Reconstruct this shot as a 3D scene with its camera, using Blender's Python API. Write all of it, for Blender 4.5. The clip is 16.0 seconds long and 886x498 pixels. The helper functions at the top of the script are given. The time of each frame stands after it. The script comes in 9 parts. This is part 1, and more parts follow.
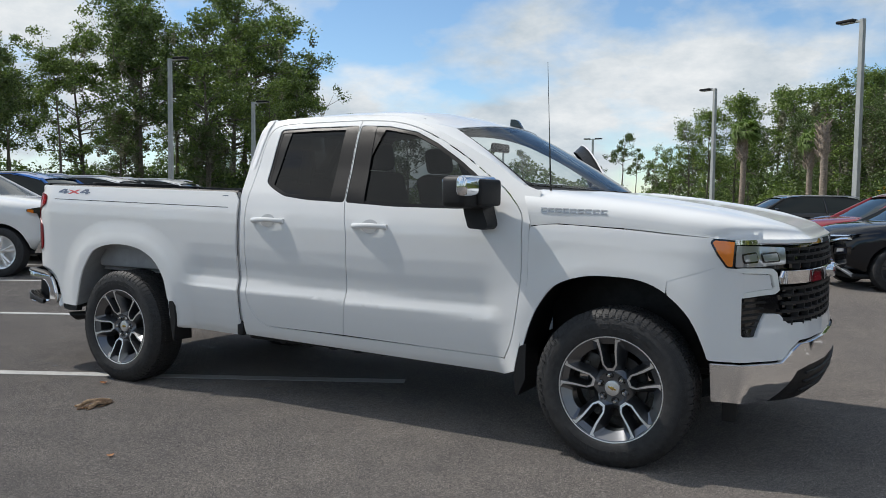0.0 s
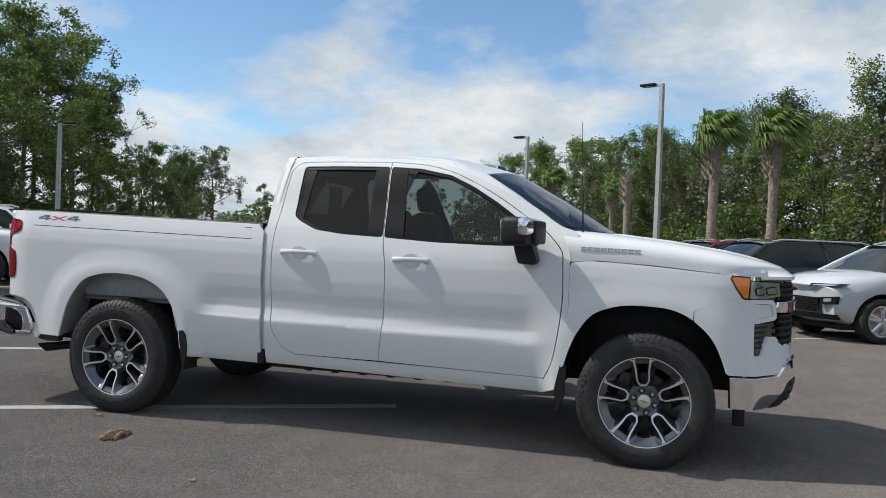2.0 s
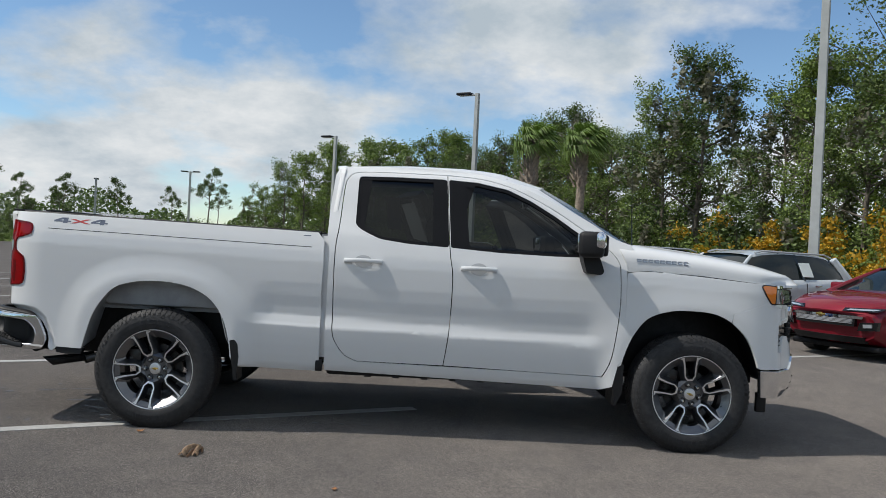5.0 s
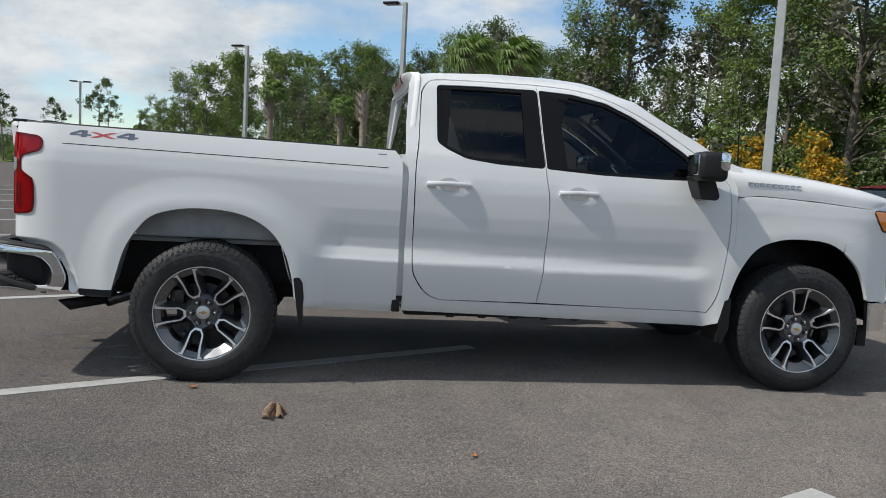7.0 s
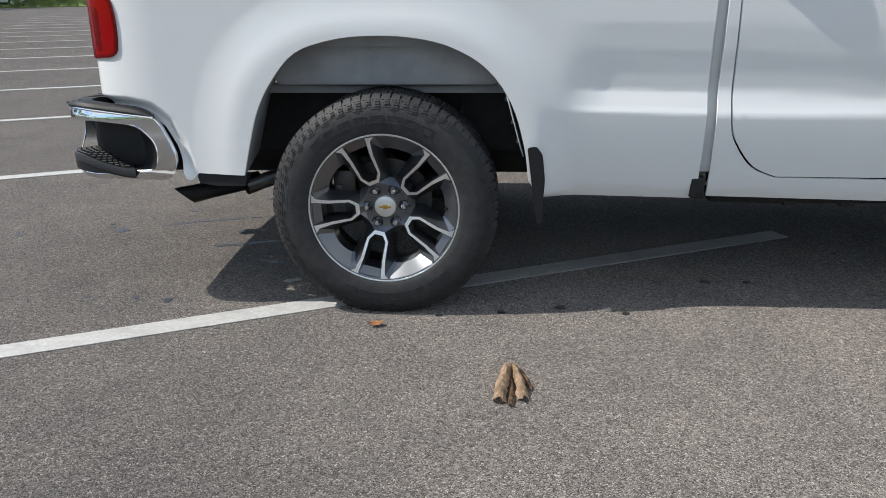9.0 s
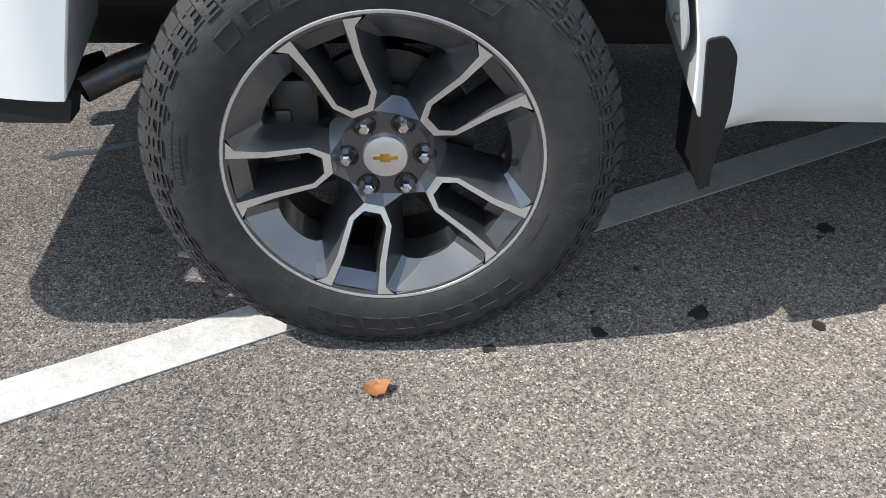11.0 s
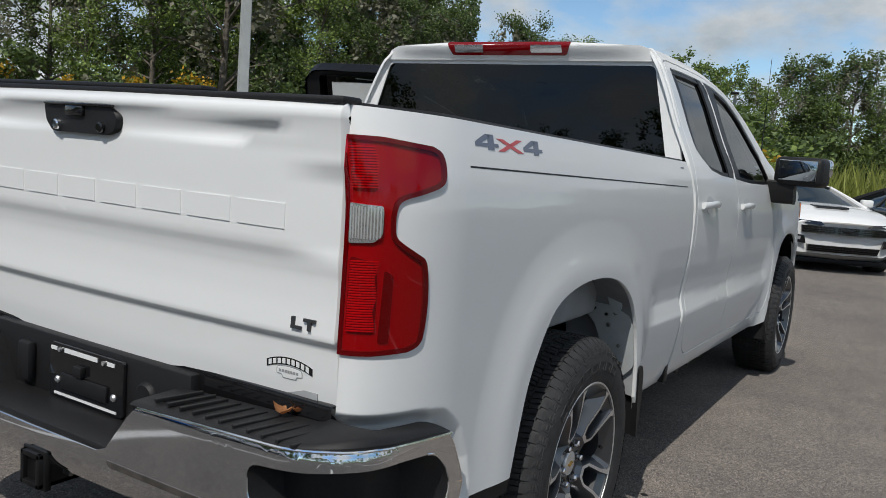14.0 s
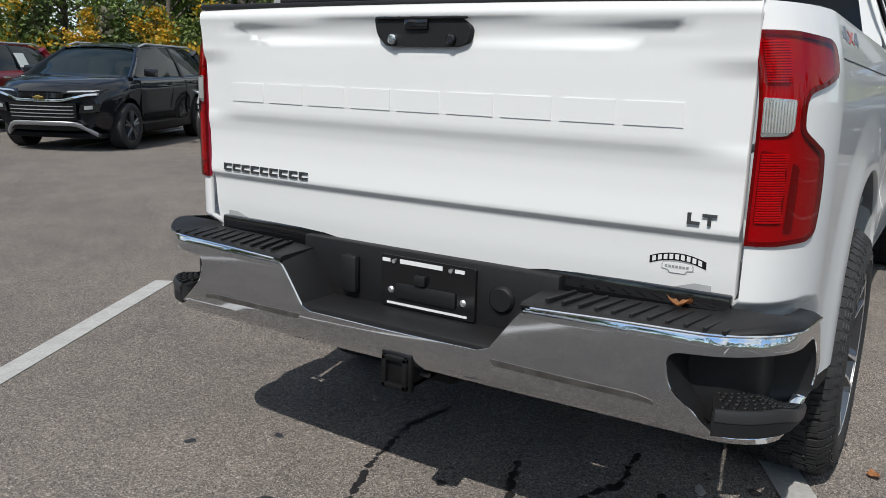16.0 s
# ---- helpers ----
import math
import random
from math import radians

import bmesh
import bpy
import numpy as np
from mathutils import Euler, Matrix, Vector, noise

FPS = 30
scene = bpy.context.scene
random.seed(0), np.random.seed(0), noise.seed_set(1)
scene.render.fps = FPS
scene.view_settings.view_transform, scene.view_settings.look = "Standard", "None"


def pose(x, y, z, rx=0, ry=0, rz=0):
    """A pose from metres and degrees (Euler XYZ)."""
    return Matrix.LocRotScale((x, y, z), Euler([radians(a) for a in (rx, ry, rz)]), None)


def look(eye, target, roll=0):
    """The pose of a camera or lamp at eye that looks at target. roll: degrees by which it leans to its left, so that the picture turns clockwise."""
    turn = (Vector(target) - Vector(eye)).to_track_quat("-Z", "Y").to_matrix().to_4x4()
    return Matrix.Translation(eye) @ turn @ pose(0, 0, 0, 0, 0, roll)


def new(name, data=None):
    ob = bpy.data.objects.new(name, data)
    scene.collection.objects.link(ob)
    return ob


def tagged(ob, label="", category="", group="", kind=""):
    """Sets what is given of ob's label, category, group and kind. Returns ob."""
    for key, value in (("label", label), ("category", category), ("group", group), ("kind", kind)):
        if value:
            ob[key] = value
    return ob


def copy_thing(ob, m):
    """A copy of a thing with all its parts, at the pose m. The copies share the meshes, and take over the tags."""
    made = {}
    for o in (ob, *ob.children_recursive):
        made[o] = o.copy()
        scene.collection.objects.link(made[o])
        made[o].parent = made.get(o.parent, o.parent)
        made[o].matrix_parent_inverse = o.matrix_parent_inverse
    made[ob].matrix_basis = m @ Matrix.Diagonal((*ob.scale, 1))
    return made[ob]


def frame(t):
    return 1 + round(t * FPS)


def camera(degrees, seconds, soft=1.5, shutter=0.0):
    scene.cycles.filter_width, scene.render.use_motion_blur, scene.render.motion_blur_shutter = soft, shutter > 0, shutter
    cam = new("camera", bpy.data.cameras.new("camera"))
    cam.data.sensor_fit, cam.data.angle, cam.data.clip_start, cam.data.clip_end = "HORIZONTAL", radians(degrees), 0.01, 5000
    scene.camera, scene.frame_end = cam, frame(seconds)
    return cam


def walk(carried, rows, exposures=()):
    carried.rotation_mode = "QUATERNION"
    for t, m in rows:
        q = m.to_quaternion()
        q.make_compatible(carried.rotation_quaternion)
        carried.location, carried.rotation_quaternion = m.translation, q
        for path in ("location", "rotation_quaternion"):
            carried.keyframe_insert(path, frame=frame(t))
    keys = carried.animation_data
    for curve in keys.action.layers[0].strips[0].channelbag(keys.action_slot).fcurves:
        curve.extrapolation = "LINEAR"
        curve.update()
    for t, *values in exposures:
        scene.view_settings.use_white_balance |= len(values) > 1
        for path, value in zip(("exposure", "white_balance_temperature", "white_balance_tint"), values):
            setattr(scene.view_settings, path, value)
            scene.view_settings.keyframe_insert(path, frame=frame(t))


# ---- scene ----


cam = camera(57.3, 16.0, soft=0.5)

PATH = [
    (0, (5.018, -5.032, 1.385), (4.037, -3.293, 1.26), 0.6),
    (0.5, (4.76, -5.325, 1.361), (3.917, -3.513, 1.289), 1.6),
    (1, (4.446, -5.567, 1.361), (3.725, -3.703, 1.299), 2.0),
    (1.5, (4.129, -5.878, 1.359), (3.51, -3.977, 1.313), 2.0),
    (2, (3.826, -6.081, 1.36), (3.301, -4.152, 1.334), 2.1),
    (2.5, (3.488, -6.157, 1.383), (3.089, -4.197, 1.376), 2.3),
    (3, (3.174, -6.255, 1.37), (2.862, -4.28, 1.36), 2.4),
    (3.5, (2.835, -6.479, 1.387), (2.626, -4.49, 1.374), 2.3),
    (5.8, (1.358, -6.648, 1.347), (1.543, -4.657, 1.346), 3.4),
    (6, (1.216, -6.521, 1.371), (1.453, -4.536, 1.367), 3.5),
    (6.5, (0.96, -6.21, 1.365), (1.264, -4.233, 1.332), 3.5),
    (7, (0.714, -5.803, 1.322), (0.993, -3.833, 1.125), 3.1),
    (7.5, (0.579, -5.371, 1.244), (0.638, -3.409, 0.862), 1.9),
    (8, (0.518, -4.822, 1.261), (0.403, -2.894, 0.742), 0.8),
    (8.5, (0.47, -4.316, 1.193), (0.346, -2.391, 0.665), -0.1),
    (9, (0.422, -3.841, 1.174), (0.283, -1.943, 0.561), -0.5),
    (9.2, (0.397, -3.637, 1.145), (0.242, -1.756, 0.484), -0.8),
    (11.3, (-0.150, -2.10, 1.09), (0.097, -0.535, -0.128), 4.2),
    (11.5, (-0.294, -2.035, 1.10), (0.101, -0.520, -0.14), 7.3),
    (12, (-0.737, -1.962, 1.144), (0.210, -0.558, 0.083), 10.0),
    (12.5, (-1.168, -2.010, 1.199), (0.072, -0.618, 0.471), 7.0),
    (13, (-1.583, -1.994, 1.289), (-0.087, -0.788, 0.735), 6.8),
    (13.5, (-1.999, -1.875, 1.337), (-0.332, -0.837, 0.955), 6.6),
    (14, (-2.405, -1.895, 1.38), (-0.71, -0.86, 1.141), 4.4),
    (14.5, (-2.738, -1.918, 1.408), (-1.035, -0.898, 1.165), 1.3),
    (15, (-3.062, -1.79, 1.376), (-1.3, -0.887, 1.091), 2.7),
    (15.5, (-3.137, -1.606, 1.304), (-1.412, -0.671, 0.912), 2.1),
    (16, (-2.923, -1.206, 1.3), (-1.264, -0.178, 0.868), 1.6),
]
walk(cam, [(t, look(eye, target, roll)) for t, eye, target, roll in PATH],
     exposures=((0.0, 0.23), (3.5, 0.17), (6.0, 0.06), (7.0, 0.16), (8.0, 0.45), (9.0, 0.65), (11.3, 1.25), (12.0, 1.18), (12.5, 0.95), (12.9, 0.72), (13.5, 0.10), (14.5, -0.16), (15.0, -0.02), (15.5, 0.17), (16.0, 0.20)))


# ---- light ----
SUN_WAY = Vector((-0.80, -0.145, 1.0)).normalized()
world = bpy.data.worlds.new("sky")
scene.world = world
world.use_nodes = True
wn, wl = world.node_tree.nodes, world.node_tree.links
wn.clear()
w_out = wn.new("ShaderNodeOutputWorld")
w_bg = wn.new("ShaderNodeBackground")
w_sky = wn.new("ShaderNodeTexSky")
w_sky.sky_type = "NISHITA"
w_sky.sun_disc = False
w_sky.sun_elevation = math.asin(SUN_WAY.z)
w_sky.sun_rotation = math.atan2(SUN_WAY.x, SUN_WAY.y)
w_sky.air_density, w_sky.dust_density, w_sky.ozone_density = 0.9, 0.15, 3.5
w_dim = wn.new("ShaderNodeVectorMath")
w_dim.operation = "SCALE"
w_dim.inputs["Scale"].default_value = 0.12
wl.new(w_sky.outputs[0], w_dim.inputs[0])
# broken cloud: noise on a flat layer overhead
w_tc = wn.new("ShaderNodeTexCoord")
w_sep = wn.new("ShaderNodeSeparateXYZ")
wl.new(w_tc.outputs["Generated"], w_sep.inputs[0])
w_add = wn.new("ShaderNodeMath")
w_add.operation = "ADD"
w_add.inputs[1].default_value = 0.42
w_abs = wn.new("ShaderNodeMath")
w_abs.operation = "ABSOLUTE"
wl.new(w_sep.outputs["Z"], w_abs.inputs[0])
wl.new(w_abs.outputs[0], w_add.inputs[0])
w_div = wn.new("ShaderNodeVectorMath")
w_div.operation = "DIVIDE"
w_com = wn.new("ShaderNodeCombineXYZ")
for k in range(3):
    wl.new(w_add.outputs[0], w_com.inputs[k])
wl.new(w_tc.outputs["Generated"], w_div.inputs[0])
wl.new(w_com.outputs[0], w_div.inputs[1])


def sky_noise(scale, detail, rough, offset):
    mp = wn.new("ShaderNodeMapping")
    mp.inputs["Location"].default_value = offset
    wl.new(w_div.outputs[0], mp.inputs["Vector"])
    nz = wn.new("ShaderNodeTexNoise")
    nz.inputs["Scale"].default_value = scale
    nz.inputs["Detail"].default_value = detail
    nz.inputs["Roughness"].default_value = rough
    wl.new(mp.outputs[0], nz.inputs["Vector"])
    return nz


w_n1 = sky_noise(1.75, 10.0, 0.55, (0.4, 1.9, 0.3))
w_n2 = sky_noise(3.6, 8.0, 0.62, (3.1, 0.2, 1.7))
w_r1 = wn.new("ShaderNodeValToRGB")
w_r1.color_ramp.elements[0].position, w_r1.color_ramp.elements[0].color = 0.43, (0, 0, 0, 1)
w_r1.color_ramp.elements[1].position, w_r1.color_ramp.elements[1].color = 0.55, (1, 1, 1, 1)
wl.new(w_n1.outputs["Fac"], w_r1.inputs[0])
w_r2 = wn.new("ShaderNodeValToRGB")
w_r2.color_ramp.elements[0].position, w_r2.color_ramp.elements[0].color = 0.34, (0.42, 0.49, 0.55, 1)
w_r2.color_ramp.elements[1].position, w_r2.color_ramp.elements[1].color = 0.62, (0.71, 0.735, 0.75, 1)
wl.new(w_n2.outputs["Fac"], w_r2.inputs[0])
w_mix = wn.new("ShaderNodeMix")
w_mix.data_type = "RGBA"
wl.new(w_r1.outputs[0], w_mix.inputs["Factor"])
w_blue = wn.new("ShaderNodeVectorMath")
w_blue.operation = "MULTIPLY"
w_blue.inputs[1].default_value = (0.98, 1.045, 1.03)
wl.new(w_dim.outputs[0], w_blue.inputs[0])
wl.new(w_blue.outputs[0], w_mix.inputs[6])
wl.new(w_r2.outputs[0], w_mix.inputs[7])
wl.new(w_mix.outputs[2], w_bg.inputs["Color"])
w_bg.inputs["Strength"].default_value = 1.0
wl.new(w_bg.outputs[0], w_out.inputs[0])

sun = new("sun", bpy.data.lights.new("sun", "SUN"))
sun.data.energy, sun.data.angle, sun.data.color = 3.25, radians(0.53), (1.0, 0.955, 0.89)
sun.matrix_world = look(SUN_WAY * 50, (0, 0, 0))
scene.view_settings.exposure = 0.0


# ---- materials ----
def material(name, base, rough=0.5, metal=0.0, coat=0.0, spec=0.5, grain=None, bump=None, tint=None, random_tint=0.0, island=0.0, alpha=None, emit=None, trans=0.0):
    """Principled surface. grain: (scale, darker, lighter); tint: (scale, colour, amount) of large stains; bump: (scale, depth)."""
    m = bpy.data.materials.new(name)
    m.use_nodes = True
    n, l = m.node_tree.nodes, m.node_tree.links
    p = n["Principled BSDF"]
    p.inputs["Base Color"].default_value = (*base, 1)
    p.inputs["Roughness"].default_value = rough
    p.inputs["Metallic"].default_value = metal
    p.inputs["Coat Weight"].default_value = coat
    p.inputs["Coat Roughness"].default_value = 0.03
    p.inputs["Specular IOR Level"].default_value = spec
    p.inputs["Transmission Weight"].default_value = trans
    tc = n.new("ShaderNodeTexCoord")
    colour = None

    def mixer(kind, fac, a, b):
        mx = n.new("ShaderNodeMix")
        mx.data_type, mx.blend_type = "RGBA", kind
        for sock, v in ((mx.inputs["Factor"], fac), (mx.inputs[6], a), (mx.inputs[7], b)):
            if isinstance(v, bpy.types.NodeSocket):
                l.new(v, sock)
            elif isinstance(v, tuple):
                sock.default_value = (*v, 1)
            else:
                sock.default_value = v
        return mx.outputs[2]

    colour = base
    if grain:
        nz = n.new("ShaderNodeTexNoise")
        nz.inputs["Scale"].default_value, nz.inputs["Detail"].default_value, nz.inputs["Roughness"].default_value = grain[0], 6, 0.65
        l.new(tc.outputs["Object"], nz.inputs["Vector"])
        rp = n.new("ShaderNodeValToRGB")
        rp.color_ramp.elements[0].position, rp.color_ramp.elements[1].position = 0.3, 0.7
        rp.color_ramp.elements[0].color = (grain[1],) * 3 + (1,)
        rp.color_ramp.elements[1].color = (grain[2],) * 3 + (1,)
        l.new(nz.outputs["Fac"], rp.inputs[0])
        colour = mixer("MULTIPLY", 1.0, colour, rp.outputs[0])
    if tint:
        nz = n.new("ShaderNodeTexNoise")
        nz.inputs["Scale"].default_value, nz.inputs["Detail"].default_value = tint[0], 5
        l.new(tc.outputs["Object"], nz.inputs["Vector"])
        mr = n.new("ShaderNodeMapRange")
        mr.inputs["From Min"].default_value, mr.inputs["From Max"].default_value, mr.inputs["To Max"].default_value = 0.45, 0.7, tint[2]
        l.new(nz.outputs["Fac"], mr.inputs["Value"])
        colour = mixer("MIX", mr.outputs[0], colour, tint[1])
    if random_tint or island:
        if island:
            src = n.new("ShaderNodeNewGeometry").outputs["Random Per Island"]
        else:
            src = n.new("ShaderNodeObjectInfo").outputs["Random"]
        mr = n.new("ShaderNodeMapRange")
        k = island or random_tint
        mr.inputs["To Min"].default_value, mr.inputs["To Max"].default_value = 1 - k, 1 + k
        l.new(src, mr.inputs["Value"])
        cb = n.new("ShaderNodeCombineColor")
        for i in range(3):
            l.new(mr.outputs[0], cb.inputs[i])
        colour = mixer("MULTIPLY", 1.0, colour, cb.outputs[0])
    if isinstance(colour, bpy.types.NodeSocket):
        l.new(colour, p.inputs["Base Color"])
    if bump:
        nz = n.new("ShaderNodeTexNoise")
        nz.inputs["Scale"].default_value, nz.inputs["Detail"].default_value = bump[0], 5
        l.new(tc.outputs["Object"], nz.inputs["Vector"])
        bp = n.new("ShaderNodeBump")
        bp.inputs["Strength"].default_value, bp.inputs["Distance"].default_value = 1.0, bump[1]
        l.new(nz.outputs["Fac"], bp.inputs["Height"])
        l.new(bp.outputs[0], p.inputs["Normal"])
    if emit:
        p.inputs["Emission Color"].default_value = (*emit[:3], 1)
        p.inputs["Emission Strength"].default_value = emit[3]
    return m


def leaf_material(name, base, spread=0.35):
    m = material(name, base, rough=0.55, spec=0.35, island=spread)
    n, l = m.node_tree.nodes, m.node_tree.links
    p, out = n["Principled BSDF"], n["Material Output"]
    tr = n.new("ShaderNodeBsdfTranslucent")
    tr.inputs["Color"].default_value = (min(1, base[0] * 1.5), min(1, base[1] * 1.7), base[2] * 0.8, 1)
    mx = n.new("ShaderNodeMixShader")
    mx.inputs[0].default_value = 0.15
    l.new(p.outputs[0], mx.inputs[1])
    l.new(tr.outputs[0], mx.inputs[2])
    l.new(mx.outputs[0], out.inputs["Surface"])
    return m


def asphalt_material():
    m = material("asphalt", (0.105, 0.099, 0.094), rough=0.9, spec=0.12)
    m.node_tree.nodes["Principled BSDF"].inputs["Diffuse Roughness"].default_value = 1.0
    n, l = m.node_tree.nodes, m.node_tree.links
    p = n["Principled BSDF"]
    tc = n.new("ShaderNodeTexCoord")

    def tex(kind, scale, detail=4):
        t = n.new(kind)
        t.inputs["Scale"].default_value = scale
        if kind == "ShaderNodeTexNoise":
            t.inputs["Detail"].default_value = detail
        l.new(tc.outputs["Object"], t.inputs["Vector"])
        return t

    def ramp(src, stops):
        r = n.new("ShaderNodeValToRGB")
        while len(r.color_ramp.elements) < len(stops):
            r.color_ramp.elements.new(0.5)
        for e, (pos, c) in zip(r.color_ramp.elements, stops):
            e.position, e.color = pos, (*c, 1)
        l.new(src, r.inputs[0])
        return r.outputs[0]

    def mul(a, b, kind="MULTIPLY", fac=1.0):
        mx = n.new("ShaderNodeMix")
        mx.data_type, mx.blend_type = "RGBA", kind
        mx.inputs["Factor"].default_value = fac
        l.new(a, mx.inputs[6])
        l.new(b, mx.inputs[7])
        return mx.outputs[2]

    stones = tex("ShaderNodeTexVoronoi", 270)
    sep = n.new("ShaderNodeSeparateColor")
    l.new(stones.outputs["Color"], sep.inputs[0])
    base = ramp(sep.outputs[0], [(0.0, (0.052, 0.050, 0.048)), (0.35, (0.132, 0.120, 0.113)), (0.75, (0.191, 0.174, 0.162)), (0.92, (0.252, 0.231, 0.214)), (1.0, (0.39, 0.36, 0.335))])
    fine = tex("ShaderNodeTexNoise", 420, 3)
    base = mul(base, ramp(fine.outputs["Fac"], [(0.3, (0.72, 0.72, 0.72)), (0.7, (1.25, 1.24, 1.22))]))
    patch = tex("ShaderNodeTexNoise", 0.55, 6)
    base = mul(base, ramp(patch.outputs["Fac"], [(0.3, (0.86, 0.86, 0.87)), (0.7, (1.12, 1.11, 1.09))]))
    wear = tex("ShaderNodeTexNoise", 3.5, 8)
    base = mul(base, ramp(wear.outputs["Fac"], [(0.35, (0.92, 0.92, 0.93)), (0.68, (1.09, 1.08, 1.07))]))
    grit = tex("ShaderNodeTexNoise", 70, 4)
    base = mul(base, ramp(grit.outputs["Fac"], [(0.36, (0.87, 0.87, 0.87)), (0.64, (1.17, 1.165, 1.15))]))
    chips = tex("ShaderNodeTexVoronoi", 85)
    pick = n.new("ShaderNodeSeparateColor")
    l.new(chips.outputs["Color"], pick.inputs[0])
    base = mul(base, ramp(pick.outputs[1], [(0.0, (0.80, 0.80, 0.80)), (0.25, (0.95, 0.95, 0.95)), (0.80, (1.03, 1.03, 1.02)), (0.94, (1.09, 1.085, 1.075)), (1.0, (1.20, 1.19, 1.17))]))
    l.new(base, p.inputs["Base Color"])
    bp = n.new("ShaderNodeBump")
    bp.inputs["Distance"].default_value, bp.inputs["Strength"].default_value = 0.004, 0.55
    l.new(stones.outputs["Distance"], bp.inputs["Height"])
    bp.invert = True
    l.new(bp.outputs[0], p.inputs["Normal"])
    return m


ASPHALT = asphalt_material()
LINE = material("line_paint", (0.45, 0.445, 0.43), rough=0.75, spec=0.2, grain=(60, 0.78, 1.10), tint=(11, (0.30, 0.295, 0.28), 0.5), bump=(150, 0.002))
EARTH = material("grass_earth", (0.075, 0.095, 0.032), rough=0.95, grain=(3, 0.7, 1.3), tint=(0.08, (0.13, 0.12, 0.06), 0.6))
WHITE = material("white_paint", (0.74, 0.75, 0.75), rough=0.55, coat=0.75, spec=0.15)
BLACK = material("black_plastic", (0.011, 0.011, 0.012), rough=0.52, spec=0.35, grain=(90, 0.8, 1.2), bump=(600, 0.0006))
TRIM = material("satin_black_trim", (0.006, 0.006, 0.007), rough=0.4, spec=0.2, bump=(500, 0.0003))
GLOSSBLACK = material("gloss_black", (0.008, 0.008, 0.009), rough=0.08, coat=0.5)
CHROME = material("chrome", (0.82, 0.83, 0.85), rough=0.05, metal=1.0)
RUBBER = material("tyre_rubber", (0.036, 0.036, 0.037), rough=0.58, spec=0.26, grain=(30, 0.75, 1.3), bump=(300, 0.0008))
MACHINED = material("machined_alloy", (0.86, 0.86, 0.86), rough=0.38, metal=0.92, grain=(300, 0.93, 1.05))
GREYALLOY = material("grey_alloy", (0.15, 0.155, 0.165), rough=0.30, metal=0.85, coat=0.4, grain=(700, 0.9, 1.1))
DARKMETAL = material("dark_metal", (0.016, 0.016, 0.017), rough=0.5, metal=0.6, grain=(20, 0.7, 1.3))
STEEL = material("exhaust_steel", (0.32, 0.30, 0.28), rough=0.4, metal=0.9, grain=(12, 0.5, 1.1))
PRIMER = material("pale_primer", (0.52, 0.55, 0.56), rough=0.45, grain=(9, 0.9, 1.06))
LINER = material("wheel_liner", (0.33, 0.34, 0.35), rough=0.6, grain=(6, 0.8, 1.15))
POLE = material("pole_paint", (0.42, 0.44, 0.43), rough=0.6, grain=(2.5, 0.85, 1.1), tint=(0.6, (0.25, 0.27, 0.26), 0.4))
BARK = material("bark", (0.13, 0.112, 0.09), rough=0.95, grain=(5, 0.5, 1.5), bump=(10, 0.05))
PALMBARK = material("palm_bark", (0.30, 0.245, 0.195), rough=0.95, grain=(7, 0.6, 1.4), bump=(14, 0.05))
LEAF_OAK = leaf_material("leaf_oak", (0.108, 0.153, 0.047))
LEAF_BRIGHT = leaf_material("leaf_bright", (0.189, 0.256, 0.064))
LEAF_DARK = leaf_material("leaf_dark", (0.065, 0.097, 0.034))
LEAF_YELLOW = leaf_material("leaf_yellow", (0.46, 0.27, 0.022))
LEAF_PALM = leaf_material("leaf_palm", (0.128, 0.195, 0.045))
LEAF_MOSS = leaf_material("moss", (0.173, 0.169, 0.122))
LEAF_GRASS = leaf_material("leaf_grass", (0.20, 0.22, 0.05))


# ---- building tools ----
def mesh_object(name, bm, mat, smooth=None, parent=None, label=""):
    me = bpy.data.meshes.new(name)
    bm.normal_update()
    bm.to_mesh(me)
    bm.free()
    for m in (mat if isinstance(mat, (list, tuple)) else [mat]):
        me.materials.append(m)
    if smooth is not None:
        me.shade_smooth()
        me.set_sharp_from_angle(angle=radians(smooth))
    ob = new(name, me)
    if parent is not None:
        ob.parent = parent
    if label:
        ob["label"] = label
    return ob


def part(name, bm, mat, parent, label="", smooth=35):
    return mesh_object(name, bm, mat, smooth, parent, label)


def thing(name, label, category, at=None, group="", kind=""):
    ob = new(name)
    ob.empty_display_size = 0.1
    if at is not None:
        ob.matrix_world = at
    return tagged(ob, label, category, group, kind)


def box(bm, x0, x1, y0, y1, z0, z1, bevel=0.0, segments=2):
    r = bmesh.ops.create_cube(bm, size=1, matrix=Matrix.Translation(((x0 + x1) / 2, (y0 + y1) / 2, (z0 + z1) / 2)) @ Matrix.Diagonal((x1 - x0, y1 - y0, z1 - z0, 1)))
    if bevel:
        edges = list({e for v in r["verts"] for e in v.link_edges})
        bmesh.ops.bevel(bm, geom=edges, offset=bevel, segments=segments, affect="EDGES", profile=0.5)
    return bm


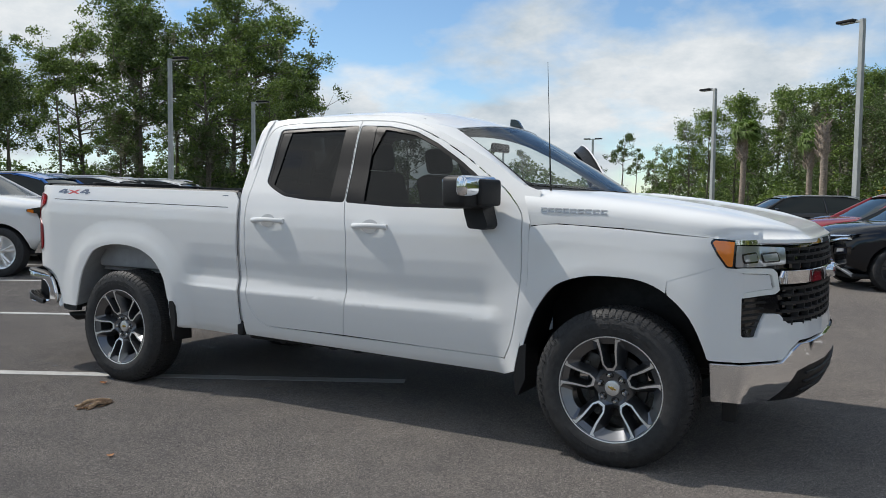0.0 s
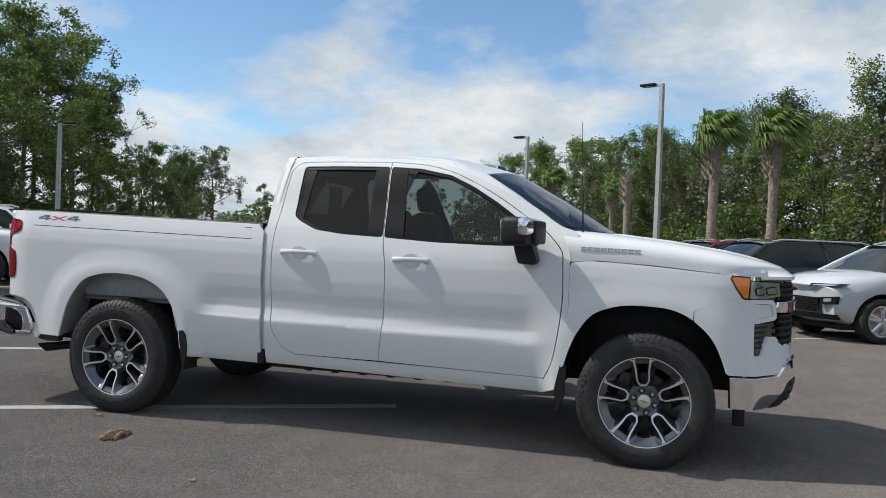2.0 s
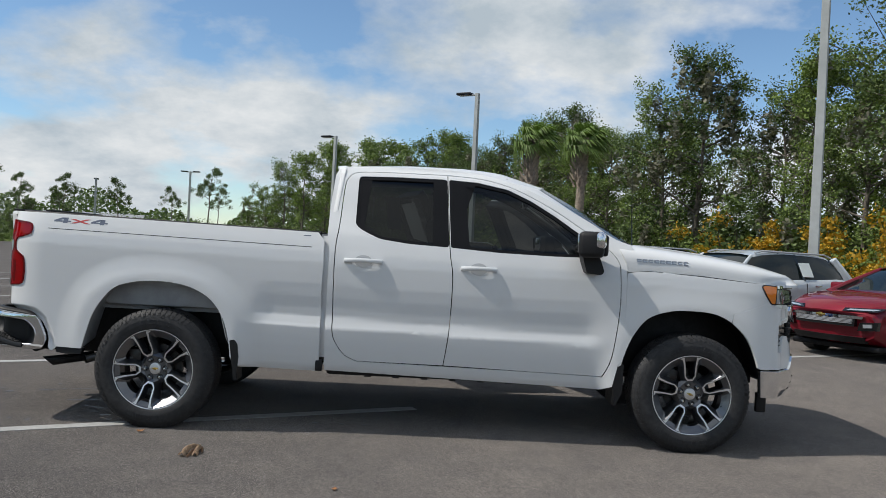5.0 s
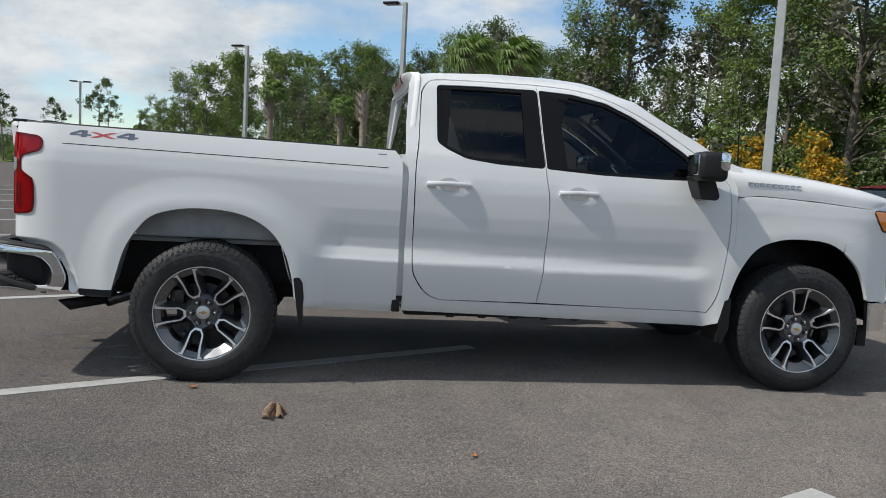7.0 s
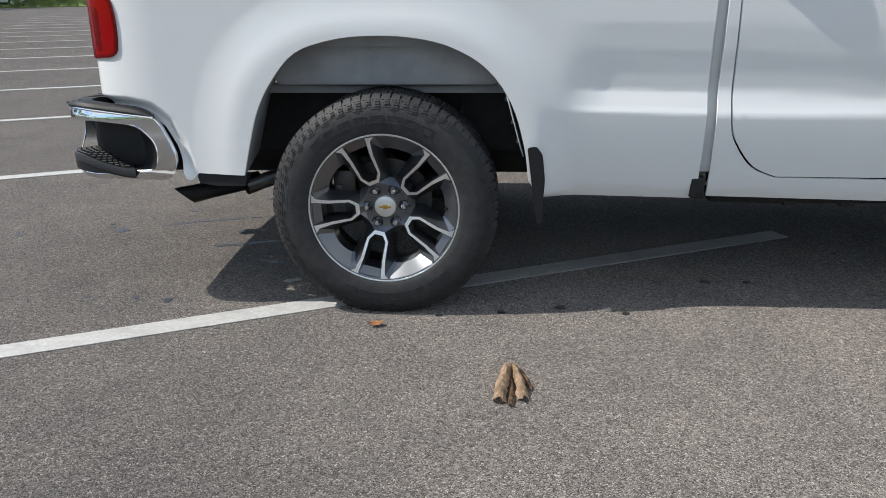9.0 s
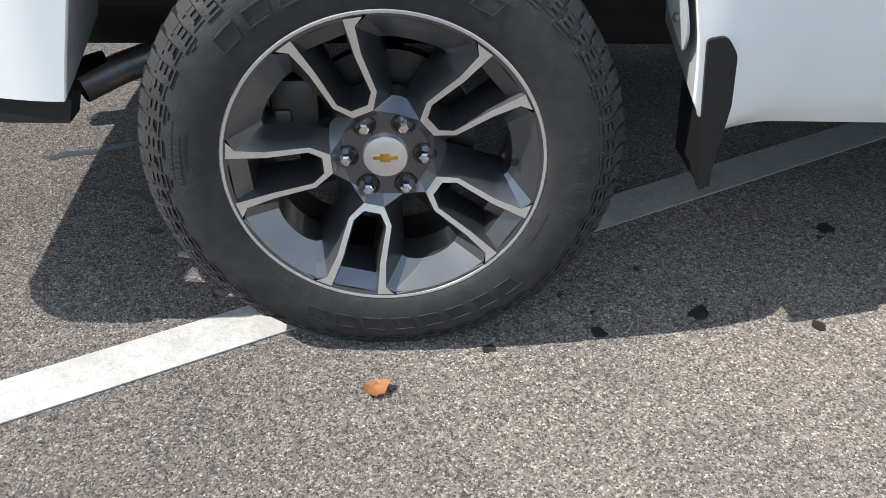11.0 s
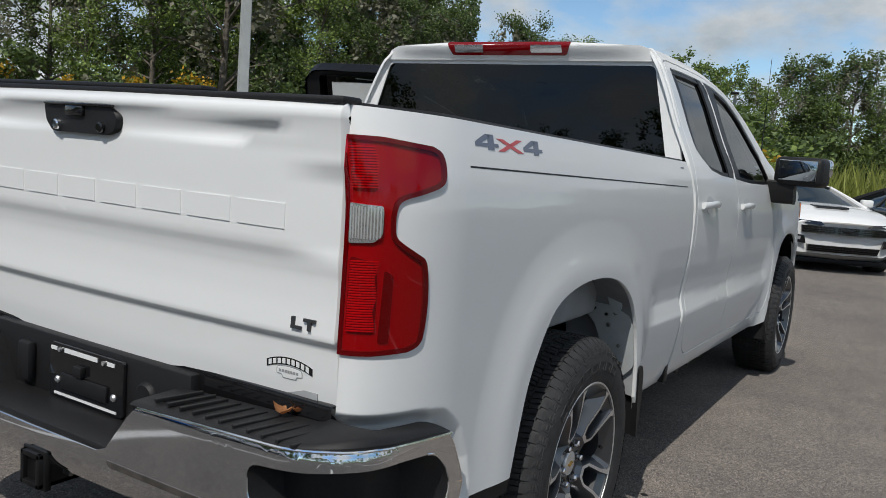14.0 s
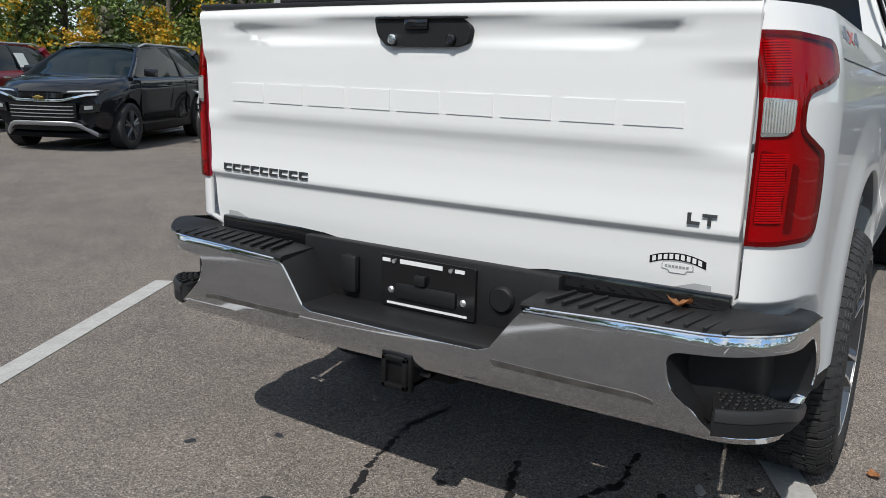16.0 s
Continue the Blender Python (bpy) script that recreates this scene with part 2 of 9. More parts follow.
def tube(bm, points, radii, sides=8, cap=True):
    """A tapered tube along points."""
    rings = []
    for i, p in enumerate(points):
        p = Vector(p)
        a = Vector(points[max(0, i - 1)])
        b = Vector(points[min(len(points) - 1, i + 1)])
        d = (b - a).normalized()
        u = d.orthogonal().normalized() if i == 0 else (u - d * u.dot(d)).normalized()
        v = d.cross(u)
        r = radii[i] if isinstance(radii, (list, tuple)) else radii
        rings.append([bm.verts.new(p + (u * math.cos(2 * math.pi * k / sides) + v * math.sin(2 * math.pi * k / sides)) * r) for k in range(sides)])
    for a, b in zip(rings, rings[1:]):
        for k in range(sides):
            bm.faces.new((a[k], a[(k + 1) % sides], b[(k + 1) % sides], b[k]))
    if cap:
        bm.faces.new(rings[0][::-1])
        bm.faces.new(rings[-1])
    return bm


def prism(bm, outline, make, depth):
    """Closed solid from an outline of (a, b) pairs; make(a, b, d) gives the place at depth 0 and depth."""
    front = [bm.verts.new(make(a, b, 0)) for a, b in outline]
    back = [bm.verts.new(make(a, b, depth)) for a, b in outline]
    bm.faces.new(front)
    bm.faces.new(back[::-1])
    k = len(outline)
    for i in range(k):
        bm.faces.new((front[i], back[i], back[(i + 1) % k], front[(i + 1) % k]))
    bmesh.ops.recalc_face_normals(bm, faces=bm.faces[:])
    return bm


def lathe(bm, profile, steps=48, axis="y", closed=False):
    """Turns (radius, along) pairs round an axis."""
    rings = []
    for s in range(steps):
        a = 2 * math.pi * s / steps
        c, n = math.cos(a), math.sin(a)
        rings.append([bm.verts.new((r * c, h, r * n) if axis == "y" else (r * c, r * n, h)) for r, h in profile])
    k = len(profile)
    for s in range(steps):
        a, b = rings[s], rings[(s + 1) % steps]
        for i in range(k if closed else k - 1):
            j = (i + 1) % k
            bm.faces.new((a[i], b[i], b[j], a[j]))
    bmesh.ops.recalc_face_normals(bm, faces=bm.faces[:])
    return bm


# ---- the lot: stall lines run along D, rows along N ----
ANG = radians(26.4)
D = Vector((math.cos(ANG), math.sin(ANG), 0))
N = Vector((-math.sin(ANG), math.cos(ANG), 0))


def lot(s, n, z=0.0):
    return D * s + N * n + Vector((0, 0, z))


def flat_patch(name, corners, z, mat, label, category, thick=0.05):
    bm = bmesh.new()
    prism(bm, corners, lambda a, b, d: (a, b, z - d), thick)
    return tagged(mesh_object(name, bm, mat), label, category, kind="structure")


bm = bmesh.new()
bmesh.ops.create_grid(bm, x_segments=2, y_segments=2, size=2500)
for v in bm.verts:
    v.co.z = -0.02
tagged(mesh_object("ground", bm, EARTH), "open ground with rough grass round the car lot", "ground", kind="structure")

pave = [tuple(lot(s, n).xy) for s, n in ((-34, -75), (40, -75), (40, -14), (23.5, -10), (23.5, 64), (-10, 68), (-12, 52), (-34, 44))]
flat_patch("pavement", pave, 0.0, ASPHALT, "grey worn asphalt of the car lot with pale stones", "asphalt", 0.015)


def stall_line(s0, s1, n, width=0.115):
    bm = bmesh.new()
    cnr = [tuple(lot(s, m).xy) for s, m in ((s0, n - width / 2), (s1, n - width / 2), (s1, n + width / 2), (s0, n + width / 2))]
    prism(bm, cnr, lambda a, b, d: (a, b, 0.004 - d), 0.003)
    return tagged(mesh_object("stall_line", bm, LINE), "white painted stall line worn on the asphalt", "parking line", "parking lines", "structure")


for k in range(-4, 16):
    n0 = -0.708 if k == 0 else (2.34 + 2.80 * (k - 1) if k > 0 else -0.708 + 2.95 * k)
    stall_line(-4.0 if k < 1 else -4.2, 1.66 if k == 0 else 1.42, n0)
for k in range(-5, 8):
    stall_line(8.6, 13.8, -6.94 + 2.78 * k)
for k in range(-3, 9):
    stall_line(-10.2, -4.7, 3.0 + 2.8 * k)


def light_pole(at, height, turn, heads=1):
    th = thing("street_lamp", "tall square grey lot lamp post with a flat %s head" % ("lamp" if heads == 1 else "twin lamp"), "street lamp", pose(at[0], at[1], 0, 0, 0, turn), "lot lamp posts")
    bm = bmesh.new()
    lathe(bm, [(0.0, 0), (0.30, 0), (0.30, 0.55), (0.26, 0.62), (0.0, 0.62)], 20, "z")
    part("base", bm, POLE, th, "round concrete footing")
    bm = bmesh.new()
    w0, w1 = 0.11, 0.085
    a = [bm.verts.new((x * w0, y * w0, 0.6)) for x, y in ((-1, -1), (1, -1), (1, 1), (-1, 1))]
    b = [bm.verts.new((x * w1, y * w1, height)) for x, y in ((-1, -1), (1, -1), (1, 1), (-1, 1))]
    for i in range(4):
        bm.faces.new((a[i], a[(i + 1) % 4], b[(i + 1) % 4], b[i]))
    bm.faces.new(b)
    bmesh.ops.bevel(bm, geom=[e for e in bm.edges if abs(e.verts[0].co.z - e.verts[1].co.z) > 1], offset=0.015, segments=2, affect="EDGES")
    part("pole", bm, POLE, th)
    for side in ((1,) if heads == 1 else (1, -1)):
        bm = bmesh.new()
        box(bm, -0.04, 0.04, 0.05 * side if side > 0 else -0.40, 0.40 if side > 0 else -0.05, height - 0.10, height - 0.03, 0.01)
        part("arm", bm, POLE, th)
        bm = bmesh.new()
        y0, y1 = (0.28, 0.98) if side > 0 else (-0.98, -0.28)
        box(bm, -0.19, 0.19, y0, y1, height - 0.06, height + 0.05, 0.03)
        head = part("lamp_head", bm, DARKMETAL, th)
        bm = bmesh.new()
        box(bm, -0.15, 0.15, y0 + 0.08, y1 - 0.08, height - 0.075, height - 0.058, 0.005)
        part("lens", bm, POLE, head, "pale lamp lens")
    return th


light_pole((10.3, 11.2), 7.5, 60)
light_pole((3.5, 29.0), 8.15, 60)
light_pole((-4.3, 42.2), 7.65, 60)
light_pole((-26.4, 23.3), 8.05, -80)
light_pole((-28.0, 30.9), 6.85, -80)
light_pole((16.0, -1.7), 8.0, 60)
light_pole((-4.9, 82.5), 7.4, 90, 2)
light_pole((-23.6, 77.6), 7.8, 90, 2)
light_pole((40.2, 7.7), 5.3, 100)
light_pole((-27.8, 64.5), 5.8, 20)


# ---- marks and litter on the asphalt ----
WET = material("oil_stain", (0.022, 0.021, 0.022), rough=0.42, grain=(40, 0.7, 1.5))
LEAF_DRY = material("dry_leaf", (0.50, 0.24, 0.10), rough=0.7, grain=(60, 0.7, 1.25))
BARKPIECE = material("torn_bark", (0.22, 0.135, 0.085), rough=0.9, grain=(45, 0.35, 1.6), bump=(70, 0.006))
BARKPALE = material("bark_inside", (0.58, 0.42, 0.28), rough=0.85, grain=(38, 0.45, 1.35), tint=(25, (0.22, 0.14, 0.085), 0.6), bump=(90, 0.005))
SCRAP = material("pale_scrap", (0.36, 0.36, 0.35), rough=0.6, grain=(50, 0.8, 1.1))


def blot(bm, x, y, r, rng, stretch=1.0, turn=0.0, top=0.0018):
    n = 13
    ring = []
    for i in range(n):
        a = 2 * math.pi * i / n
        q = r * rng.uniform(0.66, 1.15)
        px, py = q * stretch * math.cos(a), q * math.sin(a)
        ring.append((x + px * math.cos(turn) - py * math.sin(turn), y + px * math.sin(turn) + py * math.cos(turn)))
    up = [bm.verts.new((a, b, top)) for a, b in ring]
    dn = [bm.verts.new((x + (a - x) * 1.04, y + (b - y) * 1.04, 0.0004)) for a, b in ring]
    bm.faces.new(up)
    for i in range(n):
        bm.faces.new((up[i], dn[i], dn[(i + 1) % n], up[(i + 1) % n]))


rng = random.Random(11)
bm = bmesh.new()
for x, y, r in ((-0.89, -0.92, 0.020), (-1.23, -0.90, 0.017), (-1.03, -0.89, 0.015), (-2.0, -0.07, 0.020), (-1.76, 0.23, 0.022), (-1.51, 0.03, 0.030), (-0.89, 0.04, 0.018),
                (0.66, -0.92, 0.020), (1.45, -0.60, 0.020), (0.43, -0.98, 0.018), (1.08, -0.60, 0.022), (1.28, -0.60, 0.018), (-0.36, -0.82, 0.018), (-0.56, -0.58, 0.016),
                (-1.28, 0.43, 0.018), (-1.14, 0.92, 0.018), (-0.93, 0.70, 0.016), (-1.62, 0.14, 0.020), (0.20, -1.02, 0.012), (0.90, -0.97, 0.014), (-0.18, -0.93, 0.012), (1.9, -0.72, 0.016)):
    blot(bm, x, y, r, rng, rng.uniform(1.0, 1.5), rng.uniform(0, 3))
for _ in range(34):
    blot(bm, rng.uniform(-1.9, 2.4), rng.uniform(-1.0, 0.2), rng.uniform(0.004, 0.010), rng, rng.uniform(1, 1.6), rng.uniform(0, 3))
tagged(mesh_object("oil_spots", bm, WET), "dark oily drip spots on the asphalt", "stain", kind="stuff")
bm = bmesh.new()
for line in (((-0.33, 0.32), (-0.59, 0.37), (-0.92, 0.30), (-1.17, 0.21), (-1.36, 0.10)), ((-0.55, -0.45), (-0.74, -0.36)), ((-0.29, -0.42), (-0.63, -0.45)), ((-0.62, -0.10), (-0.95, -0.22))):
    for a, b in zip(line, line[1:]):
        d = math.hypot(b[0] - a[0], b[1] - a[1])
        for i in range(int(d / 0.022)):
            t = i * 0.022 / d
            if rng.random() < 0.88:
                blot(bm, a[0] + (b[0] - a[0]) * t + rng.uniform(-0.008, 0.008), a[1] + (b[1] - a[1]) * t + rng.uniform(-0.008, 0.008), rng.uniform(0.006, 0.018), rng, 1.5, math.atan2(b[1] - a[1], b[0] - a[0]), 0.0012 + 0.00003 * i)
tagged(mesh_object("wet_streaks", bm, WET), "dark wet drip trails under the truck's tail", "stain", kind="stuff")
bm = bmesh.new()
blot(bm, -0.45, -0.67, 0.018, rng, 2.2, 0.6, 0.004)
tagged(mesh_object("paper_scrap", bm, SCRAP), "pale flattened scrap on the asphalt", "litter")


PUDDLE = material("puddle_water", (0.020, 0.021, 0.022), rough=0.05, spec=0.5, grain=(3, 0.8, 1.2))
bm = bmesh.new()
for x, y, r, st, tn in ((-9.2, 17.6, 0.55, 2.2, 2.1), (-10.2, 19.3, 0.60, 2.4, 2.2), (-11.0, 21.2, 0.45, 2.0, 2.0), (-8.5, 17.0, 0.30, 1.8, 0.4)):
    blot(bm, x, y, r, rng, st, tn, 0.0016 + 0.0004 * r)
tagged(mesh_object("puddle", bm, PUDDLE), "shallow rain puddle lying on the empty stalls", "puddle", kind="structure")


def fallen_leaf(x, y, z, size, turn, curl):
    bm = bmesh.new()
    rows = []
    for i in range(9):
        t = i / 8
        w = size * 0.34 * math.sin(math.pi * min(1, t * 1.02)) ** 0.8 * (1 + 0.25 * math.cos(i * 2.4))
        zz = curl * size * (t - 0.5) ** 2 * 2.2
        rows.append([bm.verts.new((size * (t - 0.5), k * w, zz + 0.003 + abs(k) * curl * w * 0.7)) for k in (-1, -0.4, 0.4, 1)])
    for a, b in zip(rows, rows[1:]):
        for k in range(3):
            bm.faces.new((a[k], b[k], b[k + 1], a[k + 1]))
    bmesh.ops.solidify(bm, geom=bm.faces[:], thickness=0.0012)
    bm.transform(pose(x, y, z, 0, 0, turn))
    return tagged(mesh_object("fallen_leaf", bm, LEAF_DRY), "small dry orange leaf lying curled", "leaf", "fallen leaves")


fallen_leaf(-0.025, -1.135, 0.002, 0.062, 25, 0.5)
fallen_leaf(1.42, -2.22, 0.002, 0.045, 70, 0.4)
fallen_leaf(-1.10, -0.72, 0.775, 0.055, 100, 0.9)
fallen_leaf(-1.07, -0.735, 0.776, 0.035, 40, 1.1)

# torn husk of bark: two split slabs and a splinter, ragged at the ends
th = thing("bark_piece", "torn piece of tan tree bark lying on the asphalt", "bark")
for k, (dx, spread, length, width, lift, mat) in enumerate(((-0.014, -9, 0.205, 0.062, 0.030, BARKPALE), (0.022, 8, 0.190, 0.050, 0.022, BARKPALE), (0.004, -1, 0.225, 0.030, 0.012, BARKPIECE), (0.046, 17, 0.120, 0.020, 0.010, BARKPIECE))):
    bm = bmesh.new()
    rows = []
    m = 16
    for i in range(m + 1):
        t = i / m
        w = width * (0.55 + 0.45 * math.sin(1.1 * t + 0.5)) * (1 + rng.uniform(-0.16, 0.16))
        z = 0.003 + lift * math.sin(math.pi * (0.08 + 0.8 * t)) ** 1.2 + 0.003 * math.sin(11 * t + k)
        ragged = 0.030 * (1 if i == 0 else -1 if i == m else 0)
        rows.append([bm.verts.new((w * q + rng.uniform(-0.003, 0.003), -length * t + rng.uniform(-0.003, 0.003) + ragged * rng.random(), max(0.002, z + width * 0.42 * (1 - 4 * q * q) - 0.010 + rng.uniform(-0.0015, 0.0015)))) for q in (-0.5, -0.32, -0.12, 0.1, 0.3, 0.5)])
    for a, b in zip(rows, rows[1:]):
        for q in range(5):
            bm.faces.new((a[q], a[q + 1], b[q + 1], b[q]))
    bmesh.ops.solidify(bm, geom=bm.faces[:], thickness=0.004)
    bm.transform(pose(0.462 + dx * 0.7, -1.475, 0.004, 0, 0, spread * 0.8) @ Matrix.Diagonal((0.68, 1, 0.9, 1)))
    part("bark_strip", bm, mat, th, "", 20)


# ---- curved sheet panels ----
def spline(points, steps=4, closed=False):
    """A smooth line through points (Catmull-Rom)."""
    pts = [Vector(p) for p in points]
    k = len(pts)
    out = []
    for i in range(k if closed else k - 1):
        p0 = pts[(i - 1) % k] if closed or i else pts[0]
        p1, p2 = pts[i], pts[(i + 1) % k]
        p3 = pts[(i + 2) % k] if closed or i + 2 < k else pts[-1]
        for s in range(steps):
            t = s / steps
            out.append(0.5 * (2 * p1 + (p2 - p0) * t + (2 * p0 - 5 * p1 + 4 * p2 - p3) * t * t + (3 * p1 - p0 - 3 * p2 + p3) * t ** 3))
    if not closed:
        out.append(pts[-1])
    return [tuple(p) for p in out]


def rounded(points, radius, steps=4):
    """An outline with rounded corners."""
    out = []
    k = len(points)
    for i in range(k):
        p, a, b = Vector(points[i]), Vector(points[i - 1]), Vector(points[(i + 1) % k])
        r = min(radius, (a - p).length * 0.45, (b - p).length * 0.45)
        s, e = p + (a - p).normalized() * r, p + (b - p).normalized() * r
        for j in range(steps + 1):
            t = j / steps
            out.append(tuple(s * (1 - t) ** 2 + p * 2 * t * (1 - t) + e * t * t))
    return out


def lerp_table(table, x):
    if x <= table[0][0]:
        return table[0][1]
    for (a, va), (b, vb) in zip(table, table[1:]):
        if x <= b:
            return va + (vb - va) * (x - a) / (b - a)
    return table[-1][1]


def smooth_table(table, x, soft=0.015):
    return (lerp_table(table, x - soft) + 2 * lerp_table(table, x - soft / 3) + 2 * lerp_table(table, x + soft / 3) + lerp_table(table, x + soft)) / 6


def step01(a, b, x):
    t = max(0.0, min(1.0, (x - a) / (b - a)))
    return t * t * (3 - 2 * t)


def skin(name, outline, place, mat, parent, holes=(), us=0.06, vs=0.05, edge=0.014, offset=0.0, mirror=False, label="", cuts_u=(), cuts_v=(), move=None):
    """A sheet cut to an outline in (u, v) and laid on the surface place(u, v), with turned-in edges and exact normals."""
    flat = bmesh.new()
    for ring in (outline, *holes):
        vs_ = [flat.verts.new((p[0], p[1], 0)) for p in ring]
        for i in range(len(vs_)):
            flat.edges.new((vs_[i], vs_[(i + 1) % len(vs_)]))
    bmesh.ops.triangle_fill(flat, use_beauty=True, use_dissolve=False, edges=flat.edges[:], normal=(0, 0, 1))
    u0, u1 = min(p[0] for p in outline), max(p[0] for p in outline)
    v0, v1 = min(p[1] for p in outline), max(p[1] for p in outline)
    lines = [((u0 + (u1 - u0) * i / max(1, math.ceil((u1 - u0) / us)), 0, 0), (1, 0, 0)) for i in range(1, max(1, math.ceil((u1 - u0) / us)))]
    lines += [((0, v0 + (v1 - v0) * i / max(1, math.ceil((v1 - v0) / vs)), 0), (0, 1, 0)) for i in range(1, max(1, math.ceil((v1 - v0) / vs)))]
    lines += [((c, 0, 0), (1, 0, 0)) for c in cuts_u if u0 < c < u1] + [((0, c, 0), (0, 1, 0)) for c in cuts_v if v0 < c < v1]
    for co, no in lines:
        bmesh.ops.bisect_plane(flat, geom=flat.verts[:] + flat.edges[:] + flat.faces[:], plane_co=co, plane_no=no, dist=1e-5)
    for f in flat.faces:
        if f.normal.z < 0:
            f.normal_flip()
    flat.normal_update()
    e = 1e-3
    verts, normals = [], []
    for i, v in enumerate(flat.verts):
        v.index = i
        u, w = v.co.x, v.co.y
        pu = Vector(place(u + e, w)) - Vector(place(u - e, w))
        pv = Vector(place(u, w + e)) - Vector(place(u, w - e))
        n = pu.cross(pv)
        n = n.normalized() if n.length > 0 else Vector((0, 0, 1))
        verts.append(Vector(place(u, w)) + n * offset)
        normals.append(n)
    faces = [[v.index for v in f.verts] for f in flat.faces if f.normal.z > 0 or True]
    faces = [f if flat_ok(verts, normals, f) else f[::-1] for f in faces]
    loops_n = [normals[i] for f in faces for i in f]
    if edge:
        for ed in flat.edges:
            if len(ed.link_faces) == 1:
                a, b = ed.verts[0].index, ed.verts[1].index
                f = ed.link_faces[0]
                order = [v.index for v in f.verts]
                k = order.index(a)
                if order[(k + 1) % len(order)] != b:
                    a, b = b, a
                ka, kb = len(verts), len(verts) + 1
                verts += [verts[a] - normals[a] * edge, verts[b] - normals[b] * edge]
                q = [b, a, ka, kb]
                side = (verts[a] - verts[b]).cross(verts[ka] - verts[b])
                side = side.normalized() if side.length > 0 else normals[a]
                faces.append(q)
                # the turned edge keeps a little of the face's normal, as a soft radius
                loops_n += [(side * 0.7 + normals[b] * 0.7).normalized(), (side * 0.7 + normals[a] * 0.7).normalized(), side, side]
    flat.free()
    if move is not None:
        verts = [move @ v for v in verts]
        loops_n = [(move.to_3x3() @ n).normalized() for n in loops_n]
    if mirror:
        verts = [Vector((v.x, -v.y, v.z)) for v in verts]
        out_f, out_n, k = [], [], 0
        for f in faces:
            ns = loops_n[k:k + len(f)]
            k += len(f)
            out_f.append(f[::-1])
            out_n += [Vector((n.x, -n.y, n.z)) for n in ns[::-1]]
        faces, loops_n = out_f, out_n
    me = bpy.data.meshes.new(name)
    me.from_pydata([tuple(v) for v in verts], [], faces)
    me.shade_smooth()
    me.normals_split_custom_set([tuple(n) for n in loops_n])
    me.materials.append(mat)
    ob = new(name, me)
    ob.parent = parent
    if label:
        ob["label"] = label
    return ob


def flat_ok(verts, normals, f):
    n = (verts[f[1]] - verts[f[0]]).cross(verts[f[2]] - verts[f[0]])
    return n.dot(normals[f[0]] + normals[f[1]] + normals[f[2]]) >= 0


# ---- the white pickup: rear axle at x = 0, front axle at x = 3.745, nose to +x ----
truck = thing("pickup_truck", "white four-door pickup truck with chrome bumpers, driver's door open", "pickup truck")
RAKE = 0.022

PROFILE = [(0.40, 0.872), (0.46, 0.908), (0.50, 0.930), (0.56, 0.946), (0.64, 0.962), (0.72, 0.973), (0.785, 0.980), (1.15, 0.982), (1.23, 0.981), (1.30, 0.973), (1.37, 0.957), (1.437, 0.937), (1.47, 0.922), (1.60, 0.862), (1.75, 0.802), (1.85, 0.755), (1.91, 0.712), (1.96, 0.66)]
SCALLOP = [(0.775, 0.0), (0.795, 0.008), (0.85, 0.022), (0.91, 0.018), (0.99, 0.007), (1.08, 0.0)]


def flare(x, z, xc, zb, a, b):
    if z < zb - 0.12:
        z = zb - 0.12
    r = ((abs(x - xc) / a) ** 2.6 + (max(0.0, z - zb) / b) ** 2.6) ** (1 / 2.6)
    t = max(0.0, min(1.0, (r - 1.02) / 0.33))
    soft = 1 - (0.3 * t + 0.7 * t * t * (3 - 2 * t))
    return 0.90 * soft + 0.10 * (1 - step01(1.07, 1.19, r))


def half_width(x, z):
    zr = z + RAKE * x
    w = smooth_table(PROFILE, zr)
    k = step01(0.60, 0.80, x) * (1 - step01(2.98, 3.14, x))
    w -= smooth_table(SCALLOP, zr, 0.006) * k
    # behind the rear wheel the side runs straight down to the bumper
    if x < -0.30 and zr < 0.82:
        w += max(0.0, 0.980 - w) * step01(-0.34, -0.60, x)
    if x < 0.95 and zr < 1.32:
        w += max(0.011, 1.001 - w) * flare(x, z, 0.0, 0.53, 0.520, 0.495) * (1 - step01(0.47, 0.40, z))
    if x > 2.9 and zr < 1.32:
        w += max(0.012, 0.992 - w) * flare(x, z, 3.738, 0.50, 0.505, 0.49)
    return w


def side(x, z):
    return (x, -half_width(x, z), z)


BED_EDGE = [(-1.139, 0.756), (-1.03, 0.756), (-0.915, 0.757), (-0.855, 0.745), (-0.805, 0.700), (-0.768, 0.630), (-0.752, 0.570), (-0.746, 0.530), (-0.736, 0.509), (-0.722, 0.503)]


def edge_distance(u, z):
    """How far (u, z) lies from the bed side's lower rear edge."""
    p = Vector((u, z))
    best = 9.0
    for a, b in zip(BED_EDGE, BED_EDGE[1:]):
        a, b = Vector(a), Vector(b)
        t = max(0.0, min(1.0, (p - a).dot(b - a) / (b - a).length_squared))
        best = min(best, (p - a - (b - a) * t).length)
    return best


def bed_side(u, z):
    """The bed's side, running round the rear corner for u below -0.80."""
    dip = 0.030 * step01(0.51, 0.60, z) * (1 - step01(0.014, 0.056, edge_distance(u, z))) if z < 0.88 and u < -0.62 else 0.0
    if u >= -0.80:
        return (u, -(half_width(u, z) - dip), z)
    th = min(1.0, (-0.80 - u) / 0.34) * math.pi / 2
    w = half_width(-0.80, z)
    return (-0.80 - (0.275 - dip) * math.sin(th), -(w - dip - 0.135 * (1 - math.cos(th))), z)


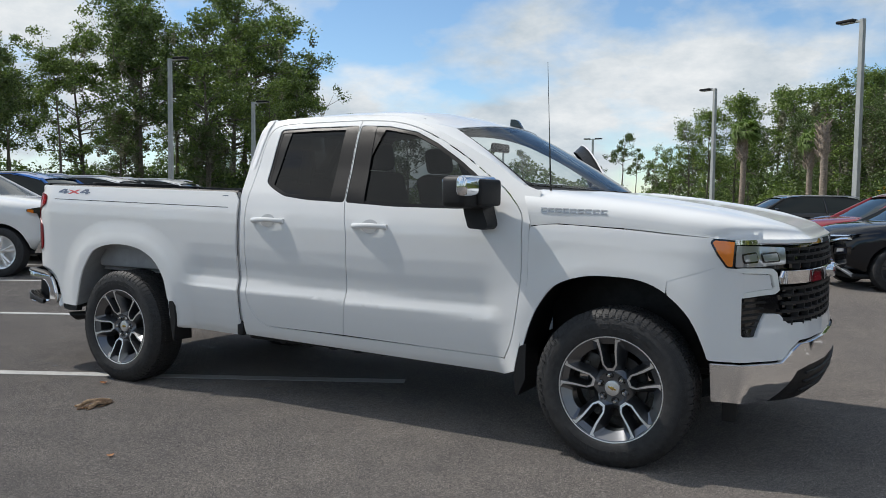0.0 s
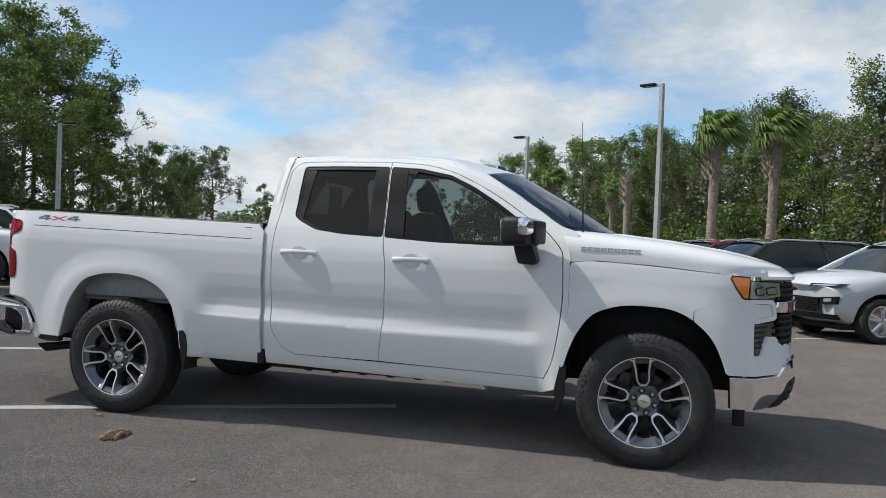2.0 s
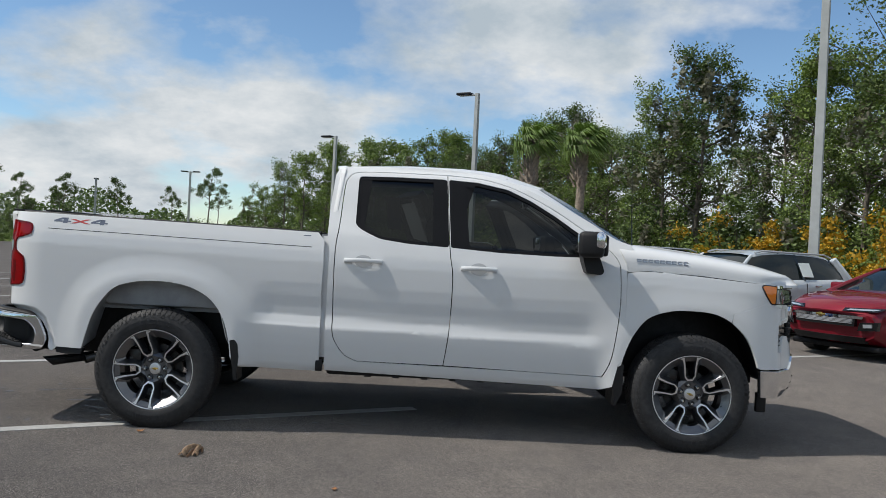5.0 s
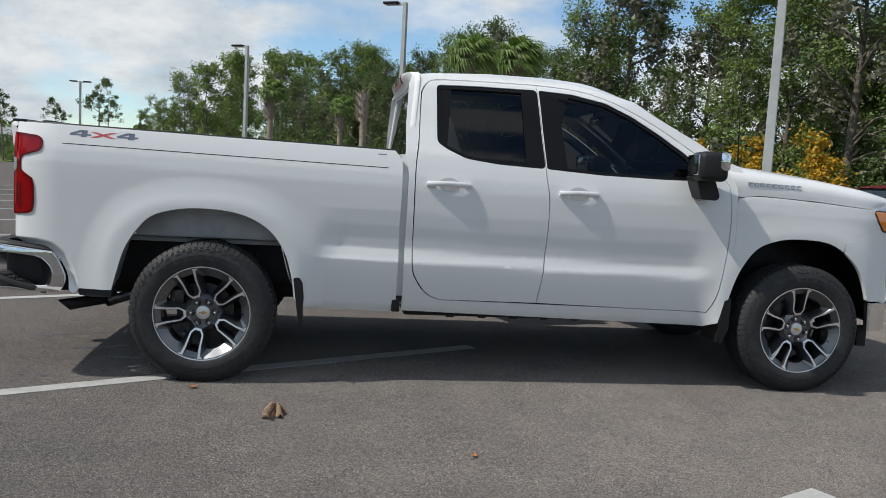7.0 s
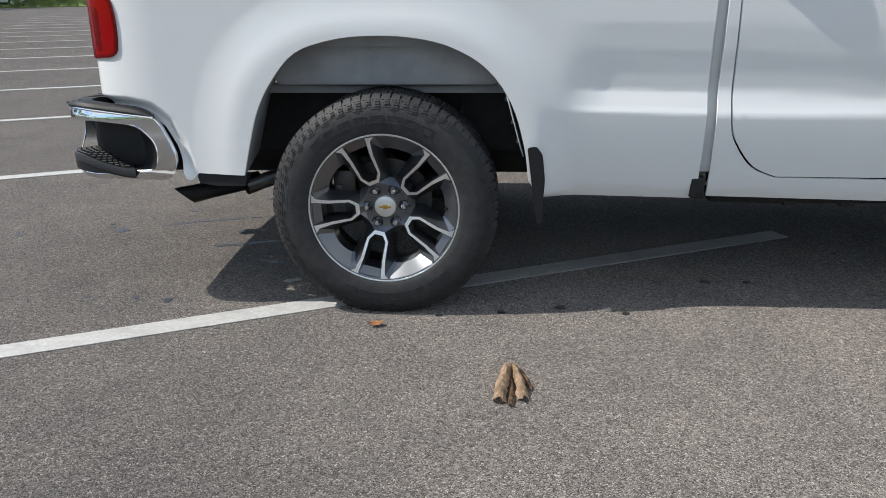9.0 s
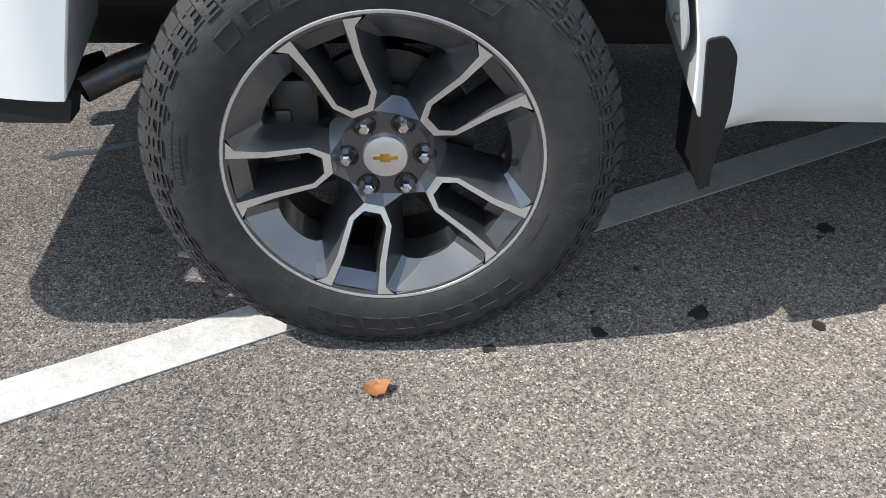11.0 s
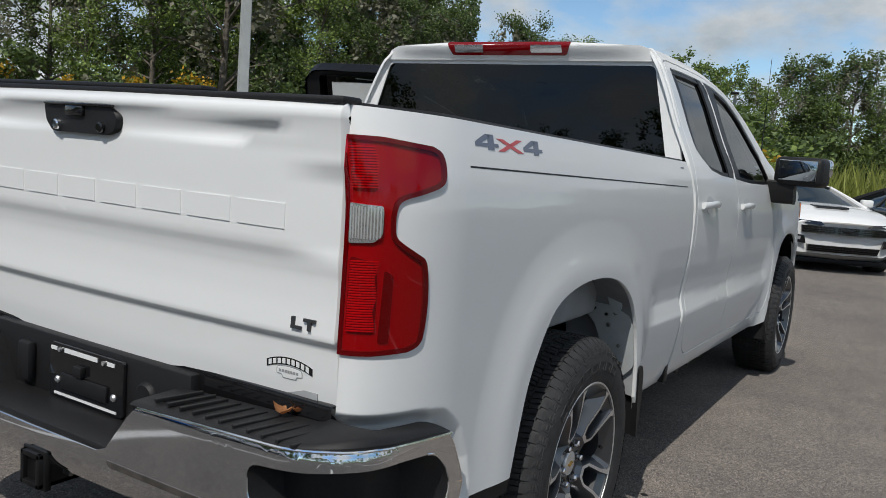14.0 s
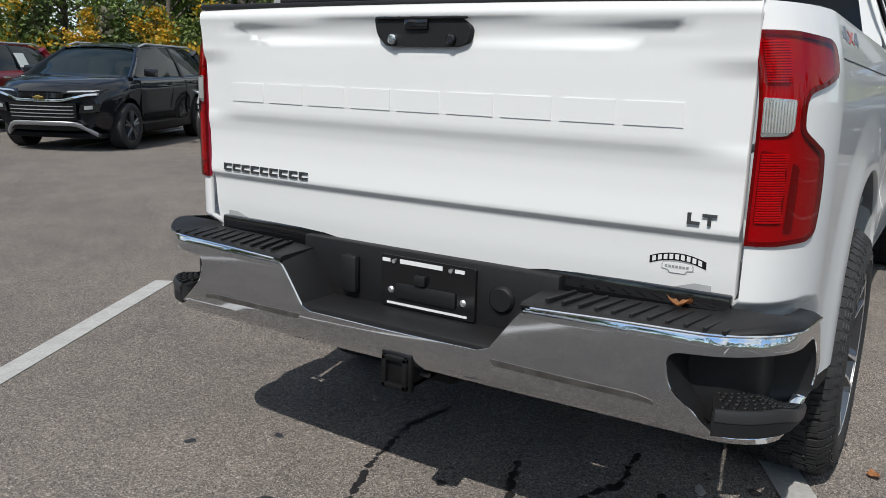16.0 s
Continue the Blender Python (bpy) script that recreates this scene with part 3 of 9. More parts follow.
REAR_ARCH = [(-0.510, 0.528), (-0.484, 0.634), (-0.446, 0.762), (-0.388, 0.866), (-0.300, 0.962), (-0.170, 1.006), (-0.030, 1.020), (0.120, 1.012), (0.250, 0.980), (0.370, 0.908), (0.456, 0.790), (0.503, 0.640), (0.520, 0.520)]
FRONT_ARCH = [(3.225, 0.470), (3.245, 0.580), (3.283, 0.710), (3.335, 0.820), (3.424, 0.926), (3.568, 0.980), (3.714, 0.991), (3.885, 0.977), (4.016, 0.917), (4.130, 0.806), (4.205, 0.650), (4.235, 0.530)]
arch_r, arch_f = spline(REAR_ARCH, 4), spline(FRONT_ARCH, 4)


def bed_top(x):
    return 1.437 - RAKE * x


for flip in (False, True):
    # bed side
    outline = BED_EDGE + [(-0.708, 0.508), (-0.690, 0.531)] + arch_r + [(0.560, 0.452), (0.60, 0.446), (1.128, 0.436)]
    outline += [(1.131, 0.70), (1.129, 1.00), (1.134, 1.20), (1.131, 1.36), (1.085, bed_top(1.085))] + [(x, bed_top(x)) for x in (0.5, 0.0, -0.5, -0.95)] + [(-1.139, 1.462)]
    skin("bed_side", outline, bed_side, WHITE, truck, us=0.016, vs=0.016, mirror=flip, label="white painted bed side with flared wheel arch", cuts_u=[-0.815 - 0.02 * i for i in range(16)] + [-0.675 - 0.007 * i for i in range(28)], cuts_v=[0.752 + 0.006 * i for i in range(13)] + [0.516 + 0.008 * i for i in range(29)])
    skin("gap_flange", [(1.118, 0.47), (1.182, 0.47), (1.182, 1.40), (1.118, 1.40)], side, WHITE, truck, us=0.1, vs=0.04, offset=-0.030, edge=0.004, mirror=flip, label="white flange inside the gap behind the cab")
    # narrow seam below the bed rail
    seam = [(-0.79 + 1.84 * i / 20, 1.3300 - RAKE * (-0.79 + 1.84 * i / 20)) for i in range(21)]
    skin("rail_seam", seam + [(u, z + 0.0042) for u, z in seam[::-1]], bed_side, BLACK, truck, us=0.1, vs=0.2, offset=0.0007, edge=0.002, mirror=flip, label="dark seam below the bed rail")
# cab shell: rear pillar, roof rail and sill round the door openings
TE = [(1.17, 1.880), (1.22, 1.900), (1.30, 1.912), (1.55, 1.921), (1.95, 1.921), (2.24, 1.901), (2.49, 1.830), (2.78, 1.700), (3.04, 1.565), (3.19, 1.455)]


def rail(x):
    return smooth_table(TE, x, 0.06)


rear_door_line = spline([(1.395, 0.522), (1.311, 0.560), (1.250, 0.635), (1.219, 0.713), (1.213, 0.866), (1.211, 1.287), (1.227, 1.480), (1.239, 1.745), (1.255, 1.815), (1.300, 1.860), (1.38, 1.872)], 4)
top_line = [(1.60, 1.877), (1.80, 1.878), (1.975, 1.878)]
b_line = spline([(2.003, 0.520), (2.034, 0.789), (2.041, 1.140), (2.012, 1.353), (1.975, 1.878)], 4)
top_front = spline([(1.975, 1.878), (2.22, 1.862), (2.42, 1.815), (2.60, 1.738), (2.78, 1.640), (2.95, 1.530), (3.07, 1.452), (3.125, 1.405)], 4)
front_line = spline([(3.125, 1.405), (3.205, 1.310), (3.219, 1.203), (3.222, 0.963), (3.179, 0.640), (3.120, 0.497)], 4)
door_bottom = [(2.60, 0.506), (2.003, 0.520)]
GAP = 0.0035


def inset(outline, d):
    """The outline shrunk by d."""
    out = []
    k = len(outline)
    area = sum(outline[i - 1][0] * outline[i][1] - outline[i][0] * outline[i - 1][1] for i in range(k))
    s = 1 if area > 0 else -1
    for i in range(k):
        a, p, b = Vector(outline[i - 1]), Vector(outline[i]), Vector(outline[(i + 1) % k])
        d1, d2 = (p - a).normalized(), (b - p).normalized()
        n = Vector((-(d1.y + d2.y), d1.x + d2.x)) * s
        n = n.normalized() if n.length > 1e-6 else Vector((-d1.y, d1.x)) * s
        out.append(tuple(p + n * d / max(0.5, n.dot(Vector((-d1.y, d1.x)) * s))))
    return out


DLO_REAR = rounded([(1.335, 1.838), (1.338, 1.48), (1.395, 1.442), (1.518, 1.388), (1.718, 1.364), (2.008, 1.352), (1.975, 1.846), (1.60, 1.846)], 0.03)
DLO_FRONT = rounded([(1.985, 1.846), (2.018, 1.352), (2.365, 1.332), (2.777, 1.326), (3.045, 1.330), (2.945, 1.485), (2.76, 1.612), (2.587, 1.715), (2.418, 1.792), (2.20, 1.835)], 0.02)
rear_door_outline = rear_door_line + top_line[:-1] + b_line[::-1]
front_door_outline = b_line + top_front[1:] + front_line[1:] + door_bottom[:-1]
opening = rear_door_line + top_line[:-1] + top_front + front_line[1:] + door_bottom[:-1]
shell = [(1.166, 0.446), (1.166, 0.86), (1.172, 1.28), (1.150, 1.40), (1.150, 1.60), (1.165, 1.84), (1.185, 1.887)] + [(x, rail(x)) for x in (1.25, 1.35, 1.5, 1.7, 1.9, 2.1, 2.25, 2.4, 2.55, 2.7, 2.85, 3.0, 3.12, 3.19)]
shell += [(3.30, 1.43), (3.315, 1.33), (3.262, 1.25), (3.262, 1.20)] + [(3.262, 0.96), (3.235, 0.64)] + [(3.19, 0.435), (3.11, 0.404), (2.2, 0.424)]
HINGE_REAR = Vector((2.03, -0.955, 0))
SWING_REAR = Matrix.Translation(HINGE_REAR) @ Matrix.Rotation(radians(68), 4, "Z") @ Matrix.Translation(-HINGE_REAR)
for flip in (False, True):
    skin("cab_side", shell, side, WHITE, truck, holes=[inset(opening, -GAP)], us=0.05, vs=0.03, mirror=flip, label="white cab pillar, roof rail and sill")
    rear_swing = SWING_REAR if flip else None
    rd = skin("rear_door", inset(rear_door_outline, GAP), side, WHITE, truck, holes=[DLO_REAR], us=0.05, vs=0.03, mirror=flip, label="white rear door with tinted window" if not flip else "white rear door standing open", edge=0.03 if not flip else 0.010, move=rear_swing)
    if flip:
        skin("door_lining", inset(rear_door_outline, GAP - 0.002), side, TRIM, rd, holes=[inset(DLO_REAR, 0.002)], us=0.05, vs=0.03, offset=-0.004, edge=0.08, mirror=True, move=rear_swing, label="black inner lining and window frame")
    if not flip:
        fd = skin("front_door", inset(front_door_outline, GAP), side, WHITE, truck, holes=[DLO_FRONT], us=0.05, vs=0.03, label="white front passenger door with dark window", edge=0.03)
        doors = [(rd, None, False), (fd, None, False)]

# the driver's door stands open on its front hinge
HINGE = Vector((3.19, -0.955, 0))
SWING = Matrix.Translation(HINGE) @ Matrix.Rotation(radians(67), 4, "Z") @ Matrix.Translation(-HINGE)
fd2 = skin("front_door", inset(front_door_outline, GAP), side, WHITE, truck, holes=[DLO_FRONT], us=0.05, vs=0.03, label="white driver's door swung open, dark trim inside", edge=0.012, mirror=True, move=SWING)
skin("door_lining", inset(front_door_outline, GAP + 0.001), side, TRIM, fd2, holes=[inset(DLO_FRONT, -0.004)], us=0.08, vs=0.06, offset=-0.0125, edge=0.085, mirror=True, move=SWING, label="black inner lining and window frame")
doors.append((rd, SWING_REAR, True))
doors.append((fd2, SWING, True))

GLASS = material("tinted_glass", (0.012, 0.014, 0.016), rough=0.02, spec=0.6, coat=0.3)
_g = GLASS.node_tree
_tr = _g.nodes.new("ShaderNodeBsdfTransparent")
_tr.inputs["Color"].default_value = (0.42, 0.45, 0.46, 1)
_gl = _g.nodes.new("ShaderNodeBsdfGlossy")
_gl.inputs["Roughness"].default_value = 0.01
_fr = _g.nodes.new("ShaderNodeFresnel")
_fr.inputs["IOR"].default_value = 1.5
_mx = _g.nodes.new("ShaderNodeMixShader")
_g.links.new(_fr.outputs[0], _mx.inputs[0])
_g.links.new(_tr.outputs[0], _mx.inputs[1])
_g.links.new(_gl.outputs[0], _mx.inputs[2])
_g.links.new(_mx.outputs[0], _g.nodes["Material Output"].inputs["Surface"])


def glass_like(name, colour):
    m = GLASS.copy()
    m.name = name
    for nd in m.node_tree.nodes:
        if nd.type == "BSDF_TRANSPARENT":
            nd.inputs["Color"].default_value = (*colour, 1)
    return m


DARKGLASS = glass_like("dark_privacy_glass", (0.05, 0.056, 0.056))
BLACKGLASS = glass_like("black_privacy_glass", (0.025, 0.028, 0.028))
CUP_SHADE = material("handle_recess_shade", (0.46, 0.47, 0.48), rough=0.5)
FRONTGLASS = glass_like("tinted_door_glass", (0.17, 0.19, 0.186))
CLEAR = glass_like("windshield_glass", (0.72, 0.80, 0.80))

frame_strip = 0.022
for ob, swing, flip in doors:
    front = ob.name.startswith("front")
    dlo = DLO_FRONT if front else DLO_REAR
    skin("window_frame", dlo, side, TRIM, ob, holes=[inset(dlo, frame_strip)], offset=-0.006, edge=0.02, mirror=flip, move=swing, label="black window surround")
    pane = skin("window", inset(dlo, 0.012), side, (GLASS if flip else FRONTGLASS) if front else DARKGLASS, ob, offset=-0.016, edge=0.004, mirror=flip, move=swing, label="dark tinted side window")
    pane.visible_shadow = True
    if front:
        skin("pillar_trim", [(2.018, 1.352), (2.152, 1.346), (2.103, 1.838), (1.985, 1.846)], side, TRIM, ob, offset=-0.003, edge=0.01, mirror=flip, move=swing, label="matt black pillar cover")
    else:
        skin("pillar_trim", [(1.893, 1.357), (2.008, 1.352), (1.975, 1.846), (1.872, 1.846)], side, TRIM, ob, offset=-0.003, edge=0.01, mirror=flip, move=swing, label="matt black pillar cover")
        skin("quarter_trim", [(1.345, 1.83), (1.347, 1.49), (1.40, 1.455), (1.43, 1.835)], side, TRIM, ob, offset=-0.008, edge=0.01, mirror=flip, move=swing, label="black fixed window strip")
    # pull handle, its recess drawn by a disc in the grey of shade
    hx0, hx1, hz = (2.095, 2.345, 1.208) if front else (1.279, 1.546, 1.226)
    bm = bmesh.new()
    hpts = []
    for i in range(9):
        t = i / 8
        x = hx0 + (hx1 - hx0) * t
        out = 0.010 + 0.020 * math.sin(math.pi * min(1, max(0, t))) ** 0.5
        hpts.append((x, -half_width(x, hz) - out, hz + 0.006 * math.sin(math.pi * t)))
    rings = []
    for x, y, z in hpts:
        rings.append([bm.verts.new((x, y + dy, z + dz)) for dy, dz in ((0, -0.014), (-0.007, -0.006), (-0.008, 0.008), (0, 0.017), (0.014, 0.014), (0.014, -0.012))])
    for a, b in zip(rings, rings[1:]):
        for k in range(6):
            bm.faces.new((a[k], a[(k + 1) % 6], b[(k + 1) % 6], b[k]))
    bm.faces.new(rings[0]), bm.faces.new(rings[-1][::-1])
    for xm in (hx0 + 0.02, hx1 - 0.02):
        wq = half_width(xm, hz)
        box(bm, xm - 0.018, xm + 0.018, -wq - 0.02, -wq + 0.01, hz - 0.010, hz + 0.012, 0.004)
    xm = (hx0 + hx1) / 2
    bmesh.ops.recalc_face_normals(bm, faces=bm.faces[:])
    if swing:
        bm.transform(swing)
    if flip:
        bm.transform(Matrix.Diagonal((1, -1, 1, 1)))
        bmesh.ops.reverse_faces(bm, faces=bm.faces[:])
    part("door_handle", bm, WHITE, ob, "white pull handle", 50)
    # disc laid flush on the door; the recess's shade is its grey colour
    cup = [(xm + 0.062 * math.cos(a), hz + 0.002 + 0.042 * math.sin(a)) for a in (2 * math.pi * i / 24 for i in range(24))]

    def dish(u, v, xm=xm, hz=hz):
        return (u, -half_width(u, v) - 0.001, v)

    skin("handle_cup", cup, dish, CUP_SHADE, ob, offset=0.0015, edge=0.001, mirror=flip, move=swing, us=0.02, vs=0.02, label="flat grey disc painted as the shaded recess behind the handle")


# front fenders with the front wheel arch
def fender(x, z):
    w = half_width(x, z)
    w -= 0.05 * step01(4.05, 4.45, x) ** 1.5
    return (x, -w, z)


hood_line = spline([(3.268, 1.238), (3.42, 1.254), (3.80, 1.236), (4.02, 1.219), (4.226, 1.206)], 4)
fender_outline = [(3.226, 0.62), (3.262, 0.96), (3.262, 1.20)] + hood_line + [(4.258, 1.14), (4.292, 1.078), (4.16, 1.030), (4.018, 0.983), (4.010, 0.921)] + [p for p in arch_f[::-1] if p[0] < 3.99]
for flip in (False, True):
    skin("front_fender", inset(fender_outline, 0.002), fender, WHITE, truck, us=0.016, vs=0.016, mirror=flip, label="white front fender with flared arch")

# hood: clamshell, its sides upright down to the fender line
HOOD_TOP = [(3.20, 1.468), (3.50, 1.430), (3.90, 1.388), (4.20, 1.342), (4.38, 1.304), (4.50, 1.273), (4.58, 1.248), (4.63, 1.224), (4.65, 1.198)]


def hood_place(s, a):
    """s: 0 at the windshield to 1 at the nose; a: -1 to 1 across."""
    aa = min(1.0, abs(a))
    xr = smooth_table([(0.0, 3.49), (0.42, 3.43), (0.58, 3.24), (0.72, 3.205), (0.88, 3.235), (1.0, 3.268)], aa, 0.03)
    xf = 4.645 - 0.40 * aa ** 3.0
    x = xr + (xf - xr) * s
    th = aa * math.pi / 2
    edge_y = half_width(min(x, 4.2), 1.24) - 0.004 - 0.05 * step01(4.05, 4.45, x) ** 1.5 - 0.06 * step01(4.2, 4.6, x)
    y = edge_y * math.sin(th) ** 0.62
    edge_z = lerp_table([(3.2, 1.236), (3.42, 1.258), (3.8, 1.240), (4.2, 1.207), (4.3, 1.203), (4.8, 1.198)], x)
    top = smooth_table(HOOD_TOP, x, 0.05)
    z = edge_z + (top - edge_z) * (1 - (1 - math.cos(th)) ** 1.9) ** 0.62
    z += (min(z, 1.202) - z) * step01(0.93, 1.0, s) ** 2
    # two soft ridges along the hood
    z += 0.012 * math.exp(-((y - 0.56) / 0.07) ** 2) * step01(0, 0.1, s) * (1 - step01(0.75, 1.0, s))
    return (x, y if a > 0 else -y, z)


skin("hood", [(0, -1), (0, 1), (1, 1), (1, -1)][::-1], hood_place, WHITE, truck, us=0.035, vs=0.05, label="white hood with soft ridges", edge=0.02)

# roof, windshield, rear wall of the cab
def cab_cross(x):
    z = rail(x)
    return half_width(x, z), z


def shield_place(s, v):
    """s: 0 at the roof to 1 at the cowl; the glass spans |v| < 0.9, the pillars the rest."""
    av = min(1.0, abs(v))
    bow = math.sin(math.pi * s)
    g = Vector((2.65 + 0.51 * s, 0.68 + 0.10 * s, 1.81 - 0.34 * s + 0.012 * bow))
    if av <= 0.9:
        q = av / 0.9
        c = Vector((2.76 + 0.74 * s, 0, 1.858 - 0.418 * s + 0.012 * bow))
        p = g + (c - g) * (1 - q * q)
        p.y = q * g.y
    else:
        t = (av - 0.9) / 0.1
        xe = 2.44 + 0.75 * s
        w, ze = cab_cross(xe)
        p = g + (Vector((xe, w, ze)) - g) * t + Vector((0.004, 0.003, 0.004)) * math.sin(math.pi * t)
    return (p.x, p.y if v > 0 else -p.y, p.z)


def roof_place(s, v):
    av = min(1.0, abs(v))
    fx, fy, fz = shield_place(0.0, v)
    w, ze = cab_cross(1.175 + 1.265 * s)

    def crown(x, ze):
        zc = lerp_table([(1.18, 1.908), (1.3, 1.942), (1.7, 1.972), (2.1, 1.970), (2.4, 1.945), (2.62, 1.895), (2.76, 1.858)], x)
        return ze + (zc - ze) * (0.45 * (1 - av ** 5) + 0.55 * (1 - av ** 2.2))

    x = 1.18 + (fx - 1.18) * s
    z = crown(x, ze) + (fz - crown(fx, cab_cross(2.44)[1])) * step01(0.72, 1.0, s)
    return (x, v * w + (fy - v * cab_cross(2.44)[0]) * step01(0.72, 1.0, s), z)


skin("roof", [(0, -1), (1, -1), (1, 1), (0, 1)], roof_place, WHITE, truck, us=0.04, vs=0.04, cuts_v=(-0.95, -0.9, 0.9, 0.95), label="white cab roof", edge=0.02)
skin("a_pillar", [(0, -1), (1, -1), (1, -0.902), (0, -0.902)], shield_place, WHITE, truck, us=0.05, vs=0.02, edge=0.03, label="white windshield pillar")
skin("a_pillar", [(0, 0.902), (1, 0.902), (1, 1), (0, 1)], shield_place, WHITE, truck, us=0.05, vs=0.02, edge=0.03, label="white windshield pillar")
ws = skin("windshield", [(0.004, -0.898), (1, -0.898), (1, 0.898), (0.004, 0.898)], shield_place, CLEAR, truck, us=0.08, vs=0.08, offset=-0.004, edge=0.004, label="clear windshield glass")
ws.visible_shadow = False
band = skin("windshield_band", [(0, -0.898), (1, -0.898), (1, 0.898), (0, 0.898)], shield_place, GLOSSBLACK, ws, holes=[rounded([(0.03, -0.87), (0.95, -0.87), (0.95, 0.87), (0.03, 0.87)], 0.05)], us=0.08, vs=0.08, offset=-0.010, edge=0.002, label="black edge band")


def cowl_place(s, q):
    p0, p1 = Vector(shield_place(0.985, 0.9 * q)), Vector(hood_place(0.0, 0.58 * q))
    return tuple(p0 + (p1 + Vector((0.04, 0, -0.025)) - p0) * s - Vector((0, 0, 0.012)))


skin("cowl", [(0, -1), (1, -1), (1, 1), (0, 1)], cowl_place, BLACK, truck, us=0.2, vs=0.08, edge=0.01, label="black plastic cowl below the windshield")


def corner_place(s, q):
    p0, p1 = Vector(shield_place(0.985, -0.91 - 0.09 * q)), Vector(hood_place(0.004, -0.60 - 0.40 * q))
    return tuple(p0 + (p1 - p0) * s - Vector((0, 0, 0.006)))


for flip in (False, True):
    skin("hood_corner", [(0, 0), (0, 1), (1, 1), (1, 0)], corner_place, WHITE, truck, us=0.2, vs=0.05, edge=0.003, mirror=flip, label="white corner between hood and pillar")


def cab_back(y, z):
    return (1.205 - 0.09 * (1.90 - z) / 0.5 * 0.55, y, z)


back_outline = [(-0.90, 1.38), (-0.865, 1.575), (-0.80, 1.74), (-0.745, 1.855), (-0.70, 1.905), (0.70, 1.905), (0.745, 1.855), (0.80, 1.74), (0.865, 1.575), (0.90, 1.38), (0.93, 0.9), (-0.93, 0.9)]
win_hole = rounded([(-0.832, 1.40), (0.832, 1.40), (0.725, 1.828), (-0.725, 1.828)], 0.03)


def flipped(f):
    return lambda u, v: (f(-u, v)[0], -u, f(-u, v)[2])


def negu(outline):
    return [(-p[0], p[1]) for p in outline][::-1]


skin("cab_back", negu(back_outline), flipped(cab_back), WHITE, truck, holes=[negu(win_hole)], us=0.1, vs=0.05, edge=0.03, label="white rear wall of the cab")
skin("rear_window", negu(inset(win_hole, -0.006)), flipped(cab_back), BLACKGLASS, truck, us=0.2, vs=0.2, offset=-0.008, edge=0.004, label="black tinted rear window")


def header_place(u, z):
    y = -u
    k = 1 - (abs(y) / 0.72) ** 6 if abs(y) < 0.72 else 0
    t = (z - 1.83) / 0.11
    return (1.185 - 0.045 * k * step01(0, 0.85, t) + 0.02 * step01(0.8, 1.0, t), y, z - 0.008 * k * t)


skin("rear_spoiler", rounded([(-0.735, 1.845), (0.735, 1.845), (0.715, 1.892), (0.66, 1.914), (0.3, 1.936), (-0.3, 1.936), (-0.66, 1.914), (-0.715, 1.892)], 0.012), header_place, WHITE, truck, us=0.04, vs=0.015, edge=0.06, label="white lip over the rear window")
REDDARK = material("dark_red_lens", (0.19, 0.001, 0.003), rough=0.06, coat=0.3, spec=0.3)
REFLECT = material("lamp_reflector", (0.75, 0.75, 0.75), rough=0.18, metal=0.9)
brake = skin("brake_light", rounded([(-0.31, 1.872), (0.31, 1.872), (0.335, 1.930), (-0.335, 1.930)][::1], 0.01), header_place, REDDARK, truck, us=0.05, vs=0.02, offset=0.006, edge=0.012, label="red high brake light with clear cargo lamps")
for y0 in (-0.29, 0.13):
    skin("cargo_lamp", rounded([(y0, 1.886), (y0 + 0.16, 1.886), (y0 + 0.16, 1.918), (y0, 1.918)], 0.005), header_place, REFLECT, brake, us=0.05, vs=0.02, offset=0.008, edge=0.004)


# ---- tailgate ----
GATE = [(0.780, -1.070), (0.85, -1.080), (0.935, -1.086), (0.945, -1.089), (0.952, -1.101), (0.962, -1.103), (1.03, -1.099), (1.09, -1.100), (1.125, -1.106), (1.150, -1.116), (1.33, -1.119), (1.36, -1.119), (1.41, -1.124), (1.435, -1.130), (1.452, -1.124), (1.462, -1.108), (1.470, -1.080)]


def gate_place(u, z):
    y = -u
    x = smooth_table(GATE, z, 0.005) + 0.022 * (abs(y) / 0.84) ** 2
    k = max(0.0, 1 - (y / 0.76) ** 2)
    # lens-shaped hollow under the top edge
    x += 0.011 * step01(0.0, 1.0, 1 - ((z - 1.392) / (0.010 + 0.034 * k)) ** 2) * step01(0.0, 0.25, k)
    # the raised lettering field ends in slanted sides
    fade = step01(0.66, 0.84, abs(y))
    if 1.0 < z < 1.34:
        x += fade * 0.013 * step01(1.12, 1.16, z) * (1 - step01(1.30, 1.34, z))
    return (x, y, z)


gate_out = rounded([(-0.832, 0.790), (0.832, 0.790), (0.836, 1.468), (-0.836, 1.468)], 0.015)
gate = skin("tailgate", gate_out, gate_place, WHITE, truck, us=0.03, vs=0.02, edge=0.05, cuts_v=(0.945, 0.948, 0.951, 0.954, 0.958, 1.10, 1.125, 1.14, 1.15, 1.445, 1.455, 1.463), label="white pressed tailgate with blank raised lettering")


def gate_bar(name, y0, y1, z0, z1, mat, off, depth, slant=0.0, label=""):
    o = [(-y0, z0), (-y1, z0), (-y1 - slant, z1), (-y0 - slant, z1)]
    if sum(o[i - 1][0] * o[i][1] - o[i][0] * o[i - 1][1] for i in range(4)) < 0:
        o = o[::-1]
    return skin(name, o, gate_place, mat, gate, us=0.05, vs=0.02, offset=off, edge=depth, label=label)


# blank raised letter shapes across the gate
for k in range(9):
    ya = 0.705 - k * 0.158
    wd = 0.136
    gate_bar("raised_letter", ya, ya - wd, 1.188, 1.243, WHITE, 0.0025, 0.003)
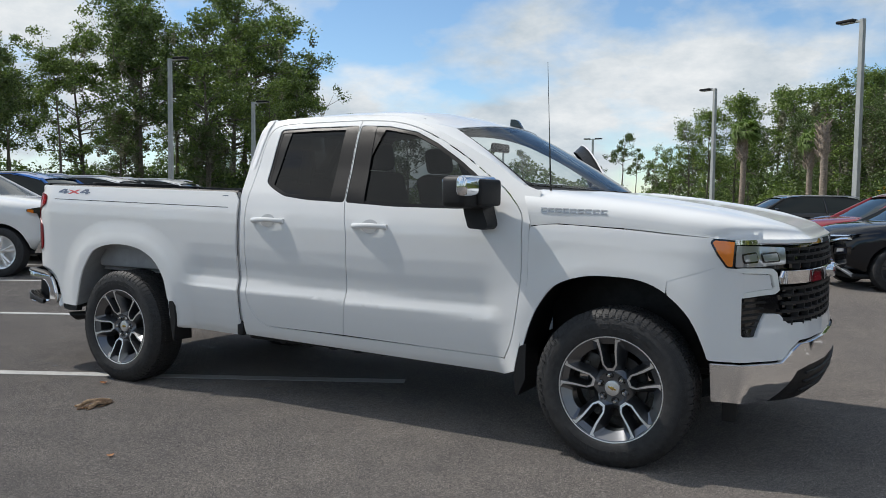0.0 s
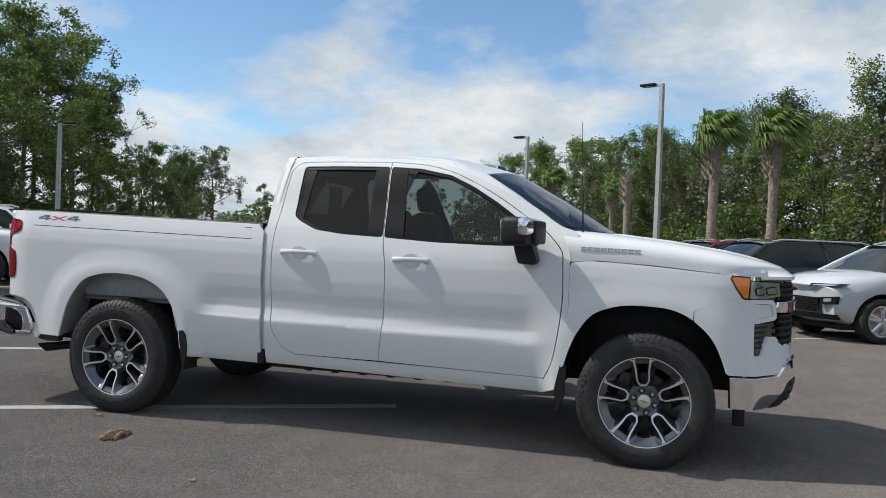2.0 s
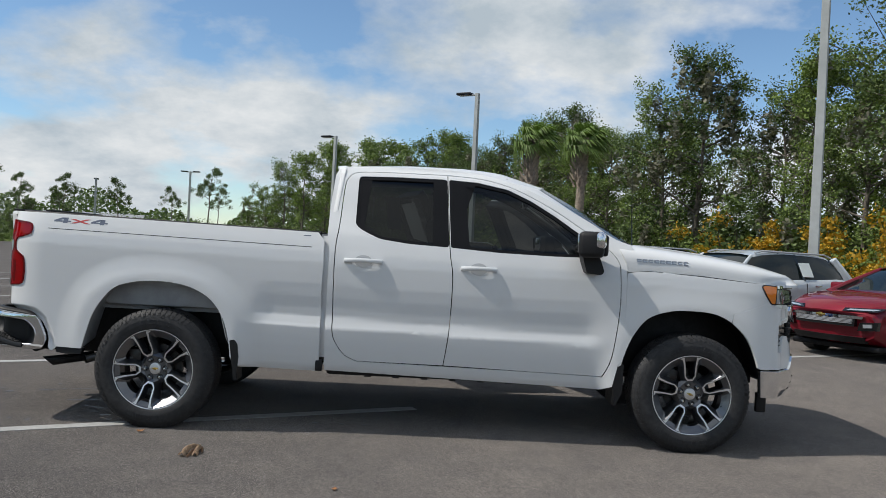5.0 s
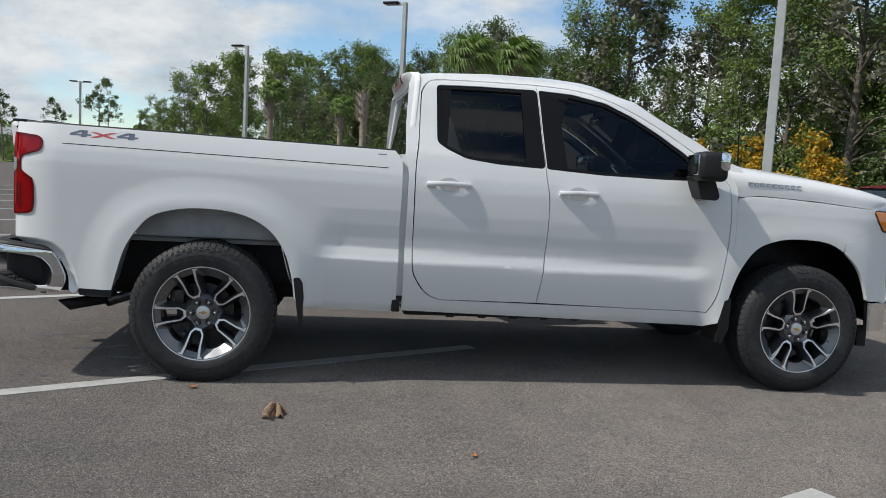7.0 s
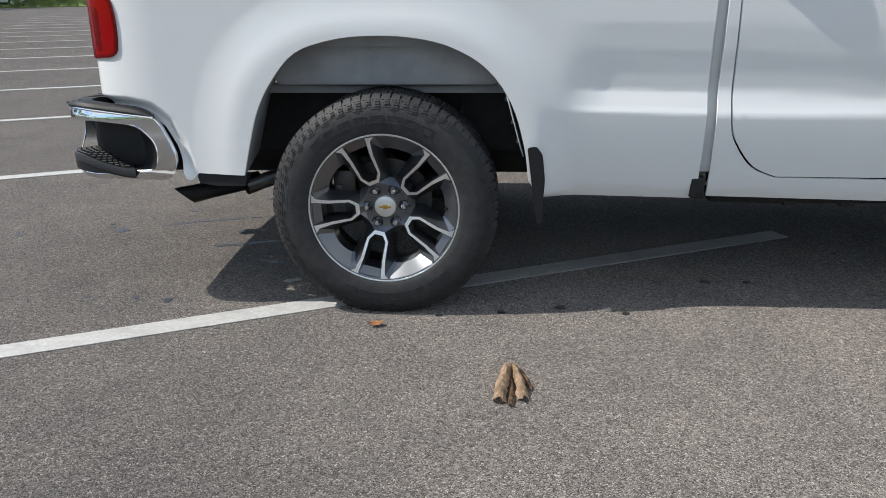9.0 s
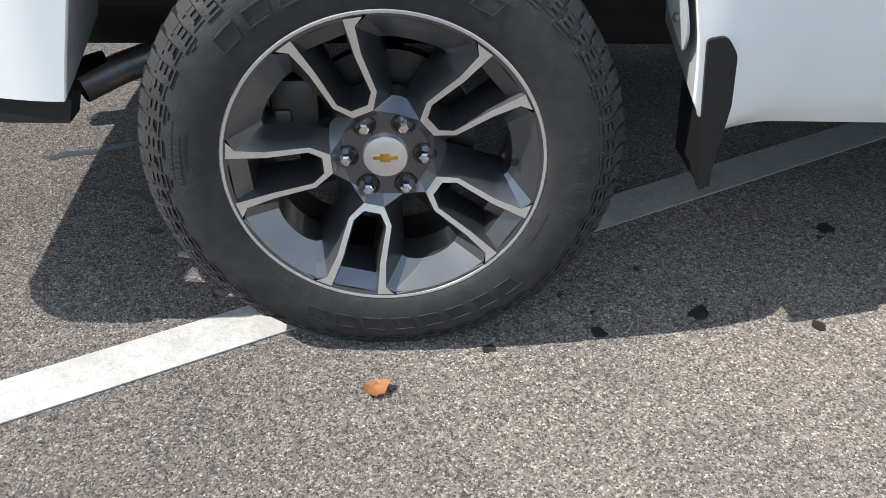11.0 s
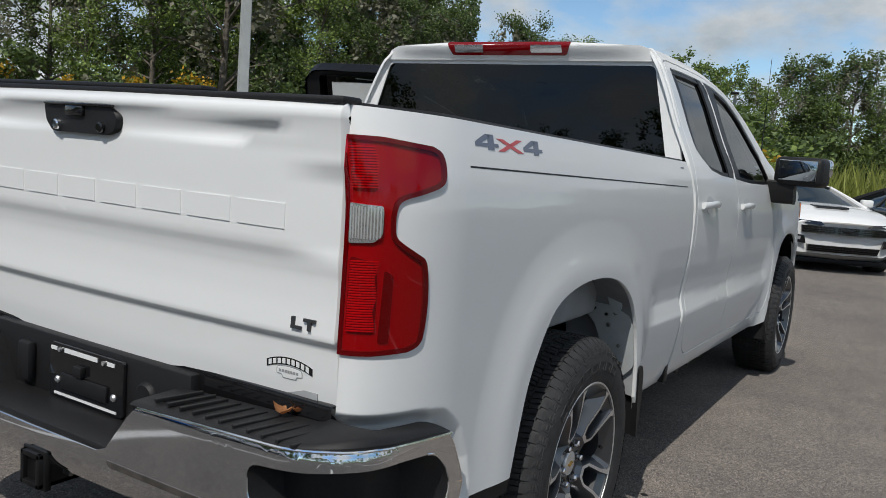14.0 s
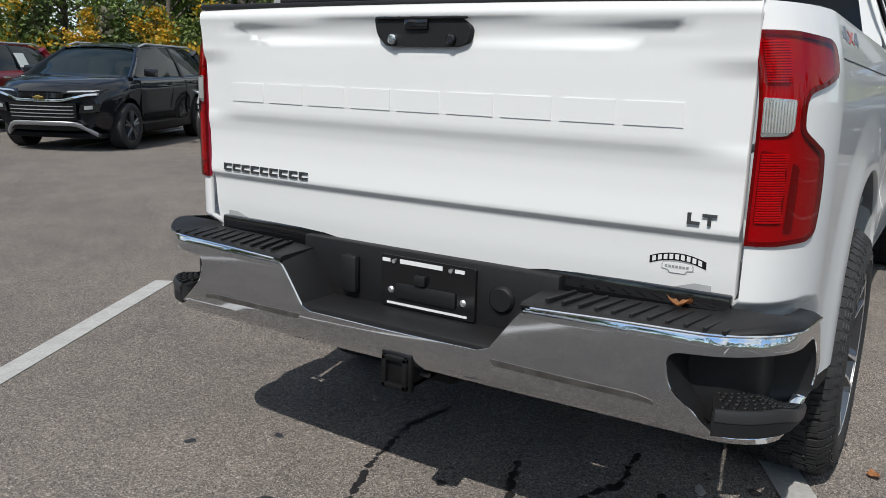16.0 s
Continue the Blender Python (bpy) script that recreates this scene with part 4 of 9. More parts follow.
# dark bars for the model word, chrome letters for the trim
BADGE = material("badge_grey", (0.10, 0.105, 0.11), rough=0.3, metal=0.7)
for k in range(9):
    ya = 0.768 - k * 0.0412
    gate_bar("badge_bar", ya, ya - 0.033, 0.967, 0.973, BADGE, 0.005, 0.005)
    gate_bar("badge_bar", ya, ya - 0.033, 0.983, 0.989, BADGE, 0.005, 0.005)
    gate_bar("badge_bar", ya, ya - 0.008, 0.973, 0.983, BADGE, 0.005, 0.005)
gate_bar("trim_letter_l", -0.719, -0.727, 0.973, 0.999, BADGE, 0.006, 0.006)
gate_bar("trim_letter_l_foot", -0.719, -0.747, 0.973, 0.980, BADGE, 0.0065, 0.006)
gate_bar("trim_letter_t", -0.752, -0.784, 0.992, 0.999, BADGE, 0.0065, 0.006)
gate_bar("trim_letter_t_stem", -0.764, -0.772, 0.973, 0.993, BADGE, 0.006, 0.006)
# dealer's sticker as plain shapes
def arch(u):
    return 0.014 * (1 - ((u - 0.7005) / 0.066) ** 2)


us_ = [0.635 + 0.131 * i / 12 for i in range(13)]
skin("sticker", [(u, 0.866 + arch(u)) for u in us_] + [(u, 0.884 + arch(u)) for u in us_[::-1]], gate_place, GLOSSBLACK, gate, us=0.02, vs=0.05, offset=0.0012, edge=0.001, label="black arched sticker banner")
skin("sticker_shield", [(0.682, 0.848), (0.720, 0.848), (0.724, 0.855), (0.738, 0.857), (0.738, 0.868)] + [(u, 0.864 + arch(u)) for u in us_[9:2:-1]] + [(0.664, 0.868), (0.664, 0.857), (0.678, 0.855)], gate_place, LINER, gate, us=0.05, vs=0.05, offset=0.0010, edge=0.001, label="grey sticker outline")
skin("sticker_field", [(0.684, 0.850), (0.718, 0.850), (0.722, 0.857), (0.736, 0.859), (0.736, 0.866)] + [(u, 0.862 + arch(u)) for u in us_[9:2:-1]] + [(0.666, 0.866), (0.666, 0.859), (0.680, 0.857)], gate_place, WHITE, gate, us=0.05, vs=0.05, offset=0.0018, edge=0.001)
for k in range(9):
    u = 0.6415 + k * 0.0133
    skin("sticker_bar", [(u, 0.869 + arch(u)), (u + 0.0085, 0.869 + arch(u + 0.0085)), (u + 0.0085, 0.881 + arch(u + 0.0085)), (u, 0.881 + arch(u))], gate_place, WHITE, gate, us=0.05, vs=0.05, offset=0.0022, edge=0.001)
for k in range(7):
    u = 0.672 + k * 0.0082
    skin("sticker_bar", [(u, 0.862), (u + 0.006, 0.862), (u + 0.006, 0.868), (u, 0.868)], gate_place, LINER, gate, us=0.05, vs=0.05, offset=0.0026, edge=0.001)
# handle with camera and lock
hd = [(-0.138, 1.432), (0.127, 1.432), (0.160, 1.403), (0.152, 1.367), (0.118, 1.356), (-0.098, 1.356), (-0.128, 1.385)]


def gate_flat(u, z):
    return (-1.122, -u, z)


handle_o = rounded(hd, 0.012)
skin("tailgate_handle", handle_o, gate_flat, BLACK, gate, offset=0.010, edge=0.035, us=0.05, vs=0.03, label="black tailgate handle")
bm = bmesh.new()
box(bm, -1.142, -1.125, -0.036, 0.036, 1.398, 1.424, 0.004)
box(bm, -1.141, -1.130, -0.150, 0.128, 1.424, 1.431, 0.002)
part("handle_grip", bm, GLOSSBLACK, gate)
for y in (0.075, -0.105):
    bm = bmesh.new()
    lathe(bm, [(0.0, -0.012), (0.009, -0.012), (0.013, -0.009), (0.014, 0.0)], 20)
    bm.transform(Matrix.Translation((-1.132, y, 1.374)) @ Matrix.Rotation(radians(-90), 4, "Z"))
    part("lock" if y > 0 else "camera_eye", bm, CHROME if y > 0 else GLOSSBLACK, gate)

# black caps on the bed rails and on the gate's top
for sg in (-1, 1):
    bm = bmesh.new()
    for x0, x1 in ((-1.03, 1.10),):
        n = 12
        ra, rb, rc, rd_ = [], [], [], []
        for i in range(n + 1):
            x = x0 + (x1 - x0) * i / n
            z = bed_top(x)
            yo = half_width(max(x, -0.8), z) - 0.012 - (0.10 * step01(-0.85, -1.05, -(-x)) if x < -0.85 else 0)
            for ring, (y, zz) in zip((ra, rb, rc, rd_), ((yo, z - 0.004), (yo - 0.012, z + 0.009), (yo - 0.055, z + 0.008), (yo - 0.058, z - 0.03))):
                ring.append(bm.verts.new((x, sg * y, zz)))
        for a, b in ((ra, rb), (rb, rc), (rc, rd_)):
            for i in range(n):
                bm.faces.new((a[i], a[i + 1], b[i + 1], b[i]))
    bmesh.ops.recalc_face_normals(bm, faces=bm.faces[:])
    part("rail_cap", bm, BLACK, truck, "black plastic bed rail cap")
bm = bmesh.new()
box(bm, -1.100, -1.035, -0.835, 0.835, 1.460, 1.4765, 0.006)
box(bm, -1.085, -1.03, -0.40, 0.52, 1.474, 1.489, 0.006)
part("gate_cap", bm, BLACK, truck, "black plastic cap along the tailgate")

# bed tub
bm = bmesh.new()
box(bm, -1.06, 1.10, -0.78, 0.78, 0.80, 0.83)
part("bed_floor", bm, LINER, truck, "grey pickup bed floor")
bm = bmesh.new()
box(bm, 1.08, 1.12, -0.90, 0.90, 0.80, 1.38)
part("bed_front_wall", bm, LINER, truck)
for sg in (-1, 1):
    bm = bmesh.new()
    box(bm, -0.90, 1.08, min(sg * 0.86, sg * 0.90), max(sg * 0.86, sg * 0.90), 0.98, 1.415)
    part("bed_inner_wall", bm, LINER, truck)
    bm = bmesh.new()
    box(bm, -0.42, 0.42, min(sg * 0.60, sg * 0.858), max(sg * 0.60, sg * 0.858), 0.83, 1.05, 0.03)
    part("wheel_housing", bm, LINER, truck)

# ---- tail lamps round the rear corners ----
lamp_o = [(-1.140, 1.400), (-1.02, 1.398)] + spline([(-0.905, 1.386), (-0.882, 1.372), (-0.876, 1.338), (-0.886, 1.306), (-0.932, 1.286), (-0.982, 1.271), (-0.999, 1.250), (-1.001, 1.212), (-0.992, 1.189), (-0.946, 1.160), (-0.922, 1.138), (-0.913, 1.06), (-0.917, 0.985), (-0.928, 0.958), (-0.955, 0.946)], 3) + [(-1.04, 0.940), (-1.140, 0.938)]
LAMPBACK = material("lamp_housing", (0.33, 0.004, 0.030), rough=0.30, spec=0.6)
LAMPDARK = material("dark_lamp_housing", (0.13, 0.003, 0.009), rough=0.30, spec=0.5)
CLEARRIB = material("clear_ribbed_lens", (0.58, 0.58, 0.58), rough=0.15, metal=0.5, coat=0.5)
LAMPRIB = material("pale_lamp_rib", (0.60, 0.05, 0.07), rough=0.25, spec=0.8)
REDGLASS = glass_like("red_lamp_glass", (0.88, 0.004, 0.050))
reverse_hole = rounded([(-1.128, 1.176), (-1.052, 1.180), (-1.030, 1.198), (-1.030, 1.258), (-1.128, 1.262)], 0.008)
if sum(lamp_o[i - 1][0] * lamp_o[i][1] - lamp_o[i][0] * lamp_o[i - 1][1] for i in range(len(lamp_o))) < 0:
    lamp_o = lamp_o[::-1]
for flip in (False, True):
    tl = skin("tail_lamp", lamp_o, bed_side, LAMPBACK, truck, us=0.015, vs=0.03, offset=0.0015, edge=0.010, mirror=flip, label="red tail lamp with clear reversing light")
    for nm, o in (("brake_reflector", [(-1.122, 1.285), (-1.045, 1.285), (-1.040, 1.378), (-1.122, 1.382)]), ("turn_reflector", [(-1.122, 0.985), (-1.035, 0.985), (-1.035, 1.095), (-1.045, 1.140), (-1.122, 1.150)])):
        skin(nm, rounded(o, 0.012), bed_side, LAMPDARK, tl, us=0.02, vs=0.03, offset=0.003, edge=0.001, mirror=flip)
    for z in [0.990 + 0.0055 * k for k in range(28)] + [1.292 + 0.0055 * k for k in range(16)]:
        a, b = (-1.118, -1.040 + 0.004 * math.sin(90 * z))
        skin("reflector_rib", [(a, z), (b, z + 0.002), (b, z + 0.0046), (a, z + 0.0026)], bed_side, LAMPRIB, tl, us=0.03, vs=0.03, offset=0.006, edge=0.003, mirror=flip)
    # dark band between the ribbed and the smooth half, and the dark rim
    skin("inner_band", rounded([(-1.026, 0.965), (-0.998, 0.965), (-0.996, 1.112), (-1.020, 1.124)], 0.008), bed_side, LAMPDARK, tl, us=0.02, vs=0.03, offset=0.003, edge=0.001, mirror=flip)
    skin("dark_rim", lamp_o, bed_side, LAMPDARK, tl, holes=[inset(lamp_o, 0.010)], us=0.015, vs=0.03, offset=0.007, edge=0.005, mirror=flip, label="dark red rim of the lamp")
    cover = skin("lens_cover", lamp_o, bed_side, REDGLASS, tl, holes=[reverse_hole], us=0.015, vs=0.03, offset=0.0095, edge=0.008, mirror=flip, label="red translucent lens")
    cover.visible_shadow = False
    skin("reverse_light", inset(reverse_hole, 0.001), bed_side, REFLECT, tl, us=0.02, vs=0.03, offset=0.0075, edge=0.006, mirror=flip, label="clear reversing light")
    for k in range(11):
        u = -1.123 + k * 0.0084
        skin("reverse_rib", [(u, 1.188), (u + 0.0035, 1.188), (u + 0.0035, 1.254), (u, 1.254)], bed_side, CLEARRIB, tl, us=0.02, vs=0.07, offset=0.0092, edge=0.003, mirror=flip)

# ---- rear bumper: plan line from the middle round the corner ----
def bump_plan(u):
    """u: distance along the bumper from its middle, to +u on the right-hand (-y) side."""
    a = abs(u)
    if a < 0.80:
        x, y = -1.250 + 0.030 * (a / 0.8) ** 2, a
    elif a < 1.10:
        th = (a - 0.80) / 0.30 * math.pi / 2
        x, y = -1.220 + 0.175 * (1 - math.cos(th)), 0.80 + 0.195 * math.sin(th)
    else:
        x, y = -1.045 + (a - 1.10), 0.995 + 0.012 * (a - 1.10)
    return x, (-y if u > 0 else y)


BUMP_Z = [(0.48, 0.040), (0.515, 0.020), (0.545, 0.006), (0.60, 0.0), (0.70, 0.004), (0.745, 0.006), (0.765, 0.016)]


def bump_place(u, z):
    x, y = bump_plan(u)
    k = smooth_table(BUMP_Z, z, 0.012)
    a = abs(u)
    nx = 1.0 if a < 0.8 else math.cos(min(1, (a - 0.80) / 0.30) * math.pi / 2)
    ny = 0.0 if a < 0.8 else math.sin(min(1, (a - 0.80) / 0.30) * math.pi / 2)
    sy = 1 if y > 0 else -1
    return (x + k * nx, y - sy * k * ny, z)


half = [(0.0, 0.532), (0.50, 0.527), (0.80, 0.520), (1.00, 0.510), (1.20, 0.503), (1.315, 0.503), (1.352, 0.512), (1.372, 0.536), (1.380, 0.570), (1.379, 0.606), (1.364, 0.645), (1.334, 0.706), (1.312, 0.734), (1.300, 0.738), (1.20, 0.750), (1.10, 0.763), (1.03, 0.769), (0.92, 0.769), (0.80, 0.763), (0.60, 0.760), (0.40, 0.752), (0.372, 0.722), (0.305, 0.632), (0.272, 0.620), (0.0, 0.618)]
# lighter copy of the black plastic, for the step edge that catches light
LITPLASTIC = material("lit_edge_plastic", (0.026, 0.027, 0.029), rough=0.42, bump=(600, 0.0002))
BRIGHT = material("bright_chrome_edge", (0.86, 0.87, 0.88), rough=0.12, metal=1.0)


def chrome_top(u):
    return lerp_table([(0.38, 0.753), (0.60, 0.760), (0.80, 0.763), (0.92, 0.769), (1.03, 0.769), (1.10, 0.763), (1.20, 0.750), (1.32, 0.737)], u)


def step_top(u):
    return 0.594 - 0.050 * step01(0.98, 1.22, u)


bump_o = half + [(-p[0], p[1]) for p in half[::-1] if p[0] > 0]
pocket = rounded([(0.735, 0.708), (0.95, 0.724), (1.09, 0.724), (1.252, 0.706), (1.309, 0.650), (1.320, 0.596), (1.300, 0.540), (1.15, 0.524), (0.86, 0.530), (0.742, 0.630)], 0.03)
pocket_l = [(-p[0], p[1]) for p in pocket][::-1]
bumper = skin("rear_bumper", bump_o, bump_place, CHROME, truck, holes=[pocket, pocket_l], us=0.025, vs=0.015, edge=0.03, label="chrome rear step bumper with black corner steps")
for sg in (1, -1):
    # slot pressed below the plate area and the framed panel above it
    slot = rounded([(sg * 0.31, 0.606), (sg * 0.68, 0.598), (sg * 0.715, 0.590), (sg * 0.722, 0.578), (sg * 0.69, 0.582), (sg * 0.32, 0.590)], 0.006)
    skin("slot", slot if sg < 0 else slot[::-1], bump_place, STEEL, bumper, us=0.03, vs=0.01, offset=0.0015, edge=0.002, label="grey pressed slot")
    # black pocket shell with a tread plate
    pk = pocket if sg > 0 else pocket_l

    def pocket_back(u, z, sg=sg):
        x, y, zz = bump_place(u, z)
        cx, cy = -1.02, -sg * 0.80
        return (x + (cx - x) * 0.42, y + (cy - y) * 0.42, zz)

    skin("step_pocket", inset(pk, -0.02), pocket_back, BLACK, bumper, us=0.05, vs=0.05, edge=0.02, label="black recessed corner step")
    bm = bmesh.new()
    k = len(pk)
    fr = [bm.verts.new(bump_place(*p)) for p in pk]
    bk = [bm.verts.new(pocket_back(*p)) for p in pk]
    for i in range(k):
        bm.faces.new((fr[i], fr[(i + 1) % k], bk[(i + 1) % k], bk[i]))
    bmesh.ops.recalc_face_normals(bm, faces=bm.faces[:])
    part("pocket_wall", bm, BLACK, bumper)
    around = list(pk)
    for keep in ([p for p in around if abs(p[0]) > 1.16 and p[1] > 0.56], [p for p in around if abs(p[0]) < 0.85 and p[1] < 0.69]):
        keep.sort(key=lambda p: math.atan2(p[1] - 0.62, abs(p[0]) - 1.03) % (2 * math.pi) if abs(p[0]) < 1.0 else p[1] - 0.4 * abs(p[0]))
        bm = bmesh.new()
        tube(bm, [bump_place(*p) for p in keep], 0.0028, 6)
        part("pocket_lip", bm, BRIGHT, bumper, "bright rolled edge of the step pocket")
    bm = bmesh.new()
    top, low = [], []
    for u in (0.845, 0.90, 0.95, 1.00, 1.05, 1.10, 1.15, 1.19, 1.225):
        x, y = bump_plan(u * sg)
        cx, cy = -1.02, -sg * 0.80
        f, zt = 0.012, step_top(u)
        top.append((bm.verts.new((x + (cx - x) * f, y + (cy - y) * f, zt)), bm.verts.new((x + (cx - x) * 0.5, y + (cy - y) * 0.5, zt + 0.006))))
        low.append((bm.verts.new((x + (cx - x) * 0.004, y + (cy - y) * 0.004, min(zt - 0.030, 0.536))), bm.verts.new((x + (cx - x) * 0.5, y + (cy - y) * 0.5, zt - 0.05))))
    for i in range(len(top) - 1):
        bm.faces.new((top[i][0], top[i + 1][0], top[i + 1][1], top[i][1]))
        bm.faces.new((low[i][0], low[i][1], low[i + 1][1], low[i + 1][0]))
        bm.faces.new((top[i][0], low[i][0], low[i + 1][0], top[i + 1][0]))
    bm.faces.new((top[0][0], top[0][1], low[0][1], low[0][0]))
    bm.faces.new((top[-1][0], low[-1][0], low[-1][1], top[-1][1]))
    bmesh.ops.recalc_face_normals(bm, faces=bm.faces[:])
    part("step_tread", bm, BLACK, bumper, "black ribbed step plate")
    # grey chamfer along the step's outer edge, its lit tone put into the colour
    bm = bmesh.new()
    rows = []
    for i in range(16):
        u = 0.850 + 0.375 * i / 15
        x, y = bump_plan(u * sg)
        dx, dy, zt = -1.02 - x, -sg * 0.80 - y, step_top(u)
        rows.append([bm.verts.new((x + dx * f, y + dy * f, zt + h)) for f, h in ((0.045, 0.004), (0.012, 0.003), (-0.006, -0.010), (-0.001, -0.024))])
    for p, q in zip(rows, rows[1:]):
        for k in range(3):
            bm.faces.new((p[k], p[k + 1], q[k + 1], q[k]))
    bmesh.ops.recalc_face_normals(bm, faces=bm.faces[:])
    part("step_edge", bm, LITPLASTIC, bumper, "grey edge of the corner step with its lit tone painted in")
    bm = bmesh.new()
    for i in range(16):
        for j in range(5):
            u = 0.868 + 0.026 * i + (0.013 if j % 2 else 0)
            if u > 1.20:
                continue
            x, y = bump_plan(u * sg)
            f = 0.09 + 0.09 * j
            px, py = x + (-1.02 - x) * f, y + (-sg * 0.80 - y) * f
            box(bm, px - 0.009, px + 0.009, py - 0.004, py + 0.004, step_top(u) - 0.004, step_top(u) + 0.008 + 0.012 * f, 0.0015, 1)
    part("grip_studs", bm, BLACK, bumper)["kind"] = "stuff"
    # tread pad on the bumper's top
    bm = bmesh.new()
    rows = []
    line = []
    for i in range(37):
        u = 0.385 + (1.313 - 0.385) * i / 36
        x, y = bump_plan(u * sg)
        a = min(1, max(0, (u - 0.80) / 0.30)) * math.pi / 2
        nx, ny = math.cos(a), sg * math.sin(a)
        top = chrome_top(u)
        deep = 0.148 - 0.103 * step01(0.90, 1.08, u)
        end = math.sqrt(max(0.0, min(1.0, (1.316 - u) / 0.07)))
        high = (0.010 + 0.013 * step01(0.84, 1.0, u)) * end
        deep *= 0.25 + 0.75 * end
        rows.append([bm.verts.new((x + d * nx, y + d * ny, top + h)) for d, h in ((0.004, -0.004), (0.001, 0.35 * high), (0.006, 0.75 * high), (0.015, high), (deep, high + 0.003 * end), (deep, -0.05))])
        if i:
            line.append((x + 0.003 * nx, y + 0.003 * ny, top - 0.001))
    for a, b in zip(rows, rows[1:]):
        for k in range(5):
            bm.faces.new((a[k], a[k + 1], b[k + 1], b[k]))
    bm.faces.new(rows[0]), bm.faces.new(rows[-1][::-1])
    bmesh.ops.recalc_face_normals(bm, faces=bm.faces[:])
    part("step_pad", bm, BLACK, bumper, "black ribbed pad on the bumper top")
    bm = bmesh.new()
    tube(bm, line, 0.0042, 8)
    part("top_lip", bm, BRIGHT, bumper, "bright rolled upper edge of the chrome")
    for i in range(11):
        bm = bmesh.new()
        y = 0.455 + 0.041 * i
        box(bm, -1.220, -1.100, -0.0045, 0.0045, 0.768, 0.7775, 0.0012, 1)
        bm.transform(Matrix.Translation((0, -sg * y, 0.0)) @ Matrix.Translation((-1.16, 0, 0)) @ Matrix.Rotation(radians(-12 * sg), 4, "Z") @ Matrix.Translation((1.16, 0, 0)))
        part("pad_rib", bm, BLACK, bumper)
    # sloping side of the plate recess
    bm = bmesh.new()
    q = [(-1.238, 0.303, 0.630), (-1.232, 0.382, 0.748), (-1.085, 0.385, 0.764), (-1.085, 0.300, 0.636)]
    va = [bm.verts.new((x, -sg * y, z)) for x, y, z in q]
    vb = [bm.verts.new((x + 0.004, -sg * (y + 0.03), z - 0.02)) for x, y, z in q]
    bm.faces.new(va), bm.faces.new(vb[::-1])
    for i in range(4):
        bm.faces.new((va[i], vb[i], vb[(i + 1) % 4], va[(i + 1) % 4]))
    bmesh.ops.recalc_face_normals(bm, faces=bm.faces[:])
    part("recess_side", bm, BLACK, bumper)
# plate recess: floor, back panel, plate with blank bars, sockets
bm = bmesh.new()
box(bm, -1.243, -1.08, -0.315, 0.315, 0.612, 0.636, 0.008)
part("recess_floor", bm, BLACK, bumper, "black lower step")
bm = bmesh.new()
box(bm, -1.098, -1.06, -0.42, 0.42, 0.62, 0.802, 0.006)
part("recess_panel", bm, BLACK, bumper, "black panel behind the plate")
bm = bmesh.new()
box(bm, -1.07, -1.045, -0.83, 0.80, 0.745, 0.815, 0.006)
part("gap_strip", bm, GLOSSBLACK, bumper, "black gap strip under the tailgate")
plate = skin("plate", rounded([(-0.120, 0.640), (0.187, 0.640), (0.187, 0.787), (-0.120, 0.787)], 0.008), lambda u, z: (-1.112, -u, z), GLOSSBLACK, bumper, us=0.2, vs=0.2, edge=0.012, label="black dealer plate with blank white bars")
for y0, y1, z0, z1 in ((0.055, -0.085, 0.768, 0.780), (0.098, -0.165, 0.647, 0.6535), (0.115, 0.088, 0.768, 0.778), (-0.125, -0.155, 0.768, 0.778)):
    bm = bmesh.new()
    box(bm, -1.1142, -1.1105, min(y0, y1), max(y0, y1), z0, z1)
    part("plate_bar", bm, WHITE, bumper, "plain white bar on the plate")
for y, z in ((0.075, 0.772), (-0.112, 0.772), (0.085, 0.688), (-0.152, 0.688)):
    bm = bmesh.new()
    lathe(bm, [(0.0, -0.006), (0.006, -0.006), (0.010 if z < 0.7 else 0.006, -0.002), (0.010 if z < 0.7 else 0.006, 0.0)], 16)
    bm.transform(Matrix.Translation((-1.112, y, z)) @ Matrix.Rotation(radians(-90), 4, "Z"))
    part("plate_screw", bm, MACHINED, bumper)
bm = bmesh.new()
box(bm, -1.128, -1.110, -0.035, 0.0, 0.715, 0.745, 0.004)
box(bm, -1.120, -1.110, -0.13, 0.065, 0.668, 0.712, 0.004)
part("plate_hardware", bm, BLACK, bumper)
bm = bmesh.new()
lathe(bm, [(0.0, -0.012), (0.030, -0.012), (0.036, -0.006), (0.038, 0.0)], 28)
bm.transform(Matrix.Translation((-1.098, -0.262, 0.715)) @ Matrix.Rotation(radians(-90), 4, "Z"))
part("spare_lock_cap", bm, BLACK, bumper)
bm = bmesh.new()
box(bm, -1.125, -1.095, 0.205, 0.262, 0.655, 0.768, 0.012)
part("trailer_socket", bm, BLACK, bumper, "black trailer wiring socket")

# tow hitch receiver and pipe
bm = bmesh.new()
tube(bm, [(-1.00, -0.62, 0.47), (-1.00, 0.62, 0.47)], 0.035, 16)
box(bm, -1.10, -0.90, -0.12, 0.12, 0.44, 0.56, 0.01)
part("hitch_bar", bm, DARKMETAL, truck, "black tow bar under the bumper")
bm = bmesh.new()
for y0, y1, z0, z1 in ((-0.072, -0.058, 0.465, 0.555), (-0.006, 0.008, 0.465, 0.555), (-0.072, 0.008, 0.465, 0.479), (-0.072, 0.008, 0.541, 0.555)):
    box(bm, -1.262, -1.06, y0, y1, z0, z1, 0.003)
box(bm, -1.25, -1.23, -0.08, 0.016, 0.457, 0.563, 0.005)
box(bm, -1.20, -1.12, -0.068, 0.006, 0.548, 0.58, 0.006)
